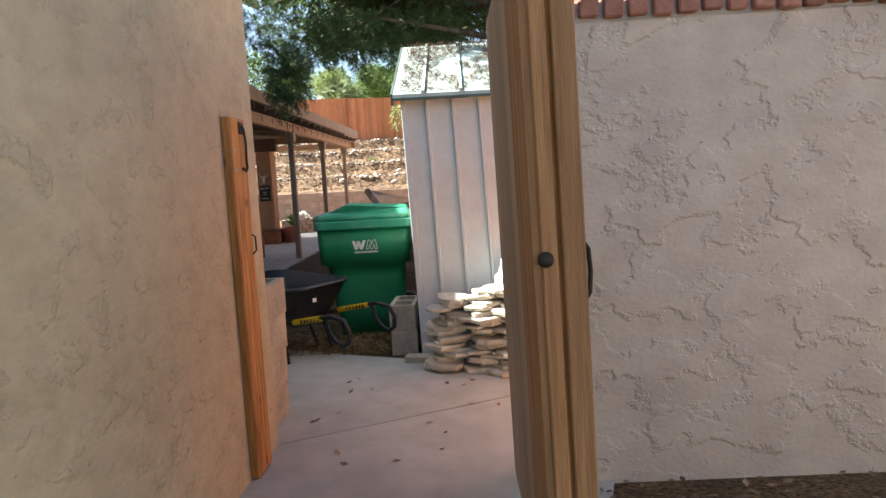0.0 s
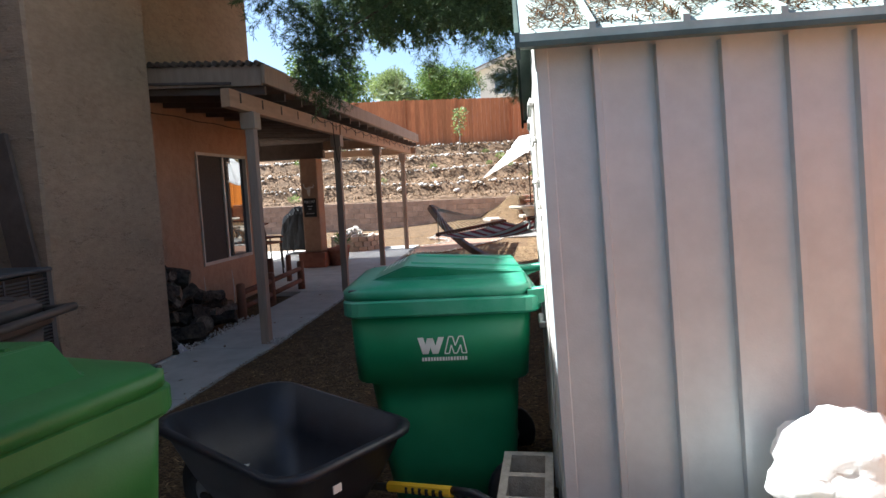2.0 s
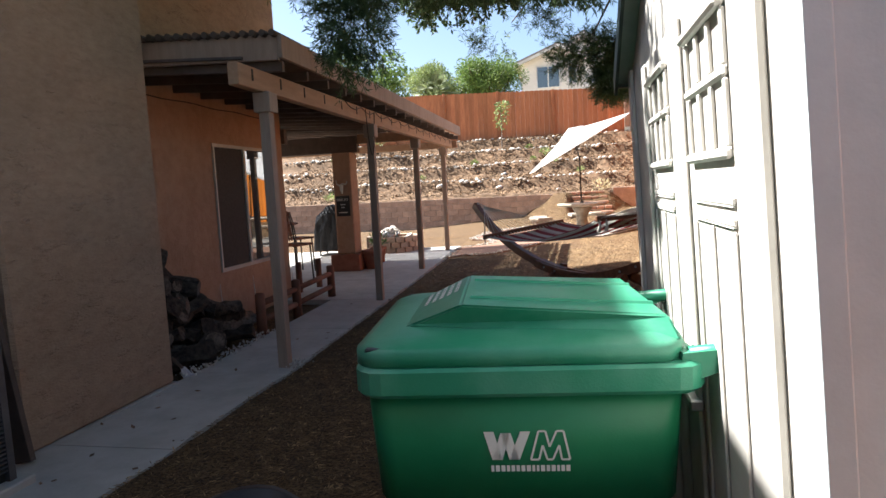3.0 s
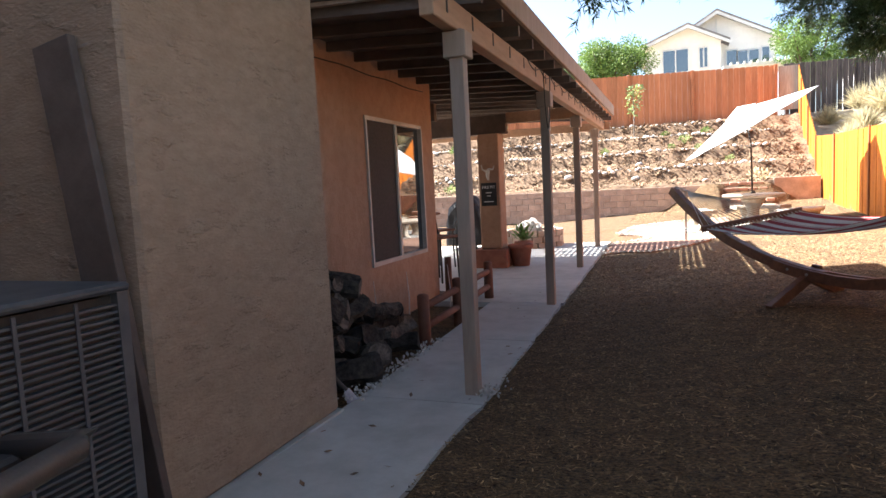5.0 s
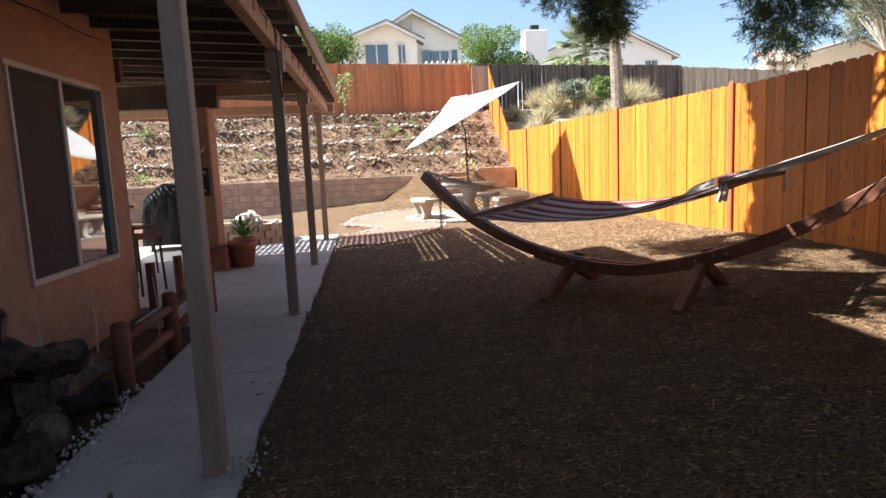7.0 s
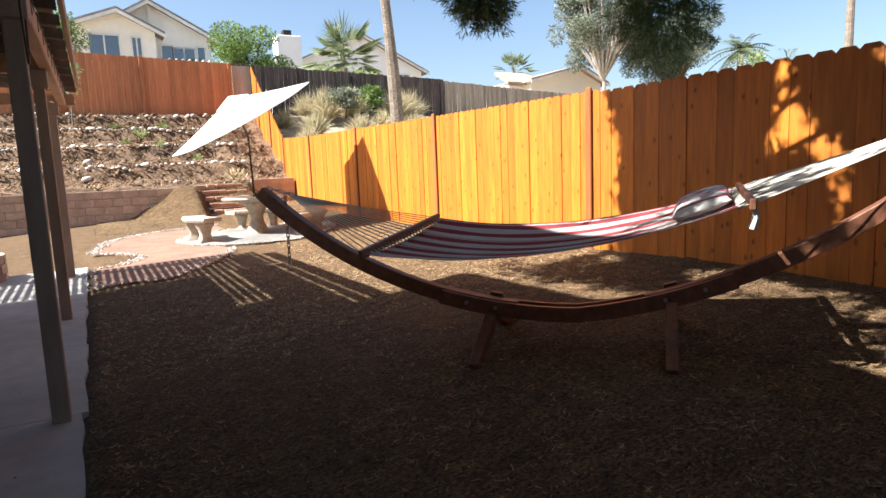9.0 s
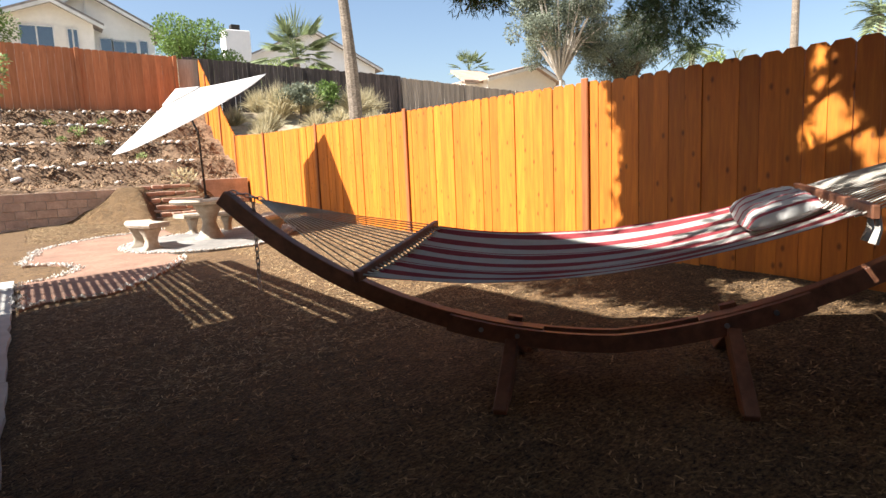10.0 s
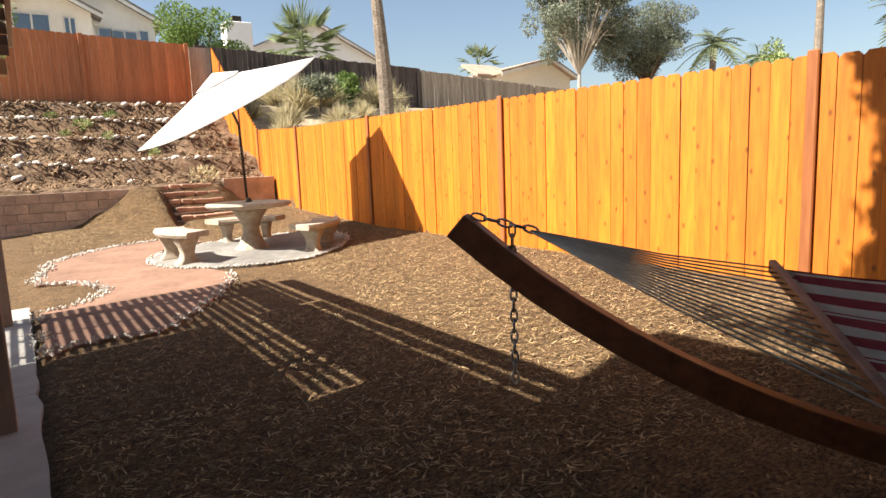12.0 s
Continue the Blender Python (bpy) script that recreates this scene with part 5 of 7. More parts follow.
def hatchet():
    t = thing("hatchet", "small hatchet with a steel head leaning on the woodpile", "hatchet")
    bm = bmesh.new()
    tube(bm, [(-4.02, 8.00, 0.10), (-3.94, 8.03, 0.0)], 0.014, 8)
    part("handle", bm, RAFTER, t)
    bm = bmesh.new()
    loft(bm, [[(-3.95, 8.02, 0.02), (-3.93, 8.05, 0.01), (-3.88, 8.08, -0.07), (-3.92, 8.01, -0.075)], [(-3.945, 8.01, 0.0), (-3.925, 8.04, -0.005), (-3.885, 8.07, -0.075), (-3.925, 8.0, -0.08)]])
    part("head", bm, STEEL, t)


hatchet()


def log_rail():
    t = thing("rail_fence", "low dark-red log rail fence along the planting bed", "fence")
    spots = ((-3.98, 9.50), (-3.97, 10.38), (-3.99, 11.55))
    for x, y in spots:
        bm = bmesh.new()
        z = yard(-3.2, y)
        tube(bm, [(x, y, z - 0.05), (x, y, z + 0.43), (x, y, z + 0.445)], [0.055, 0.052, 0.035], 12)
        part("post", bm, RAILWOOD, t, "", True)
    for (x, y), (u, v) in zip(spots, spots[1:]):
        for dz in (0.15, 0.33):
            bm = bmesh.new()
            tube(bm, [(x, y, yard(-3.2, y) + dz), (u, v, yard(-3.2, v) + dz)], 0.034, 10)
            part("rail", bm, RAILWOOD, t, "", True)
    for x, y in ((-4.62, 11.9), (-4.5, 12.35)):
        s = thing("stake", "short dark wooden stake in the planting bed", "stake")
        bm = bmesh.new()
        tube(bm, [(x, y, -0.08), (x, y, 0.42)], 0.045, 10)
        part("stake_body", bm, RAILWOOD, s)
    for x, y in ((-4.55, 9.7), (-4.5, 10.35), (-4.25, 10.9)):
        s = thing("twig", "thin pale bare twig stuck in the bed", "twig")
        bm = bmesh.new()
        tube(bm, [(x, y, -0.1), (x + 0.02, y - 0.02, 0.2), (x - 0.02, y + 0.03, 0.45)], [0.008, 0.007, 0.003], 5)
        part("stem", bm, PEBBLE, s)


log_rail()


def bar_chair(name, at):
    t = thing(name, "tall dark wrought-iron patio chair with a slatted curved back", "chair", "patio chairs", at=at)
    for sx, sy in ((-1, -1), (1, -1), (-1, 1), (1, 1)):
        bm = bmesh.new()
        tube(bm, [(sx * 0.19, sy * 0.19, 0), (sx * 0.17, sy * 0.17, 0.62)], 0.014, 8)
        part("leg", bm, IRON, t)
    part("seat", boxes((-0.21, 0.21, -0.21, 0.21, 0.62, 0.655), bevel=0.012), RAILWOOD, t)
    for sx in (-1, 1):
        bm = bmesh.new()
        tube(bm, [(sx * 0.19, 0.18, 0.65), (sx * 0.20, 0.24, 0.95), (sx * 0.19, 0.28, 1.10)], 0.013, 8)
        part("back_post", bm, IRON, t)
    for k in range(6):
        x = -0.14 + 0.056 * k
        bm = bmesh.new()
        tube(bm, [(x, 0.19, 0.68), (x, 0.235, 0.92), (x, 0.27, 1.09)], 0.012, 6)
        part("back_slat", bm, RAILWOOD, t)
    bm = bmesh.new()
    tube(bm, [(-0.19, 0.28, 1.10), (0, 0.30, 1.16), (0.19, 0.28, 1.10)], 0.022, 8)
    part("top_rail", bm, RAILWOOD, t)


bar_chair("chair", pose(-5.05, 12.75, -0.03, 0, 0, 70))
bar_chair("chair", pose(-5.55, 14.0, -0.02, 0, 0, 150))
bar_chair("chair", pose(-6.3, 13.0, -0.02, 0, 0, -100))


def patio_table():
    t = thing("patio_table", "round dark patio table among tall chairs", "table")
    bm = bmesh.new()
    lathe(bm, [(0.52, 0.90), (0.55, 0.905), (0.55, 0.925), (0.52, 0.93)], -5.75, 13.15, 28)
    part("tabletop", bm, RAILWOOD, t)
    bm = bmesh.new()
    lathe(bm, [(0.26, -0.03), (0.26, 0.0), (0.05, 0.04), (0.04, 0.85), (0.2, 0.899)], -5.75, 13.15, 16)
    part("pedestal", bm, IRON, t)


patio_table()


def grill():
    t = thing("grill", "barbecue grill under a creased black cover", "grill")
    bm = bmesh.new()
    secs = []
    for x, s, h in ((-6.32, 0.9, 0.62), (-6.27, 0.98, 0.84), (-6.12, 1.0, 1.0), (-5.95, 1.0, 1.12), (-5.75, 1.0, 1.08), (-5.62, 0.97, 0.86), (-5.56, 0.9, 0.6)):
        secs.append([(x, 16.75 + y * s, 0.02 + (z * h if z > 0.1 else 0.1)) for y, z in ((-0.32, 0.10), (-0.31, 0.55), (-0.27, 0.85), (-0.15, 1.0), (0.15, 1.0), (0.27, 0.85), (0.31, 0.55), (0.32, 0.10))])
    loft(bm, secs)
    bmesh.ops.subdivide_edges(bm, edges=bm.edges[:], cuts=3, use_grid_fill=True)
    for v in bm.verts:
        c = v.co.copy()
        fold = 0.035 * noise.noise(Vector((c.x * 7, c.y * 7, c.z * 2.2))) + 0.02 * noise.noise(Vector((c.x * 16, c.y * 16, c.z * 6)))
        out = Vector((c.x + 5.94, c.y - 16.75, 0.25)).normalized()
        v.co += out * fold
    part("cover", bm, COVER, t)
    for x in (-6.2, -5.7):
        for y in (16.55, 16.95):
            bm = bmesh.new()
            tube(bm, [(x, y, 0.0), (x, y, 0.14)], 0.02, 8)
            part("leg", bm, IRON, t)


grill()


def fire_pit():
    t = thing("fire_pit", "round tan-brick fire pit with white stones inside", "fire pit")
    cx, cy, r = -4.62, 17.0, 0.55
    me = None
    for row in range(3):
        for k in range(18):
            if me is None:
                ob = part("brick", boxes((-0.09, 0.09, -0.05, 0.05, 0, 0.115), bevel=0.006), RETAIN, t)
                me = ob.data
            else:
                ob = new("brick", me)
                ob.parent = t
            a = 2 * math.pi * (k + 0.5 * (row % 2)) / 18
            ob.matrix_basis = pose(cx + r * math.cos(a), cy + r * math.sin(a), 0.02 + 0.12 * row, 0, 0, math.degrees(a) + 90)
    rb = random.Random(31)
    for _ in range(26):
        a, q = rb.uniform(0, 6.28), rb.uniform(0, 0.42)
        ob = finish("stone", flagstone(rb, rb.uniform(0.07, 0.13), rb.uniform(0.06, 0.1), rb.uniform(0.06, 0.12)), PEBBLE)
        ob.matrix_basis = pose(cx + q * math.cos(a), cy + q * math.sin(a), 0.33 + 0.14 * (1 - q / 0.42), rb.uniform(-30, 30), rb.uniform(-30, 30), rb.uniform(0, 360))
        tagged(ob, "white rounded stone heaped in the fire pit", "stone", "fire pit stones")
    part("fill", boxes((cx - 0.36, cx + 0.36, cy - 0.36, cy + 0.36, 0.02, 0.33)), NEIGH, t)


fire_pit()


def pot(x, y, r, h, m, label, plant=False):
    t = thing("plant_pot", label, "plant pot")
    z = yard(-4, y) + 0.012
    bm = bmesh.new()
    lathe(bm, [(r * 0.72, z), (r * 0.95, z + h * 0.82), (r * 1.08, z + h * 0.83), (r * 1.08, z + h), (r * 0.92, z + h), (r * 0.88, z + h * 0.88)], x, y, 20)
    part("pot", bm, m, t, "", True)
    if plant:
        rb = random.Random(2)
        vs, fs = [], []
        for _ in range(160):
            a, b = rb.uniform(0, 6.28), rb.uniform(0.3, 1.4)
            d = Vector((math.cos(a) * math.cos(b), math.sin(a) * math.cos(b), math.sin(b)))
            c = Vector((x, y, z + h)) + d * rb.uniform(0.05, 0.3)
            q = d.cross(Vector((0, 0, 1))).normalized() * 0.02
            i = len(vs)
            vs += [c - d * 0.05, c - q, c + d * 0.06, c + q]
            fs.append((i, i + 1, i + 2, i + 3))
        raw("foliage", vs, fs, LEAFB, t, label="small green leaves")


pot(-4.22, 14.2, 0.185, 0.34, TERRA, "reddish-brown terracotta pot by the pillar")
pot(-4.36, 15.0, 0.15, 0.30, TERRA, "terracotta pot with a small green plant beside the fire pit", True)


# ---- hammock ----
U = Vector((0.67, -0.742, 0)).normalized()
V = Vector((-U.y, U.x, 0))
TIP = Vector((-1.92, 11.60, 0))
SPAN = 4.14


def hz(s):
    sag = 0.79
    R = ((SPAN / 2) ** 2 + sag ** 2) / (2 * sag)
    return 0.40 + R - math.sqrt(R * R - (s - SPAN / 2) ** 2) + (0.13 if s > SPAN / 2 else 0.03) * (s - SPAN / 2)


def hpt(s, v, z):
    return TIP + U * s + V * v + Vector((0, 0, z))


def beam(bm, s0, s1, v0, v1, dz, h, n=14):
    secs = []
    for k in range(n + 1):
        s = s0 + (s1 - s0) * k / n
        e = 0.01
        d = Vector((2 * e, hz(s + e if s + e < SPAN + 0.1 else s) - hz(s - e))).normalized()
        nx, nz = -d.y, d.x
        z = hz(s) + dz
        secs.append([hpt(s + nx * a, v, z + nz * a) for v, a in ((v0, -h / 2), (v1, -h / 2), (v1, h / 2), (v0, h / 2))])
    loft(bm, secs)
    return bm


def hammock_stand():
    t = thing("hammock_stand", "long curved dark-stained timber hammock stand on the mulch", "hammock stand")
    for a, b in ((-0.02, 1.72), (2.45, SPAN + 0.02)):
        bm = beam(bmesh.new(), a, b, -0.036, 0.036, 0, 0.088)
        bmesh.ops.bevel(bm, geom=[e for e in bm.edges], offset=0.004, segments=1, affect="EDGES")
        part("arm", bm, HAMWOOD, t)
    for v in (-0.068, 0.037):
        part("cheek", beam(bmesh.new(), 1.25, 2.9, v, v + 0.031, -0.005, 0.085), HAMWOOD, t)
    for s in (1.42, 1.60, 2.55, 2.75):
        for v in (-0.071, 0.070):
            bm = bmesh.new()
            c = hpt(s, v, hz(s))
            tube(bm, [c - V * 0.006, c + V * 0.006], 0.012, 8)
            part("bolt", bm, STEEL, t, "bright bolt head")
    for s in (1.57, 2.58):
        for k in (-1, 1):
            lo, hi = hpt(s, 0.38 if k > 0 else -0.45, 0), hpt(s, k * 0.03, hz(s) - 0.045)
            lo.z = land(lo.x, lo.y) - 0.01
            d = (hi - lo).normalized()
            n = d.cross(U).normalized() * 0.042
            bm = bmesh.new()
            loft(bm, [[c - U * 0.03 - n, c + U * 0.03 - n, c + U * 0.03 + n, c - U * 0.03 + n] for c in (lo, hi)])
            bmesh.ops.bevel(bm, geom=bm.edges[:], offset=0.004, segments=1, affect="EDGES")
            part("foot", bm, HAMWOOD, t)
        part("foot_block", beam(bmesh.new(), s - 0.035, s + 0.035, 0.069, 0.11, 0.04, 0.04, 2), HAMWOOD, t)
    # chain and hook at each tip
    for s, k in ((0.03, 1), (SPAN - 0.03, -1)):
        z = hz(s) + 0.07
        n = 0
        bm = bmesh.new()
        p0, p1 = hpt(s, 0, z), hpt(s + k * 0.20, 0, z - 0.05)
        for i in range(5):
            c = p0.lerp(p1, (i + 0.5) / 5)
            d = (p1 - p0).normalized()
            side = V if i % 2 else Vector((0, 0, 1))
            ring = [c + d * 0.025 * math.cos(a) + side * 0.011 * math.sin(a) for a in (2 * math.pi * q / 10 for q in range(11))]
            tube(bm, ring, 0.004, 6, cap=False)
        part("chain", bm, STEEL, t, "steel chain")
    bm = bmesh.new()
    c0 = hpt(0.15, 0.02, hz(0.03) + 0.02)
    for i in range(15):
        c = c0 - Vector((0, 0, 0.034 * i))
        side = V if i % 2 else U
        ring = [c + Vector((0, 0, 0.023 * math.cos(a))) + side * 0.010 * math.sin(a) for a in (2 * math.pi * q / 10 for q in range(11))]
        tube(bm, ring, 0.004, 6, cap=False)
    part("hanging_chain", bm, STEEL, t, "loose chain end hanging down")


hammock_stand()
S1, S2, HALF = 1.01, 2.92, 0.585
Z1, Z2 = 0.856, 1.07


def bar_tilt(s, v):
    """The foot bar hangs lower on the walk side."""
    return (0.04 * v / HALF + 0.006) * max(0.0, min(1.0, (S2 - s) / (S2 - S1))) + 0.012 * v / HALF


def bpt(s, v, z):
    """A point of the bed, whose head hangs a little askew."""
    u = max(0.0, min(1.0, (s - S1) / (S2 - S1)))
    return hpt(s + 0.06 * v * (2 * u - 1) + 0.05 * v * (1 - u) * 2, v - 0.11 * u, z)


def bed_z(s, v):
    u = (s - S1) / (S2 - S1)
    return bar_tilt(s, v) + Z1 + (Z2 - Z1) * u - 0.14 * 4 * u * (1 - u) * (1 - 0.25 * (v / HALF) ** 2) - 0.03 * math.cos(v / HALF * 1.5)


def hammock():
    t = thing("hammock", "striped red and white quilted hammock hung on ropes between spreader bars", "hammock")
    bounds = [-1, -0.97, -0.8, -0.66, -0.5, -0.36, -0.33, -0.31, -0.16, -0.02, 0.14, 0.28, 0.31, 0.33, 0.47, 0.61, 0.78, 0.92, 0.96, 1]
    bm = bmesh.new()
    ns = 30
    cols = []
    for b in bounds:
        v = b * (HALF - 0.03)
        cols.append([bm.verts.new(bpt(S1 + 0.03 + (S2 - S1 - 0.06) * k / ns, v + 0.003 * math.sin(k * 0.9 + b * 9), bed_z(S1 + (S2 - S1) * k / ns, v) + 0.0015 * math.sin(k * 0.7 + b * 20))) for k in range(ns + 1)])
    for i in range(len(bounds) - 1):
        for k in range(ns):
            f = bm.faces.new((cols[i][k], cols[i + 1][k], cols[i + 1][k + 1], cols[i][k + 1]))
            f.material_index = i % 2
    bmesh.ops.solidify(bm, geom=bm.faces[:], thickness=0.02)
    part("cloth", bm, [CLOTHR, CLOTHW], t, "red and white striped quilted cloth", True)
    for s, z, nm in ((S1, Z1, "spreader_bar"), (S2, Z2, "spreader_bar")):
        bm = bmesh.new()
        ends = bpt(s, HALF, 0) - bpt(s, -HALF, 0)
        m = Matrix.Translation(bpt(s, 0, z + bar_tilt(s, 0))) @ Matrix.Rotation(math.atan2(ends.y, ends.x), 4, "Z") @ Matrix.Rotation(-math.atan2(bar_tilt(s, HALF) - bar_tilt(s, 0), HALF), 4, "Y")
        box(bm, -HALF, HALF, -0.014, 0.014, -0.025, 0.025, bevel=0.005, m=None)
        bmesh.ops.transform(bm, matrix=m, verts=bm.verts)
        part(nm, bm, HAMWOOD, t)
    for s0, z0, s1, z1 in ((0.21, hz(0.03) + 0.02, S1, Z1), (SPAN - 0.21, hz(SPAN - 0.03) + 0.02, S2, Z2)):
        many = 17 if s0 < 1 else 24
        for k in range(many):
            v = -HALF + 0.03 + (2 * HALF - 0.06) * k / (many - 1)
            bm = bmesh.new()
            a, b = hpt(s0, v * 0.02, z0), bpt(s1, v, z1 + bar_tilt(s1, v))
            tube(bm, [a, a.lerp(b, 0.5) - Vector((0, 0, 0.012)), b], 0.0032, 5)
            part("rope", bm, ROPE, t, "", True)
    for k in range(24):
        v = -HALF + 0.05 + (2 * HALF - 0.1) * k / 23
        bm = bmesh.new()
        tube(bm, [bpt(S1, v, Z1 + bar_tilt(S1, v)), bpt(S1 + 0.05, v, bed_z(S1 + 0.03, v))], 0.005, 5)
        part("rope_knot", bm, ROPE, t)
        bm = bmesh.new()
        tube(bm, [bpt(S2, v, Z2 + bar_tilt(S2, v)), bpt(S2 - 0.05, v, bed_z(S2 - 0.03, v))], 0.005, 5)
        part("rope_knot", bm, ROPE, t)
    for v in (-HALF + 0.02, HALF - 0.02, -HALF + 0.1):
        bm = bmesh.new()
        p = bpt(S2 + 0.01, v, Z2 - 0.02)
        tube(bm, [p, p + Vector((0.01, 0, -0.05)), p + Vector((0.0, 0.01, -0.10))], [0.008, 0.012, 0.016], 6)
        part("tassel", bm, ROPE, t)
    p = thing("pillow", "puffy red and white striped pillow tied at the hammock's head", "pillow")
    bm = bmesh.new()
    n, mth = 12, 22
    top = [[None] * (mth + 1) for _ in range(n + 1)]
    bot = [[None] * (mth + 1) for _ in range(n + 1)]
    for i in range(n + 1):
        for j in range(mth + 1):
            a, b = 2 * i / n - 1, 2 * j / mth - 1
            h = 0.06 * max(0.0, (1 - a ** 4) * (1 - b ** 4)) ** 0.5 + 0.008 * noise.noise(Vector((a * 3, b * 5, 0)))
            s, v = 2.72 + 0.14 * a * (1 - 0.06 * b * b), 0.06 + 0.34 * b * (1 - 0.05 * a * a)
            z = bed_z(s, v) + 0.045
            top[i][j], bot[i][j] = bm.verts.new(bpt(s, v, z + h)), bm.verts.new(bpt(s, v, z - h * 0.6))
    for i in range(n):
        for j in range(mth):
            mi = 0 if j % 4 == 1 else 1
            bm.faces.new((top[i][j], top[i + 1][j], top[i + 1][j + 1], top[i][j + 1])).material_index = mi
            bm.faces.new((bot[i][j], bot[i][j + 1], bot[i + 1][j + 1], bot[i + 1][j])).material_index = mi
    bmesh.ops.remove_doubles(bm, verts=bm.verts, dist=0.002)
    part("cushion", bm, [CLOTHR, CLOTHW], p, "", True)


hammock()


# ---- table, benches, umbrella ----
TC = Vector((-0.38, 19.0, 0.12))


def stone_table():
    t = thing("stone_table", "round cast-stone garden table on a flared pedestal", "table")
    bm = bmesh.new()
    lathe(bm, [(0.50, TC.z + 0.66), (0.58, TC.z + 0.68), (0.60, TC.z + 0.71), (0.58, TC.z + 0.735), (0.52, TC.z + 0.74)], TC.x, TC.y, 36)
    part("tabletop", bm, CAST, t, "", False)
    bm = bmesh.new()
    lathe(bm, [(0.24, TC.z), (0.25, TC.z + 0.08), (0.20, TC.z + 0.11), (0.13, TC.z + 0.26), (0.11, TC.z + 0.36), (0.15, TC.z + 0.48), (0.23, TC.z + 0.60), (0.26, TC.z + 0.66)], TC.x, TC.y, 20)
    part("pedestal", bm, CAST, t, "", True)


def stone_bench(a0, a1, r=1.08):
    t = thing("stone_bench", "curved cast-stone bench on two carved legs beside the table", "bench", "benches round the table")
    bm = bmesh.new()
    n = 12
    secs = []
    for k in range(n + 1):
        a = radians(a0 + (a1 - a0) * k / n)
        d = Vector((math.cos(a), math.sin(a), 0))
        c = Vector((TC.x, TC.y, 0))
        z = TC.z
        secs.append([c + d * (r - 0.19) + Vector((0, 0, z + 0.37)), c + d * (r + 0.19) + Vector((0, 0, z + 0.37)), c + d * (r + 0.21) + Vector((0, 0, z + 0.41)), c + d * (r + 0.19) + Vector((0, 0, z + 0.445)), c + d * (r - 0.19) + Vector((0, 0, z + 0.445)), c + d * (r - 0.21) + Vector((0, 0, z + 0.41))])
    loft(bm, secs)
    part("seat", bm, CAST, t)
    for f in (0.22, 0.78):
        a = a0 + (a1 - a0) * f
        m = pose(TC.x + r * math.cos(radians(a)), TC.y + r * math.sin(radians(a)), 0, 0, 0, a)
        bm = bmesh.new()
        z = TC.z - 0.02
        loft(bm, [rrect(0, 0, w, d, 0.025, z + h, 2) for w, d, h in ((0.30, 0.16, 0), (0.31, 0.17, 0.06), (0.22, 0.12, 0.10), (0.17, 0.11, 0.18), (0.22, 0.12, 0.27), (0.30, 0.15, 0.34), (0.31, 0.16, 0.392))])
        bmesh.ops.transform(bm, matrix=m, verts=bm.verts)
        part("leg", bm, CAST, t, "", True)


stone_table()
stone_bench(162, 216)
stone_bench(-72, -12)
stone_bench(48, 106)


def umbrella():
    t = thing("patio_umbrella", "tilted off-white canvas garden umbrella on a dark pole", "umbrella")
    C = Vector((-0.43, 19.36, 2.30))
    e1 = Vector((1.24, -0.30, 0.66))
    e2 = Vector((0.235, 0.972, 0.17)).normalized() * e1.length
    nrm = e1.cross(e2).normalized()
    hub = C + nrm * 0.40
    corners = [C + e1 * math.cos(radians(60 * k)) + e2 * math.sin(radians(60 * k)) for k in range(6)]
    for k in range(6):
        a, b = corners[k], corners[(k + 1) % 6]
        bm = bmesh.new()
        n = 8
        rows = []
        for i in range(n + 1):
            u = i / n
            rows.append([bm.verts.new(hub + (a - hub) * u * (1 - w) + (b - hub) * u * w - nrm * (0.02 * u * 4 * w * (1 - w) + 0.015 * math.sin(math.pi * u))) for w in (0, 0.25, 0.5, 0.75, 1)])
        for i in range(n):
            for j in range(4):
                q = (rows[i][j], rows[i + 1][j], rows[i + 1][j + 1], rows[i][j + 1])
                bm.faces.new(q)
        bmesh.ops.remove_doubles(bm, verts=bm.verts, dist=1e-4)
        bmesh.ops.solidify(bm, geom=bm.faces[:], thickness=0.006)
        part("canopy_panel", bm, CANVAS, t, "", True)
        bm = bmesh.new()
        tube(bm, [hub - nrm * 0.03, (hub + a) / 2 - nrm * 0.04, a - nrm * 0.02], 0.006, 6)
        rib = part("rib", bm, IRON, t)
    bm = bmesh.new()
    lo = [hub + nrm * 0.012 + (c - hub) * 0.24 for c in corners]
    bm.faces.new([bm.verts.new(c) for c in lo])
    top = bm.verts.new(hub + nrm * 0.05)
    vs = [v for v in bm.verts if v is not top]
    for k in range(6):
        bm.faces.new((vs[k], vs[(k + 1) % 6], top))
    part("vent", bm, CANVAS, t, "small vent cap on the canopy")
    bm = bmesh.new()
    tube(bm, [(TC.x, TC.y, 0.16), (TC.x - 0.03, TC.y + 0.08, 1.95), hub - nrm * 0.06], 0.019, 10)
    part("pole", bm, IRON, t, "dark bronze pole")
    bm = bmesh.new()
    lathe(bm, [(0.03, TC.z + 0.74), (0.05, TC.z + 0.742), (0.05, TC.z + 0.755), (0.024, TC.z + 0.80)], TC.x, TC.y, 14)
    part("collar", bm, IRON, t)


umbrella()


# ---- brick path with its pebble edge ----
def curve(points, n=8):
    out = []
    P = [Vector(p) for p in points]
    for i in range(len(P) - 1):
        a, b, c, d = P[max(i - 1, 0)], P[i], P[i + 1], P[min(i + 2, len(P) - 1)]
        for k in range(n):
            u = k / n
            out.append(0.5 * ((2 * b) + (c - a) * u + (2 * a - 5 * b + 4 * c - d) * u * u + (3 * b - a - 3 * c + d) * u ** 3))
    return out + [P[-1]]


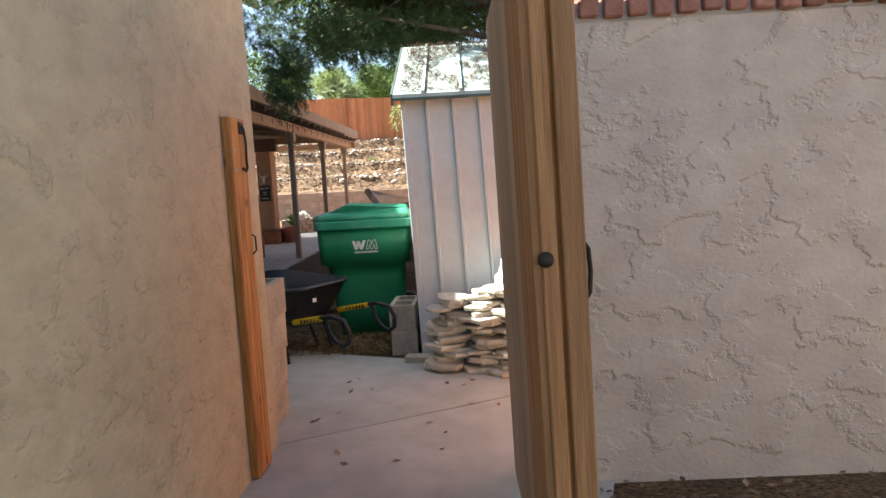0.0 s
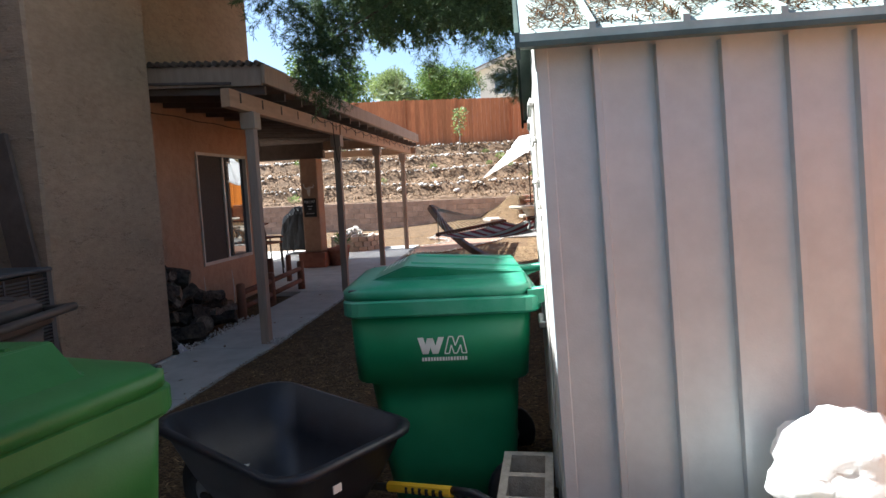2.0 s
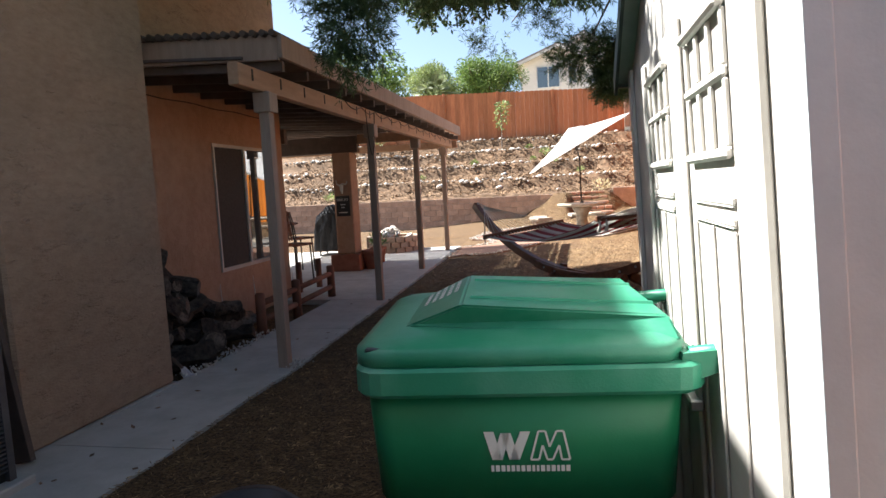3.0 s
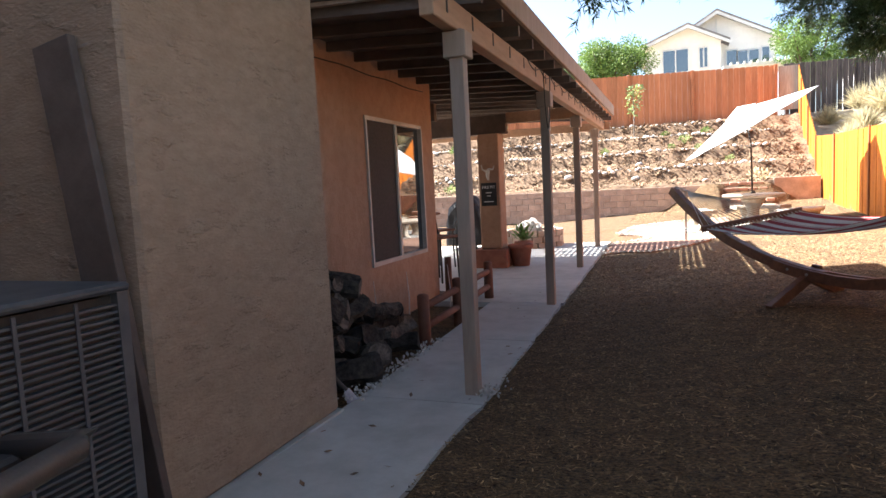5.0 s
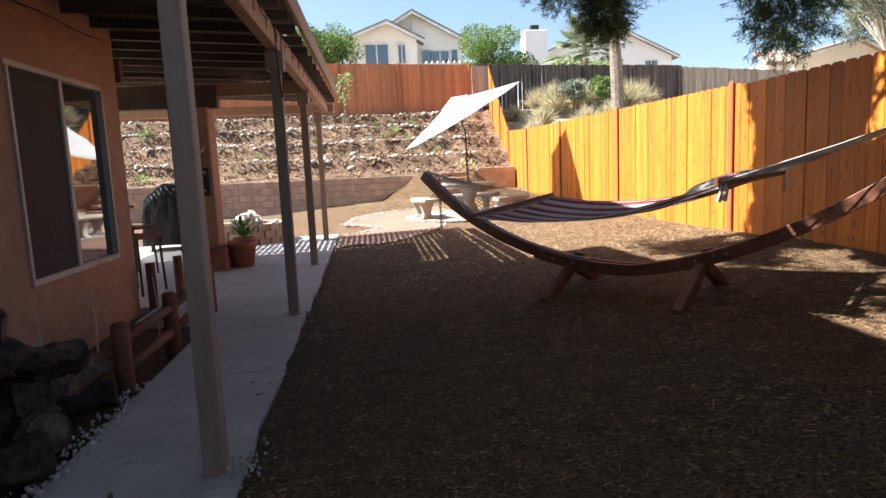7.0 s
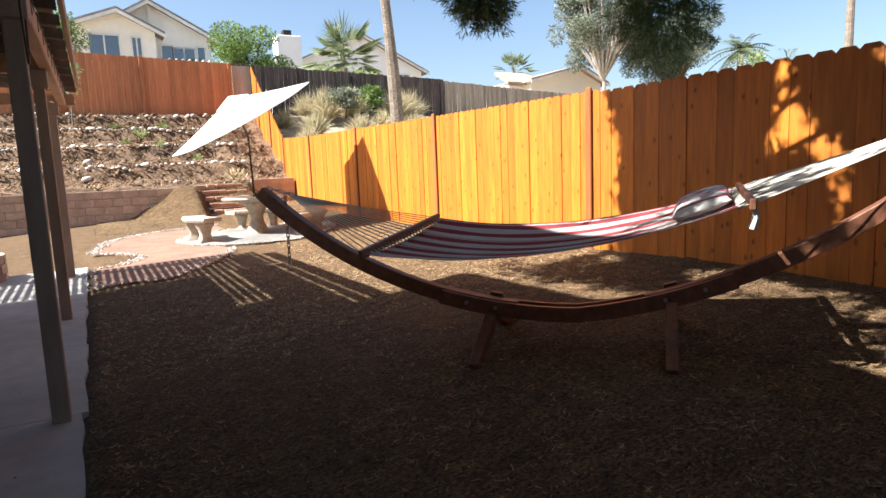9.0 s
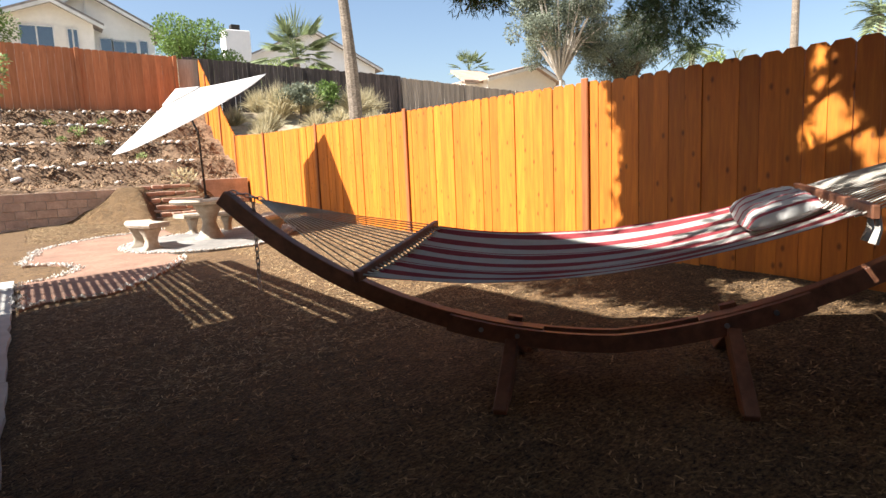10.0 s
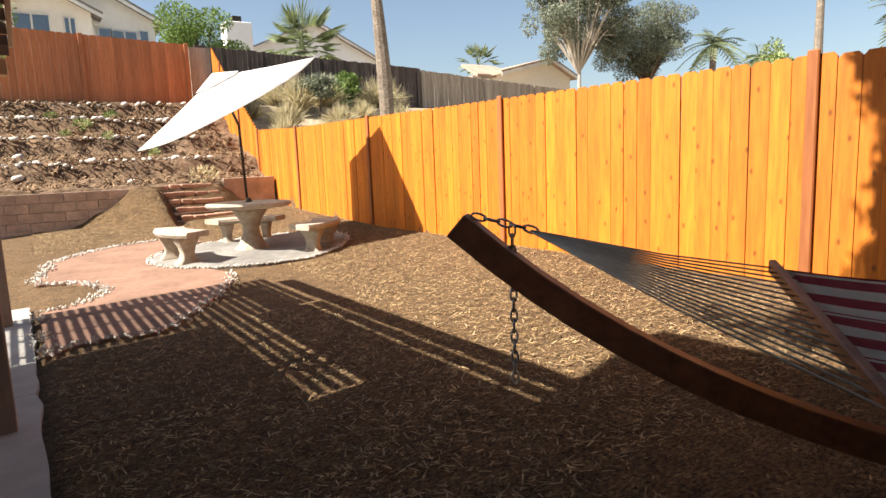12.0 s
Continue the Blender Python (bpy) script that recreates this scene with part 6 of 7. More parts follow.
outer = curve([(-3.05, 18.6), (-2.97, 19.3), (-2.77, 20.4), (-1.95, 21.3), (-1.14, 21.5), (-0.7, 21.6)])
inner = curve([(-3.05, 16.9), (-2.77, 17.0), (-2.5, 17.25), (-2.44, 17.7), (-2.7, 18.3), (-3.05, 18.5)])
lower = curve([(-3.05, 15.3), (-2.7, 15.45), (-2.35, 15.3), (-2.05, 15.55), (-1.45, 16.5), (-1.2, 17.1), (-1.14, 17.5)])
pad = [Vector((TC.x + 0.02 + 1.38 * math.cos(a), TC.y + 0.05 + 1.38 * math.sin(a))) for a in (radians(k * 7.5) for k in range(48))]


def path_slab(name, outline, m, label, top):
    bm = bmesh.new()
    prism(bm, [tuple(p) for p in outline], -0.06, 0)
    bmesh.ops.triangulate(bm, faces=[f for f in bm.faces if len(f.verts) > 4])
    for v in bm.verts:
        v.co.z += land(v.co.x, v.co.y) + top
    return tagged(finish(name, bm, m), label, "path", kind="structure")


path_slab("path", lower + [Vector((-1.3, 18.2)), Vector((-1.7, 19.2)), Vector((-1.4, 20.2)), Vector((-0.7, 20.7)), Vector((-0.7, 21.6))] + outer[::-1] + inner[::-1], PAVER, "dusty red brick garden path curving to the table", 0.022)
path_slab("path", pad, PADM, "round pale concrete pad under the table", 0.034)


def pebble_edge():
    rb = random.Random(17)
    vs, fs = [], []

    def pebble(x, y, r):
        c = Vector((x, y, land(x, y) + 0.03 + r * 0.3))
        i = len(vs)
        q = Euler((rb.uniform(0, 6), rb.uniform(0, 6), rb.uniform(0, 6))).to_matrix()
        s = Vector((r * rb.uniform(0.8, 1.4), r * rb.uniform(0.7, 1.1), r * rb.uniform(0.5, 0.9)))
        for d in ((1, 0, 0), (-1, 0, 0), (0, 1, 0), (0, -1, 0), (0, 0, 1), (0, 0, -1)):
            vs.append(c + q @ Vector((d[0] * s.x, d[1] * s.y, d[2] * s.z)))
        for f in ((0, 2, 4), (2, 1, 4), (1, 3, 4), (3, 0, 4), (2, 0, 5), (1, 2, 5), (3, 1, 5), (0, 3, 5)):
            fs.append(tuple(i + k for k in f))

    for line, w, per in ((outer, 0.05, 26), (inner, 0.05, 24), (lower, 0.045, 16), (pad + pad[:1], 0.03, 20)):
        for a, b in zip(line, line[1:]):
            for _ in range(max(2, int((b - a).length * per * 4))):
                p = a.lerp(b, rb.random())
                pebble(p.x + rb.gauss(0, w), p.y + rb.gauss(0, w), rb.uniform(0.010, 0.022))
    for _ in range(200):
        pebble(-3.06 + rb.gauss(0, 0.05), rb.choice((8.35, 15.4, 15.9, 16.6)) + rb.gauss(0, 0.10), rb.uniform(0.008, 0.016))
    for _ in range(220):
        y = rb.uniform(8.0, 9.6)
        x = -3.92 + rb.gauss(0, 0.05)
        pebble(x, y, rb.uniform(0.008, 0.017))
    tagged(raw("pebble_border", vs, fs, PEBBLES, kind="stuff"), "white pebbles edging the path and walk", "pebbles")


pebble_edge()


# ---- slope: stones and young plants ----
def hill_stones():
    rb = random.Random(23)
    vs, fs = [], []
    for y0, xa, xb, cnt in ((26.25, -13.0, 1.2, 120), (27.85, -13.0, 1.0, 130), (29.5, -13.0, 1.3, 130), (30.7, -13, 1.5, 80)):
        for k in range(cnt):
            x = xa + (xb - xa) * (k + rb.random()) / cnt
            y = y0 + 0.06 + 0.10 * math.sin(x * 0.9 + y0) + rb.gauss(0, 0.06)
            r = rb.choice((0.035, 0.045, 0.055, 0.065, 0.08, 0.11))
            bm = flagstone(rb, r, r * 0.75, r * 0.9, 0.6)
            m = pose(x, y, hill(y) - r * 0.15, rb.uniform(-15, 15) + 18, rb.uniform(-15, 15), rb.uniform(0, 360))
            if r > 0.06 and x > -6.5 and y < 30.2:
                ob = finish("stone", bm, PEBBLE, smooth=True)
                ob.matrix_basis = m
                tagged(ob, "whitish rounded field stone set on the dry slope", "stone", "terrace stones")
                continue
            n = len(vs)
            bm.verts.index_update()
            vs += [m @ v.co for v in bm.verts]
            fs += [tuple(n + v.index for v in f.verts) for f in bm.faces]
            bm.free()
    tagged(raw("terrace_stones", vs, fs, PEBBLES, kind="stuff", smooth=True), "whitish field stones lining the terrace banks", "stones")
    for x, y, r in ((-3.1, 26.0, 0.2), (-5.3, 26.1, 0.22), (-3.05, 27.4, 0.18), (-1.0, 25.5, 0.14)):
        ob = finish("stone", flagstone(rb, r * 0.8, r * 0.65, r * 0.7, 0.6), PEBBLE, smooth=True)
        ob.matrix_basis = pose(x, y, hill(y) - 0.05, 15, 0, rb.uniform(0, 360))
        tagged(ob, "large pale boulder on the dry slope", "stone")


hill_stones()


def leaves(rb, centers, n, length, width, droop=0.0, vs=None, fs=None, up=0.0):
    """Loose leaf blades round centres of (x, y, z, rx, ry, rz)."""
    vs, fs = ([] if vs is None else vs), ([] if fs is None else fs)
    wts = [c[3] * c[4] * c[5] for c in centers]
    for _ in range(n):
        c = rb.choices(centers, wts)[0]
        a, b, q = rb.uniform(0, 6.2832), rb.uniform(-1, 1), rb.random() ** 0.4
        h = math.sqrt(1 - b * b)
        d = Vector((h * math.cos(a), h * math.sin(a), b))
        p = Vector(c[:3]) + Vector((d.x * c[3], d.y * c[4], d.z * c[5])) * q
        g = (d + Vector((rb.gauss(0, 0.6), rb.gauss(0, 0.6), rb.gauss(0, 0.6) - droop + up))).normalized()
        s = g.cross(Vector((rb.gauss(0, 1), rb.gauss(0, 1), rb.gauss(0, 1)))).normalized()
        L, w = length * rb.uniform(0.6, 1.3), width * rb.uniform(0.7, 1.2)
        i = len(vs)
        vs += [p, p + g * L * 0.5 + s * w, p + g * L, p + g * L * 0.5 - s * w]
        fs.append((i, i + 1, i + 2, i + 3))
    return vs, fs


def small_plants():
    rb = random.Random(41)
    t = thing("sapling", "slim young tree with sparse leaves tied before the red fence", "tree")
    x, y = -3.38, 30.2
    bm = bmesh.new()
    tube(bm, [(x, y, hill(y) - 0.1), (x + 0.03, y, 3.8), (x - 0.02, y, 4.9)], [0.03, 0.022, 0.008], 7)
    part("trunk", bm, PALMBARK, t)
    vs, fs = leaves(rb, [(x, y, 4.3, 0.28, 0.28, 0.55), (x + 0.1, y, 4.7, 0.3, 0.3, 0.2)], 220, 0.14, 0.035)
    raw("crown", vs, fs, LEAFY, t)
    t = thing("sapling", "slim young tree with sparse leaves on the slope", "tree")
    x, y = -8.6, 29.6
    bm = bmesh.new()
    tube(bm, [(x, y, hill(y) - 0.1), (x, y, 4.3)], [0.025, 0.008], 7)
    part("trunk", bm, PALMBARK, t)
    vs, fs = leaves(rb, [(x, y, 3.7, 0.25, 0.25, 0.4)], 120, 0.13, 0.035)
    raw("crown", vs, fs, LEAFY, t)
    for x, y, m, s in ((-1.55, 29.3, LEAFY, 0.2), (-1.1, 27.9, LEAFY, 0.14), (-0.8, 29.8, LEAFB, 0.16), (-2.2, 29.8, LEAFB, 0.15), (-10.5, 29.4, LEAFB, 0.25), (-9.3, 25.3, LEAFY, 0.2), (-0.2, 27.2, LEAFY, 0.13), (0.4, 24.9, GRASS, 0.28), (-4.3, 28.2, LEAFB, 0.15), (-6.2, 27.0, LEAFY, 0.14), (-2.0, 28.6, LEAFB, 0.12)):
        t = thing("shrub", "small low green plant growing on the dry slope", "shrub")
        z = hill(y)
        vs, fs = leaves(rb, [(x, y, z + s * 0.5, s, s, s * 0.7)], 110, s * 0.6, s * 0.09, up=0.6)
        raw("foliage", vs, fs, m, t)
    # dry tufts on the slope and mulch
    vs, fs = [], []
    for _ in range(16000):
        x, y = rb.uniform(-12, 1.9), rb.uniform(24.9, 31.1)
        z = hill(y) + rb.uniform(0.0, 0.06)
        a = rb.uniform(0, 6.28)
        d = Vector((math.cos(a), math.sin(a), rb.uniform(-0.2, 0.7))).normalized() * rb.uniform(0.05, 0.14)
        q = d.cross(Vector((0, 0, 1))).normalized() * rb.uniform(0.008, 0.02)
        p = Vector((x, y, z))
        i = len(vs)
        vs += [p - d - q, p + d - q * 0.5, p + d + q * 0.5, p - d + q]
        fs.append((i, i + 1, i + 2, i + 3))
    tagged(raw("straw", vs, fs, TWIGS, kind="stuff"), "loose brown straw and twigs over the slope", "straw")


small_plants()


def mulch_chips():
    rb = random.Random(51)
    vs, fs = [], []
    for _ in range(120000):
        y = 4.6 + 19.6 * rb.random() ** 1.25
        x = rb.uniform(-3.06, fence_x(y) - 0.05)
        if y < 6.6 and x > -0.44:
            continue
        if (-3.05 < x < -0.5 and 15.2 < y < 21.6 and rb.random() < 0.93) or math.hypot(x - TC.x, y - TC.y) < 1.5:
            continue
        z = land(x, y) + rb.uniform(0.0, 0.02)
        a = rb.uniform(0, 6.28)
        d = Vector((math.cos(a), math.sin(a), rb.uniform(-0.25, 0.25))).normalized() * rb.uniform(0.006, 0.022)
        q = Vector((-d.y, d.x, rb.uniform(-0.01, 0.01))).normalized() * rb.uniform(0.0012, 0.0036)
        p = Vector((x, y, z))
        i = len(vs)
        vs += [p - d - q, p + d - q, p + d + q, p - d + q]
        fs.append((i, i + 1, i + 2, i + 3))
    for _ in range(1500):
        x, y = rb.uniform(-1.6, -0.44), rb.uniform(4.45, 5.0)
        p = Vector((x, y, land(x, y) + rb.uniform(0, 0.03)))
        a = rb.uniform(0, 6.28)
        d = Vector((math.cos(a), math.sin(a), rb.uniform(-0.2, 0.4))).normalized() * rb.uniform(0.02, 0.05)
        q = Vector((-d.y, d.x, 0)).normalized() * 0.005
        i = len(vs)
        vs += [p - d - q, p + d - q, p + d + q, p - d + q]
        fs.append((i, i + 1, i + 2, i + 3))
    tagged(raw("wood_chips", vs, fs, CHIP, kind="stuff"), "scattered brown wood chips over the yard", "mulch")
    # pale dry straw, thicker towards the sunlit far end to brighten it by colour
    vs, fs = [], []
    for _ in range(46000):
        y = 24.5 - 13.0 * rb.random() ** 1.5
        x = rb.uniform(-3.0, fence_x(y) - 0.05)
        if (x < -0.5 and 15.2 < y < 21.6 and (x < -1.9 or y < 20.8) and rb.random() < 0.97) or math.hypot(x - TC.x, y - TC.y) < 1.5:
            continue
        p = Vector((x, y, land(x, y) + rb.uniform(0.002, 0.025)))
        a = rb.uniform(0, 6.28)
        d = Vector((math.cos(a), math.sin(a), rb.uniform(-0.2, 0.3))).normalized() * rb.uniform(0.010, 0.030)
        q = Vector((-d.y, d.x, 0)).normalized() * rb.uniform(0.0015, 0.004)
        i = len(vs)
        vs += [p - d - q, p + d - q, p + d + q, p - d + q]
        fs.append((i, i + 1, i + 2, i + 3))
    tagged(raw("dry_straw", vs, fs, SUNLIT_STRAW, kind="stuff"), "pale dry straw over the mulch, thicker to brighten the sunlit far end", "straw")
    vs, fs = [], []
    for k in range(210):
        if k < 30:
            x, y = rb.uniform(-0.9, 0.6), rb.uniform(2.6, 3.9)
        elif k < 60:
            x, y = rb.uniform(-3.85, -3.05), rb.uniform(6, 12)
        else:
            x, y = rb.uniform(0.36, 2.6), rb.uniform(1.95, 2.40)
        z = land(x, y) + 0.02
        a = rb.uniform(0, 6.28)
        d = Vector((math.cos(a), math.sin(a), rb.uniform(-0.1, 0.4))) * rb.uniform(0.012, 0.03)
        q = Vector((-d.y, d.x, 0.004)) * 0.5
        p = Vector((x, y, z))
        i = len(vs)
        vs += [p - d, p + q, p + d, p - q]
        fs.append((i, i + 1, i + 2, i + 3))
    tagged(raw("fallen_leaves", vs, fs, LITTER, kind="stuff"), "dry brown leaves scattered on the concrete", "leaf litter")


mulch_chips()


# ---- trees ----
def big_tree():
    rb = random.Random(61)
    t = thing("tree", "large needle-leaved evergreen with drooping dark sprays over the yard", "tree")
    base = Vector((0.75, 7.5, 0.1))
    bm = bmesh.new()
    tube(bm, [base, base + Vector((0.05, 0.1, 1.5)), base + Vector((-0.2, 0.3, 3.2)), base + Vector((-0.4, 0.6, 5.0)), base + Vector((-0.5, 0.9, 7.2))], [0.24, 0.2, 0.17, 0.12, 0.05], 12)
    part("trunk", bm, BARK, t, "", True)
    low = [(-2.25, 7.95, 2.62, 0.26, 0.26, 0.42), (-2.0, 8.0, 3.1, 0.55, 0.4, 0.40), (-2.7, 8.4, 3.45, 0.55, 0.5, 0.45), (-1.4, 8.1, 3.1, 0.5, 0.4, 0.36), (-0.7, 8.2, 3.05, 0.45, 0.4, 0.40), (-1.0, 9.2, 3.5, 0.7, 0.6, 0.35), (-0.05, 8.4, 3.4, 0.6, 0.5, 0.4),
           (-0.45, 11.6, 2.95, 0.50, 0.45, 0.26), (0.0, 11.5, 3.02, 0.45, 0.4, 0.28), (-0.15, 11.55, 2.6, 0.20, 0.20, 0.22), (0.62, 11.6, 3.1, 0.38, 0.35, 0.2), (1.45, 11.2, 2.46, 0.36, 0.36, 0.38), (1.3, 11.15, 2.85, 0.46, 0.45, 0.40), (1.3, 11.2, 3.25, 0.5, 0.5, 0.4), (-1.3, 10.8, 3.15, 0.5, 0.4, 0.25)]
    high = []
    for _ in range(96):
        x, y = rb.uniform(-3.6, 2.2), rb.uniform(6.5, 12.6)
        z = rb.uniform(3.9, 6.2)
        high.append((x, y, z, rb.uniform(0.45, 0.8), rb.uniform(0.45, 0.8), rb.uniform(0.25, 0.45)))
    # unseen upper clumps, added to keep skylight off the yard
    for _ in range(46):
        high.append((rb.uniform(-2.6, 3.5), rb.uniform(5.5, 13.0), rb.uniform(5.6, 7.4), 0.8, 0.8, 0.4))
    for _ in range(100):
        high.append((rb.uniform(-2.5, 5.5), rb.uniform(6.0, 15.0), rb.uniform(6.2, 8.4), 1.0, 1.0, 0.45))
    top = [(rb.uniform(-3.4, 1.6), rb.uniform(6.3, 11.3), rb.uniform(6.7, 8.6), 0.95, 0.95, 0.4) for _ in range(80)]
    # dense side of the crown that shades the fence and the lawn
    for k in range(64):
        u = rb.uniform(2.2, 4.6)
        y = rb.uniform(8.6, 11.55) + 0.22 * u
        high.append((rb.uniform(1.35, 1.75) - u, y, max(3.85, rb.uniform(0.3, 2.0) + 1.13 * u), 0.55, 0.5, 0.4))
    for c in low + high[::5]:
        bm = bmesh.new()
        e = Vector(c[:3]) + Vector((0, 0, c[5] * 0.3))
        s = base + Vector((-0.2, 0.3, 2.6)).lerp(Vector((-0.45, 0.8, 6.2)), min(1, max(0, (e.z - 2.5) / 4)))
        mid = s.lerp(e, 0.55) + Vector((rb.uniform(-0.2, 0.2), rb.uniform(-0.2, 0.2), 0.5))
        tube(bm, [s, mid, e], [0.045, 0.02, 0.006], 7)
        part("limb", bm, BARK, t, "", True)
    # sprays: short twigs each set with needles
    vs, fs = [], []
    tw = bmesh.new()
    for group, per, wide, many in ((low, 330, 0.0036, 30), (high, 190, 0.017, 13), (top, 130, 0.032, 13)):
        for c in group:
            for _ in range(per):
                a, b, q = rb.uniform(0, 6.2832), rb.uniform(-1, 1), rb.random() ** 0.5
                h = math.sqrt(1 - b * b)
                d = Vector((h * math.cos(a) * c[3], h * math.sin(a) * c[4], b * c[5]))
                p = Vector(c[:3]) + d * q
                # twigs left out along the sun's path to light shed, fence and hammock
                k = -0.45 - p.x
                if k > 0 and 4.3 < p.y - 0.22 * k < 6.7 and -0.1 < p.z - 1.13 * k < 2.1 and p.y - 0.22 * k < 5.0 and rb.random() < 0.6:
                    continue
                k = 1.5 - p.x
                fy, fz = p.y - 0.22 * k, p.z - 1.13 * k
                if k > 0 and fz > -0.6 and fy > 11.78 + 0.10 * math.sin(fz * 3.4 + 0.6) + 0.12 * noise.noise(Vector((fy * 3, fz * 3, 2))):
                    continue
                if k > 0 and -0.4 < fz < 2.1 and fy > 7.5 and noise.noise(Vector((fy * 2.3, fz * 1.1, 3.3))) > 0.23:
                    continue
                k = 0.35 - p.x
                if k > 0 and 8.5 < p.y - 0.22 * k < 10.5 and 0.85 < p.z - 1.13 * k < 1.5 and rb.random() < 0.85:
                    continue
                g = (d.normalized() + Vector((rb.gauss(0, 0.5), rb.gauss(0, 0.5), rb.gauss(-0.35, 0.5)))).normalized()
                L = rb.uniform(0.10, 0.20)
                for k in range(many):
                    o = p + g * L * k / many
                    n = (g * 0.7 + Vector((rb.gauss(0, 0.6), rb.gauss(0, 0.6), rb.gauss(0, 0.6)))).normalized()
                    s = n.cross(Vector((rb.gauss(0, 1), rb.gauss(0, 1), rb.gauss(0, 1)))).normalized() * wide
                    l = rb.uniform(0.045, 0.075) if many > 20 else rb.uniform(0.06, 0.10)
                    i = len(vs)
                    vs += [o, o + n * l * 0.5 + s, o + n * l, o + n * l * 0.5 - s]
                    fs.append((i, i + 1, i + 2, i + 3))
    raw("crown", vs, fs, LEAF, t)


big_tree()


def broad_tree(x, y, z, h, r, m, label, n=5200, size=0.16, trunk=0.15, seed=1, name="tree", gaps=9, bark=None, clump=1.0, droop=0.0):
    rb = random.Random(seed)
    t = thing(name, label, "tree")
    bm = bmesh.new()
    top = Vector((x, y, z + h))
    tube(bm, [(x, y, z - 0.3), (x + 0.1, y, z + h * 0.4), (x, y, z + h * 0.8)], [trunk, trunk * 0.7, trunk * 0.25], 8)
    part("trunk", bm, bark or BARK, t)
    cs = []
    for _ in range(gaps):
        a, q = rb.uniform(0, 6.28), rb.uniform(0.2, 0.75)
        cz = z + h * rb.uniform(0.45, 0.92)
        k = 1 - abs(cz - z - h * 0.65) / h
        c = (x + r * q * k * math.cos(a), y + r * q * k * math.sin(a), cz, clump * r * rb.uniform(0.25, 0.45), clump * r * rb.uniform(0.25, 0.45), clump * h * rb.uniform(0.10, 0.18))
        cs.append(c)
        bm = bmesh.new()
        tube(bm, [(x, y, z + h * 0.35), ((x + c[0]) / 2, (y + c[1]) / 2, z + h * 0.55), c[:3]], [trunk * 0.5, trunk * 0.3, 0.02], 6)
        part("limb", bm, bark or BARK, t)
    vs, fs = leaves(rb, cs, n, size, size * 0.28, droop)
    raw("crown", vs, fs, m, t)


def palm(x, y, z, h, r, lean, label, seed=1, frond=1.6, count=26, fan=True, skirt=False):
    rb = random.Random(seed)
    t = thing("palm_tree", label, "palm")
    bm = bmesh.new()
    n = 10
    tube(bm, [(x + lean * (k / n) ** 1.5, y, z + h * k / n) for k in range(n + 1)], [r * (1.15 - 0.3 * k / n) * (1 + 0.08 * math.sin(k * 7)) for k in range(n + 1)], 10)
    part("trunk", bm, PALMBARK, t)
    c = Vector((x + lean, y, z + h))
    vs, fs = [], []
    for k in range(count):
        a, e = rb.uniform(0, 6.2832), rb.uniform(-0.5, 1.35)
        d = Vector((math.cos(a) * math.cos(e), math.sin(a) * math.cos(e), math.sin(e)))
        L = frond * rb.uniform(0.75, 1.1)
        side = d.cross(Vector((0, 0, 1))).normalized()
        nblades = 18
        for j in range(nblades):
            if fan:
                u = (j / (nblades - 1) - 0.5) * 2.6
                o = c + d * L * 0.5
                dirn = (d * math.cos(u) + side * math.sin(u) - Vector((0, 0, 0.25))).normalized()
                l = L * 0.5 * (1 - 0.25 * abs(u))
            else:
                f = (j // 2 + 1) / (nblades / 2)
                o = c + d * L * f - Vector((0, 0, 0.45 * L * f * f))
                dirn = (d * 0.6 + side * (1 if j % 2 else -1) - Vector((0, 0, 0.5))).normalized()
                l = L * 0.32
            s = dirn.cross(d + Vector((0.1, 0, 0.2))).normalized() * 0.019 * frond
            i = len(vs)
            vs += [o, o + dirn * l * 0.45 + s, o + dirn * l, o + dirn * l * 0.45 - s]
            fs.append((i, i + 1, i + 2, i + 3))
        s = side * 0.015 * frond
        i = len(vs)
        end = c + d * L * 0.5 if fan else c + d * L - Vector((0, 0, 0.45 * L))
        mid = (c + end) / 2 + (Vector((0, 0, 0)) if fan else Vector((0, 0, 0.11 * L)))
        vs += [c - s, c + s, mid + s, mid - s, end]
        fs += [(i, i + 1, i + 2, i + 3), (i + 3, i + 2, i + 4)]
    raw("fronds", vs, fs, FROND, t)


palm(5.6, 25.5, 2.6, 5.2, 0.17, -0.35, "tall palm with a rough pale trunk behind the fence", 3, 1.7, 30)
palm(12.2, 48.0, 3.5, 5.0, 0.25, 0.2, "fan palm beyond the neighbouring fence", 4, 3.3, 46)
palm(29.0, 52.0, 4.0, 5.0, 0.25, 0.2, "distant fan palm between the houses", 5, 2.2, 30)
palm(39.0, 30.0, 0.5, 16.0, 0.25, 0.3, "very tall slender palm in the distance", 6, 2.0, 26)
palm(7.4, 32.0, 3.3, 0.25, 0.12, 0, "low young fan palm among the grasses", 7, 1.5, 22)
palm(34.0, 34.0, 2.0, 6.0, 0.22, 0.2, "feathery palm behind the side fence", 8, 2.1, 26, fan=False)
palm(37.5, 33.0, 2.0, 5.2, 0.22, 0.2, "feathery palm behind the side fence", 9, 1.9, 26, fan=False)
palm(46.0, 28.0, 1.0, 9.0, 0.22, 0.2, "feathery palm far behind the side fence", 12, 2.8, 26, fan=False)
palm(-7.6, 36.5, 3.6, 2.6, 0.2, 0.1, "yellow-green shaggy palm behind the red fence", 13, 1.6, 28)
broad_tree(5.2, 44.5, 3.6, 6.0, 2.7, LEAFB, "bright green broad-leaved tree beside the neighbouring house", 15000, 0.15, 0.2, 5, gaps=12)
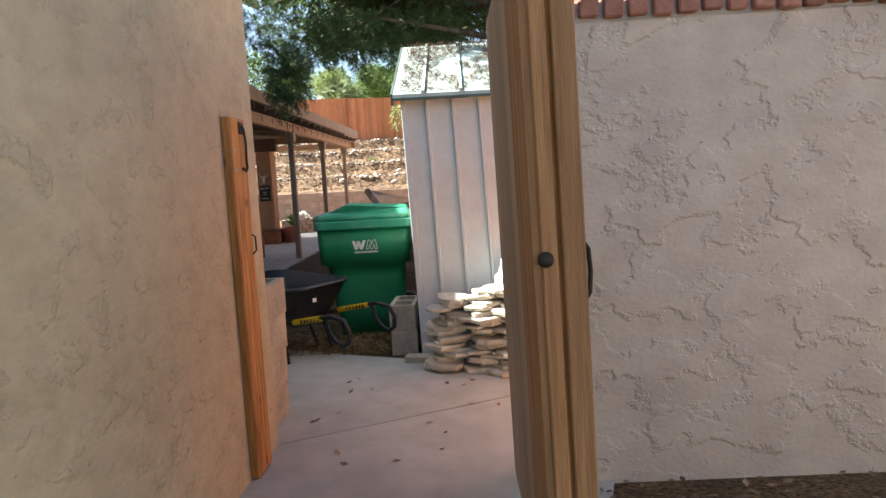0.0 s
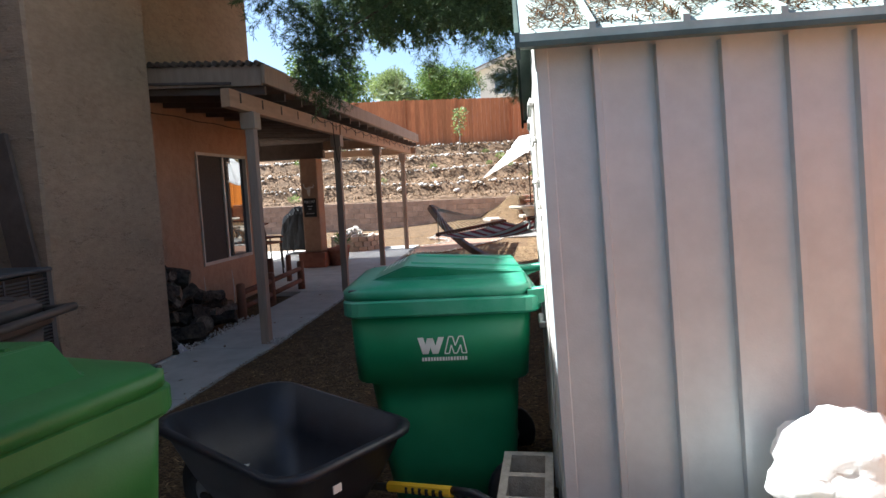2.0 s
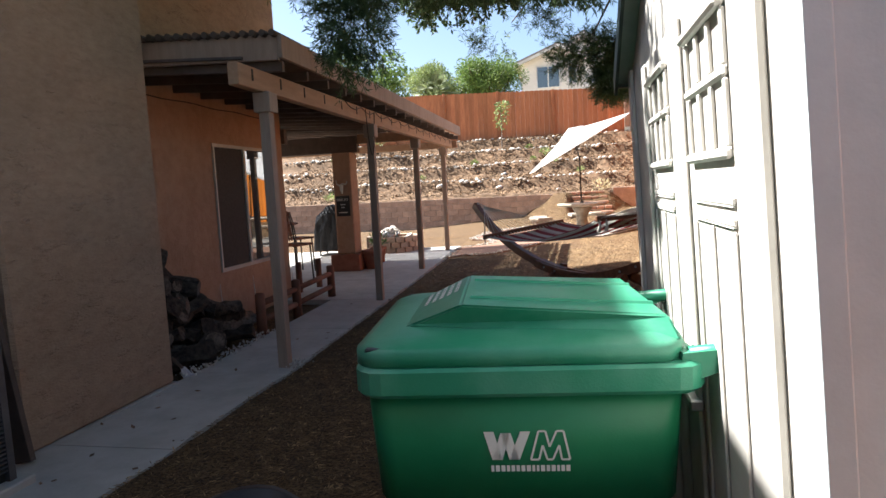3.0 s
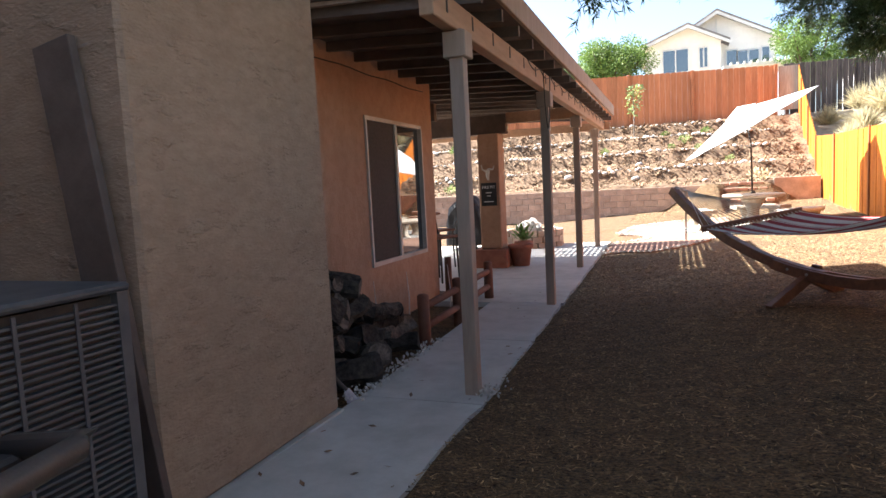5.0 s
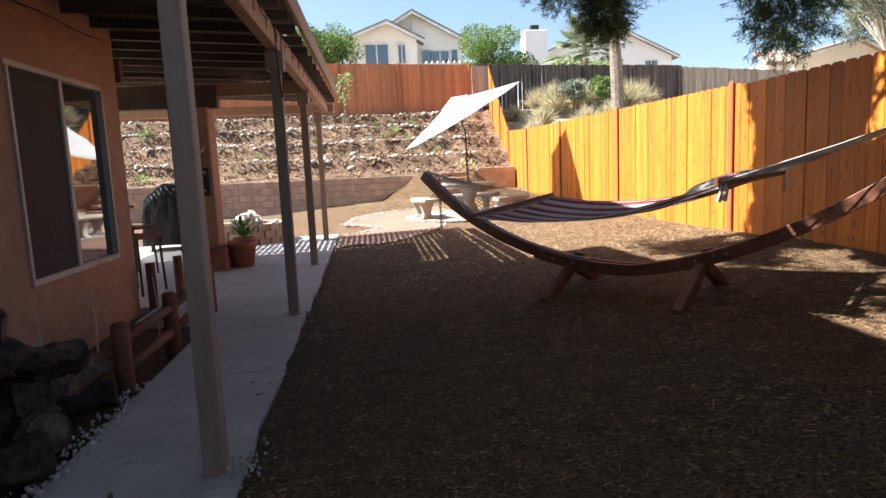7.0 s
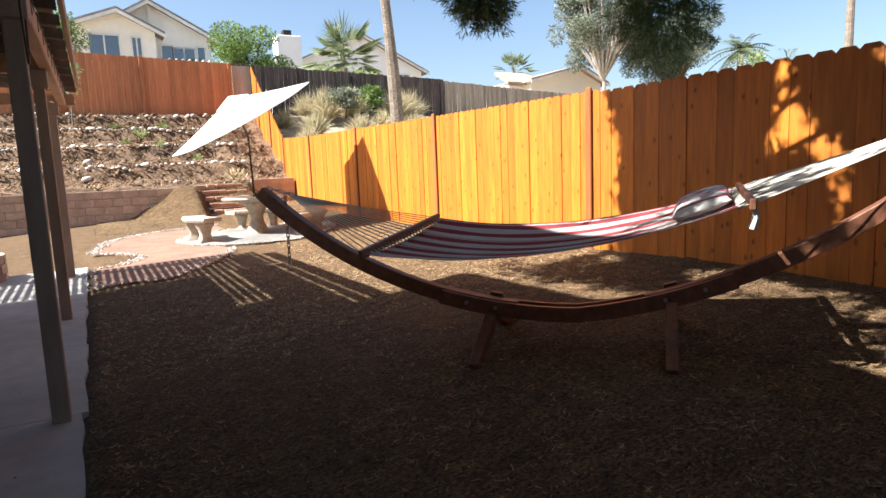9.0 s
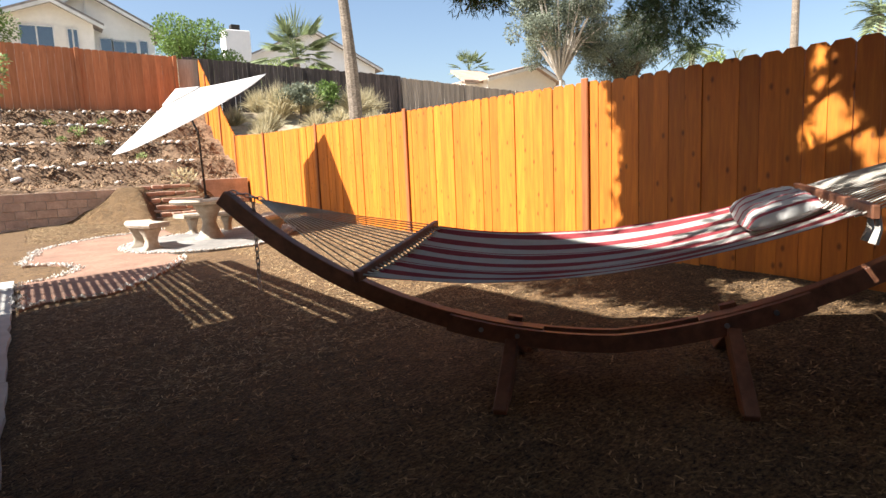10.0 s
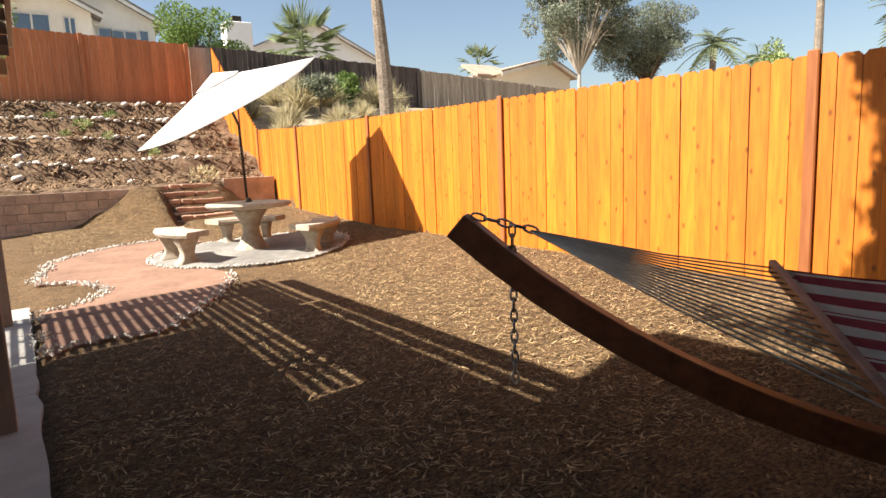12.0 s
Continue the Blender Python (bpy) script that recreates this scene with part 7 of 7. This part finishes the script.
broad_tree(-4.9, 38.0, 3.5, 4.7, 2.3, LEAFB, "dense rounded green shrub-like tree behind the red fence", 26000, 0.12, 0.18, 6, gaps=30)
broad_tree(-7.6, 38.5, 3.5, 4.6, 2.2, LEAFY, "yellow-green tree behind the red fence", 22000, 0.12, 0.18, 7, gaps=24)
broad_tree(-12.0, 39.0, 3.5, 6.0, 3.0, LEAFB, "green tree behind the red fence", 5200, 0.22, 0.18, 17, gaps=12)
broad_tree(25.2, 37.0, 2.5, 10.5, 4.2, LEAFG, "tall airy grey-green eucalyptus with pale limbs behind the side fence", 34000, 0.15, 0.13, 8, gaps=90, bark=EUCBARK, clump=0.42, droop=0.9)
broad_tree(30.8, 36.5, 2.5, 8.6, 4.0, LEAFG, "broad grey-green tree behind the side fence", 30000, 0.13, 0.18, 9, gaps=44, clump=0.55)
broad_tree(19.5, 50.0, 3.5, 4.2, 2.0, LEAFB, "low rounded tree between the houses", 3000, 0.22, 0.18, 10)
broad_tree(9.6, 41.0, 3.5, 3.4, 2.2, LEAFY, "pale green tree behind the dark fence", 4200, 0.2, 0.15, 11)
broad_tree(15.5, 20.0, 1.8, 2.6, 1.0, LEAFY, "yellow-green shrub top beyond the side fence", 3200, 0.11, 0.12, 14)


def grass_clump(x, y, r, seed):
    rb = random.Random(seed)
    t = thing("grass_clump", "tall straw-coloured fountain grass clump behind the fence", "grass", "fountain grasses")
    z = land(x, y) - 0.03
    vs, fs = [], []
    for _ in range(620):
        a, e = rb.uniform(0, 6.2832), rb.uniform(0.45, 1.5)
        d = Vector((math.cos(a) * math.cos(e), math.sin(a) * math.cos(e), math.sin(e)))
        L = r * rb.uniform(0.8, 1.4)
        s = d.cross(Vector((rb.gauss(0, 1), rb.gauss(0, 1), 0.1))).normalized() * 0.008
        o = Vector((x + rb.gauss(0, 0.1) * r, y + rb.gauss(0, 0.1) * r, z))
        m = o + d * L * 0.6
        e2 = o + d * L - Vector((0, 0, L * 0.22 * math.cos(e)))
        i = len(vs)
        vs += [o - s, o + s, m + s * 1.2, m - s * 1.2, e2]
        fs += [(i, i + 1, i + 2, i + 3), (i + 3, i + 2, i + 4)]
    raw("foliage", vs, fs, GRASS, t)


for k, (x, y, r) in enumerate(((3.2, 27.2, 0.6), (4.0, 29.0, 0.75), (5.0, 30.6, 1.1), (6.1, 31.0, 1.0), (5.6, 28.6, 0.7), (6.8, 29.5, 0.65), (8.3, 31.2, 1.0), (9.2, 32.0, 1.1), (3.6, 25.2, 0.5), (4.7, 26.6, 0.55), (6.5, 26.8, 0.6), (7.6, 28.2, 0.7), (4.4, 31.1, 0.8), (3.1, 29.8, 0.6))):
    grass_clump(x, y, r, 100 + k)
broad_tree(5.6, 30.2, 3.2, 1.1, 0.9, LEAFG, "grey-green rounded shrub among the grasses", 1600, 0.12, 0.05, 15, "shrub")
broad_tree(7.0, 31.2, 3.3, 1.3, 0.9, LEAFB, "dark green shrub among the grasses", 1600, 0.12, 0.05, 16, "shrub")


# ---- neighbouring houses ----
def gable_block(t, x0, x1, y0, y1, zb, ze, za, xa, wall_m, roof_m, over=0.5):
    bm = bmesh.new()
    loft(bm, [[(x0, y, zb), (x1, y, zb), (x1, y, ze), (xa, y, za), (x0, y, ze)] for y in (y0, y1)])
    part("wall", bm, wall_m, t)
    for sgn, xe in ((-1, x0), (1, x1)):
        bm = bmesh.new()
        slope = (za - ze) / abs(xa - xe)
        xo, zo = xe + sgn * over, ze - slope * over
        loft(bm, [[(xo, y, zo + 0.02), (xa, y, za + 0.02), (xa, y, za + 0.24), (xo, y, zo + 0.24)] for y in (y0 - 0.55, y1)])
        part("roof", bm, roof_m, t)
        bm = bmesh.new()
        loft(bm, [[(xo, y, zo - 0.10), (xa, y, za - 0.10), (xa, y, za + 0.10), (xo, y, zo + 0.10)] for y in (y0 - 0.60, y0 - 0.56)])
        part("bargeboard", bm, TRIMW, t)


def far_window(t, x0, x1, y, z0, z1, mullion=True):
    w = part("window", boxes((x0 - 0.08, x1 + 0.08, y - 0.06, y, z0 - 0.08, z0), (x0 - 0.08, x1 + 0.08, y - 0.06, y, z1, z1 + 0.08), (x0 - 0.08, x0, y - 0.06, y, z0, z1), (x1, x1 + 0.08, y - 0.06, y, z0, z1), *(((((x0 + x1) / 2 - 0.04, (x0 + x1) / 2 + 0.04, y - 0.06, y, z0, z1)),) if mullion else ())), TRIMW, t)
    part("pane", boxes((x0, x1, y - 0.03, y - 0.02, z0, z1)), GLASS, w)


def house_cream():
    t = thing("house", "cream stucco two-gabled house with a dark tile roof above the fence", "house")
    gable_block(t, -3.6, 0.95, 48.6, 56, 3.5, 9.75, 10.75, -1.0, CREAM, TILEROOF)
    gable_block(t, -2.4, 4.2, 49.6, 58, 3.5, 9.75, 11.6, 0.75, CREAM, TILEROOF)
    far_window(t, -2.5, -1.0, 48.6, 8.05, 9.45)
    far_window(t, -0.30, 0.15, 48.6, 8.2, 9.4)
    far_window(t, 1.35, 1.9, 49.6, 8.0, 9.2, False)
    far_window(t, 2.0, 3.2, 49.6, 7.6, 9.1)
    far_window(t, 3.4, 3.8, 49.6, 8.2, 9.2, False)
    part("eave_vent", boxes((0.70, 0.78, 49.52, 49.6, 10.4, 11.3)), TRIMW, t)
    part("porch_roof", boxes((0.9, 5.6, 46.0, 49.5, 7.55, 7.75)), TRIMW, t, "white open porch roof")
    for k in range(12):
        part("porch_slat", boxes((1.3 + 0.36 * k, 1.38 + 0.36 * k, 45.9, 48.5, 7.75, 7.88)), TRIMW, t)


def house_pale():
    t = thing("house", "pale grey-white stucco house with a broad chimney in the distance", "house")
    gable_block(t, 13.0, 26.0, 63, 74, 3.5, 10.6, 13.6, 19.6, PALEBLUE, TILEROOF, 0.6)
    part("chimney", boxes((11.6, 13.7, 61.5, 63.0, 3.5, 12.9), bevel=0.05), PALEBLUE, t)
    part("chimney_cap", boxes((12.3, 13.0, 61.9, 62.6, 12.9, 13.4)), IRON, t)
    far_window(t, 23.4, 24.6, 63, 9.2, 10.2)


def house_tan():
    t = thing("house", "tan house with a terracotta tile roof far along the fence", "house")
    gable_block(t, 24.2, 30.6, 43, 50, 2.5, 6.9, 7.9, 28.4, CREAM, TILETAN, 0.4)
    bm = bmesh.new()
    loft(bm, [[(22.6, 43.5, 6.7), (27.0, 43.5, 6.7), (27.0, 47.5, 8.0), (24.2, 47.5, 8.0)], [(22.6, 43.5, 6.9), (27.0, 43.5, 6.9), (27.0, 47.5, 8.2), (24.2, 47.5, 8.2)]])
    part("roof", bm, TILETAN, t)
    part("wall", boxes((23.0, 24.2, 44, 50, 2.5, 6.7)), CREAM, t)


house_cream()
house_pale()
house_tan()
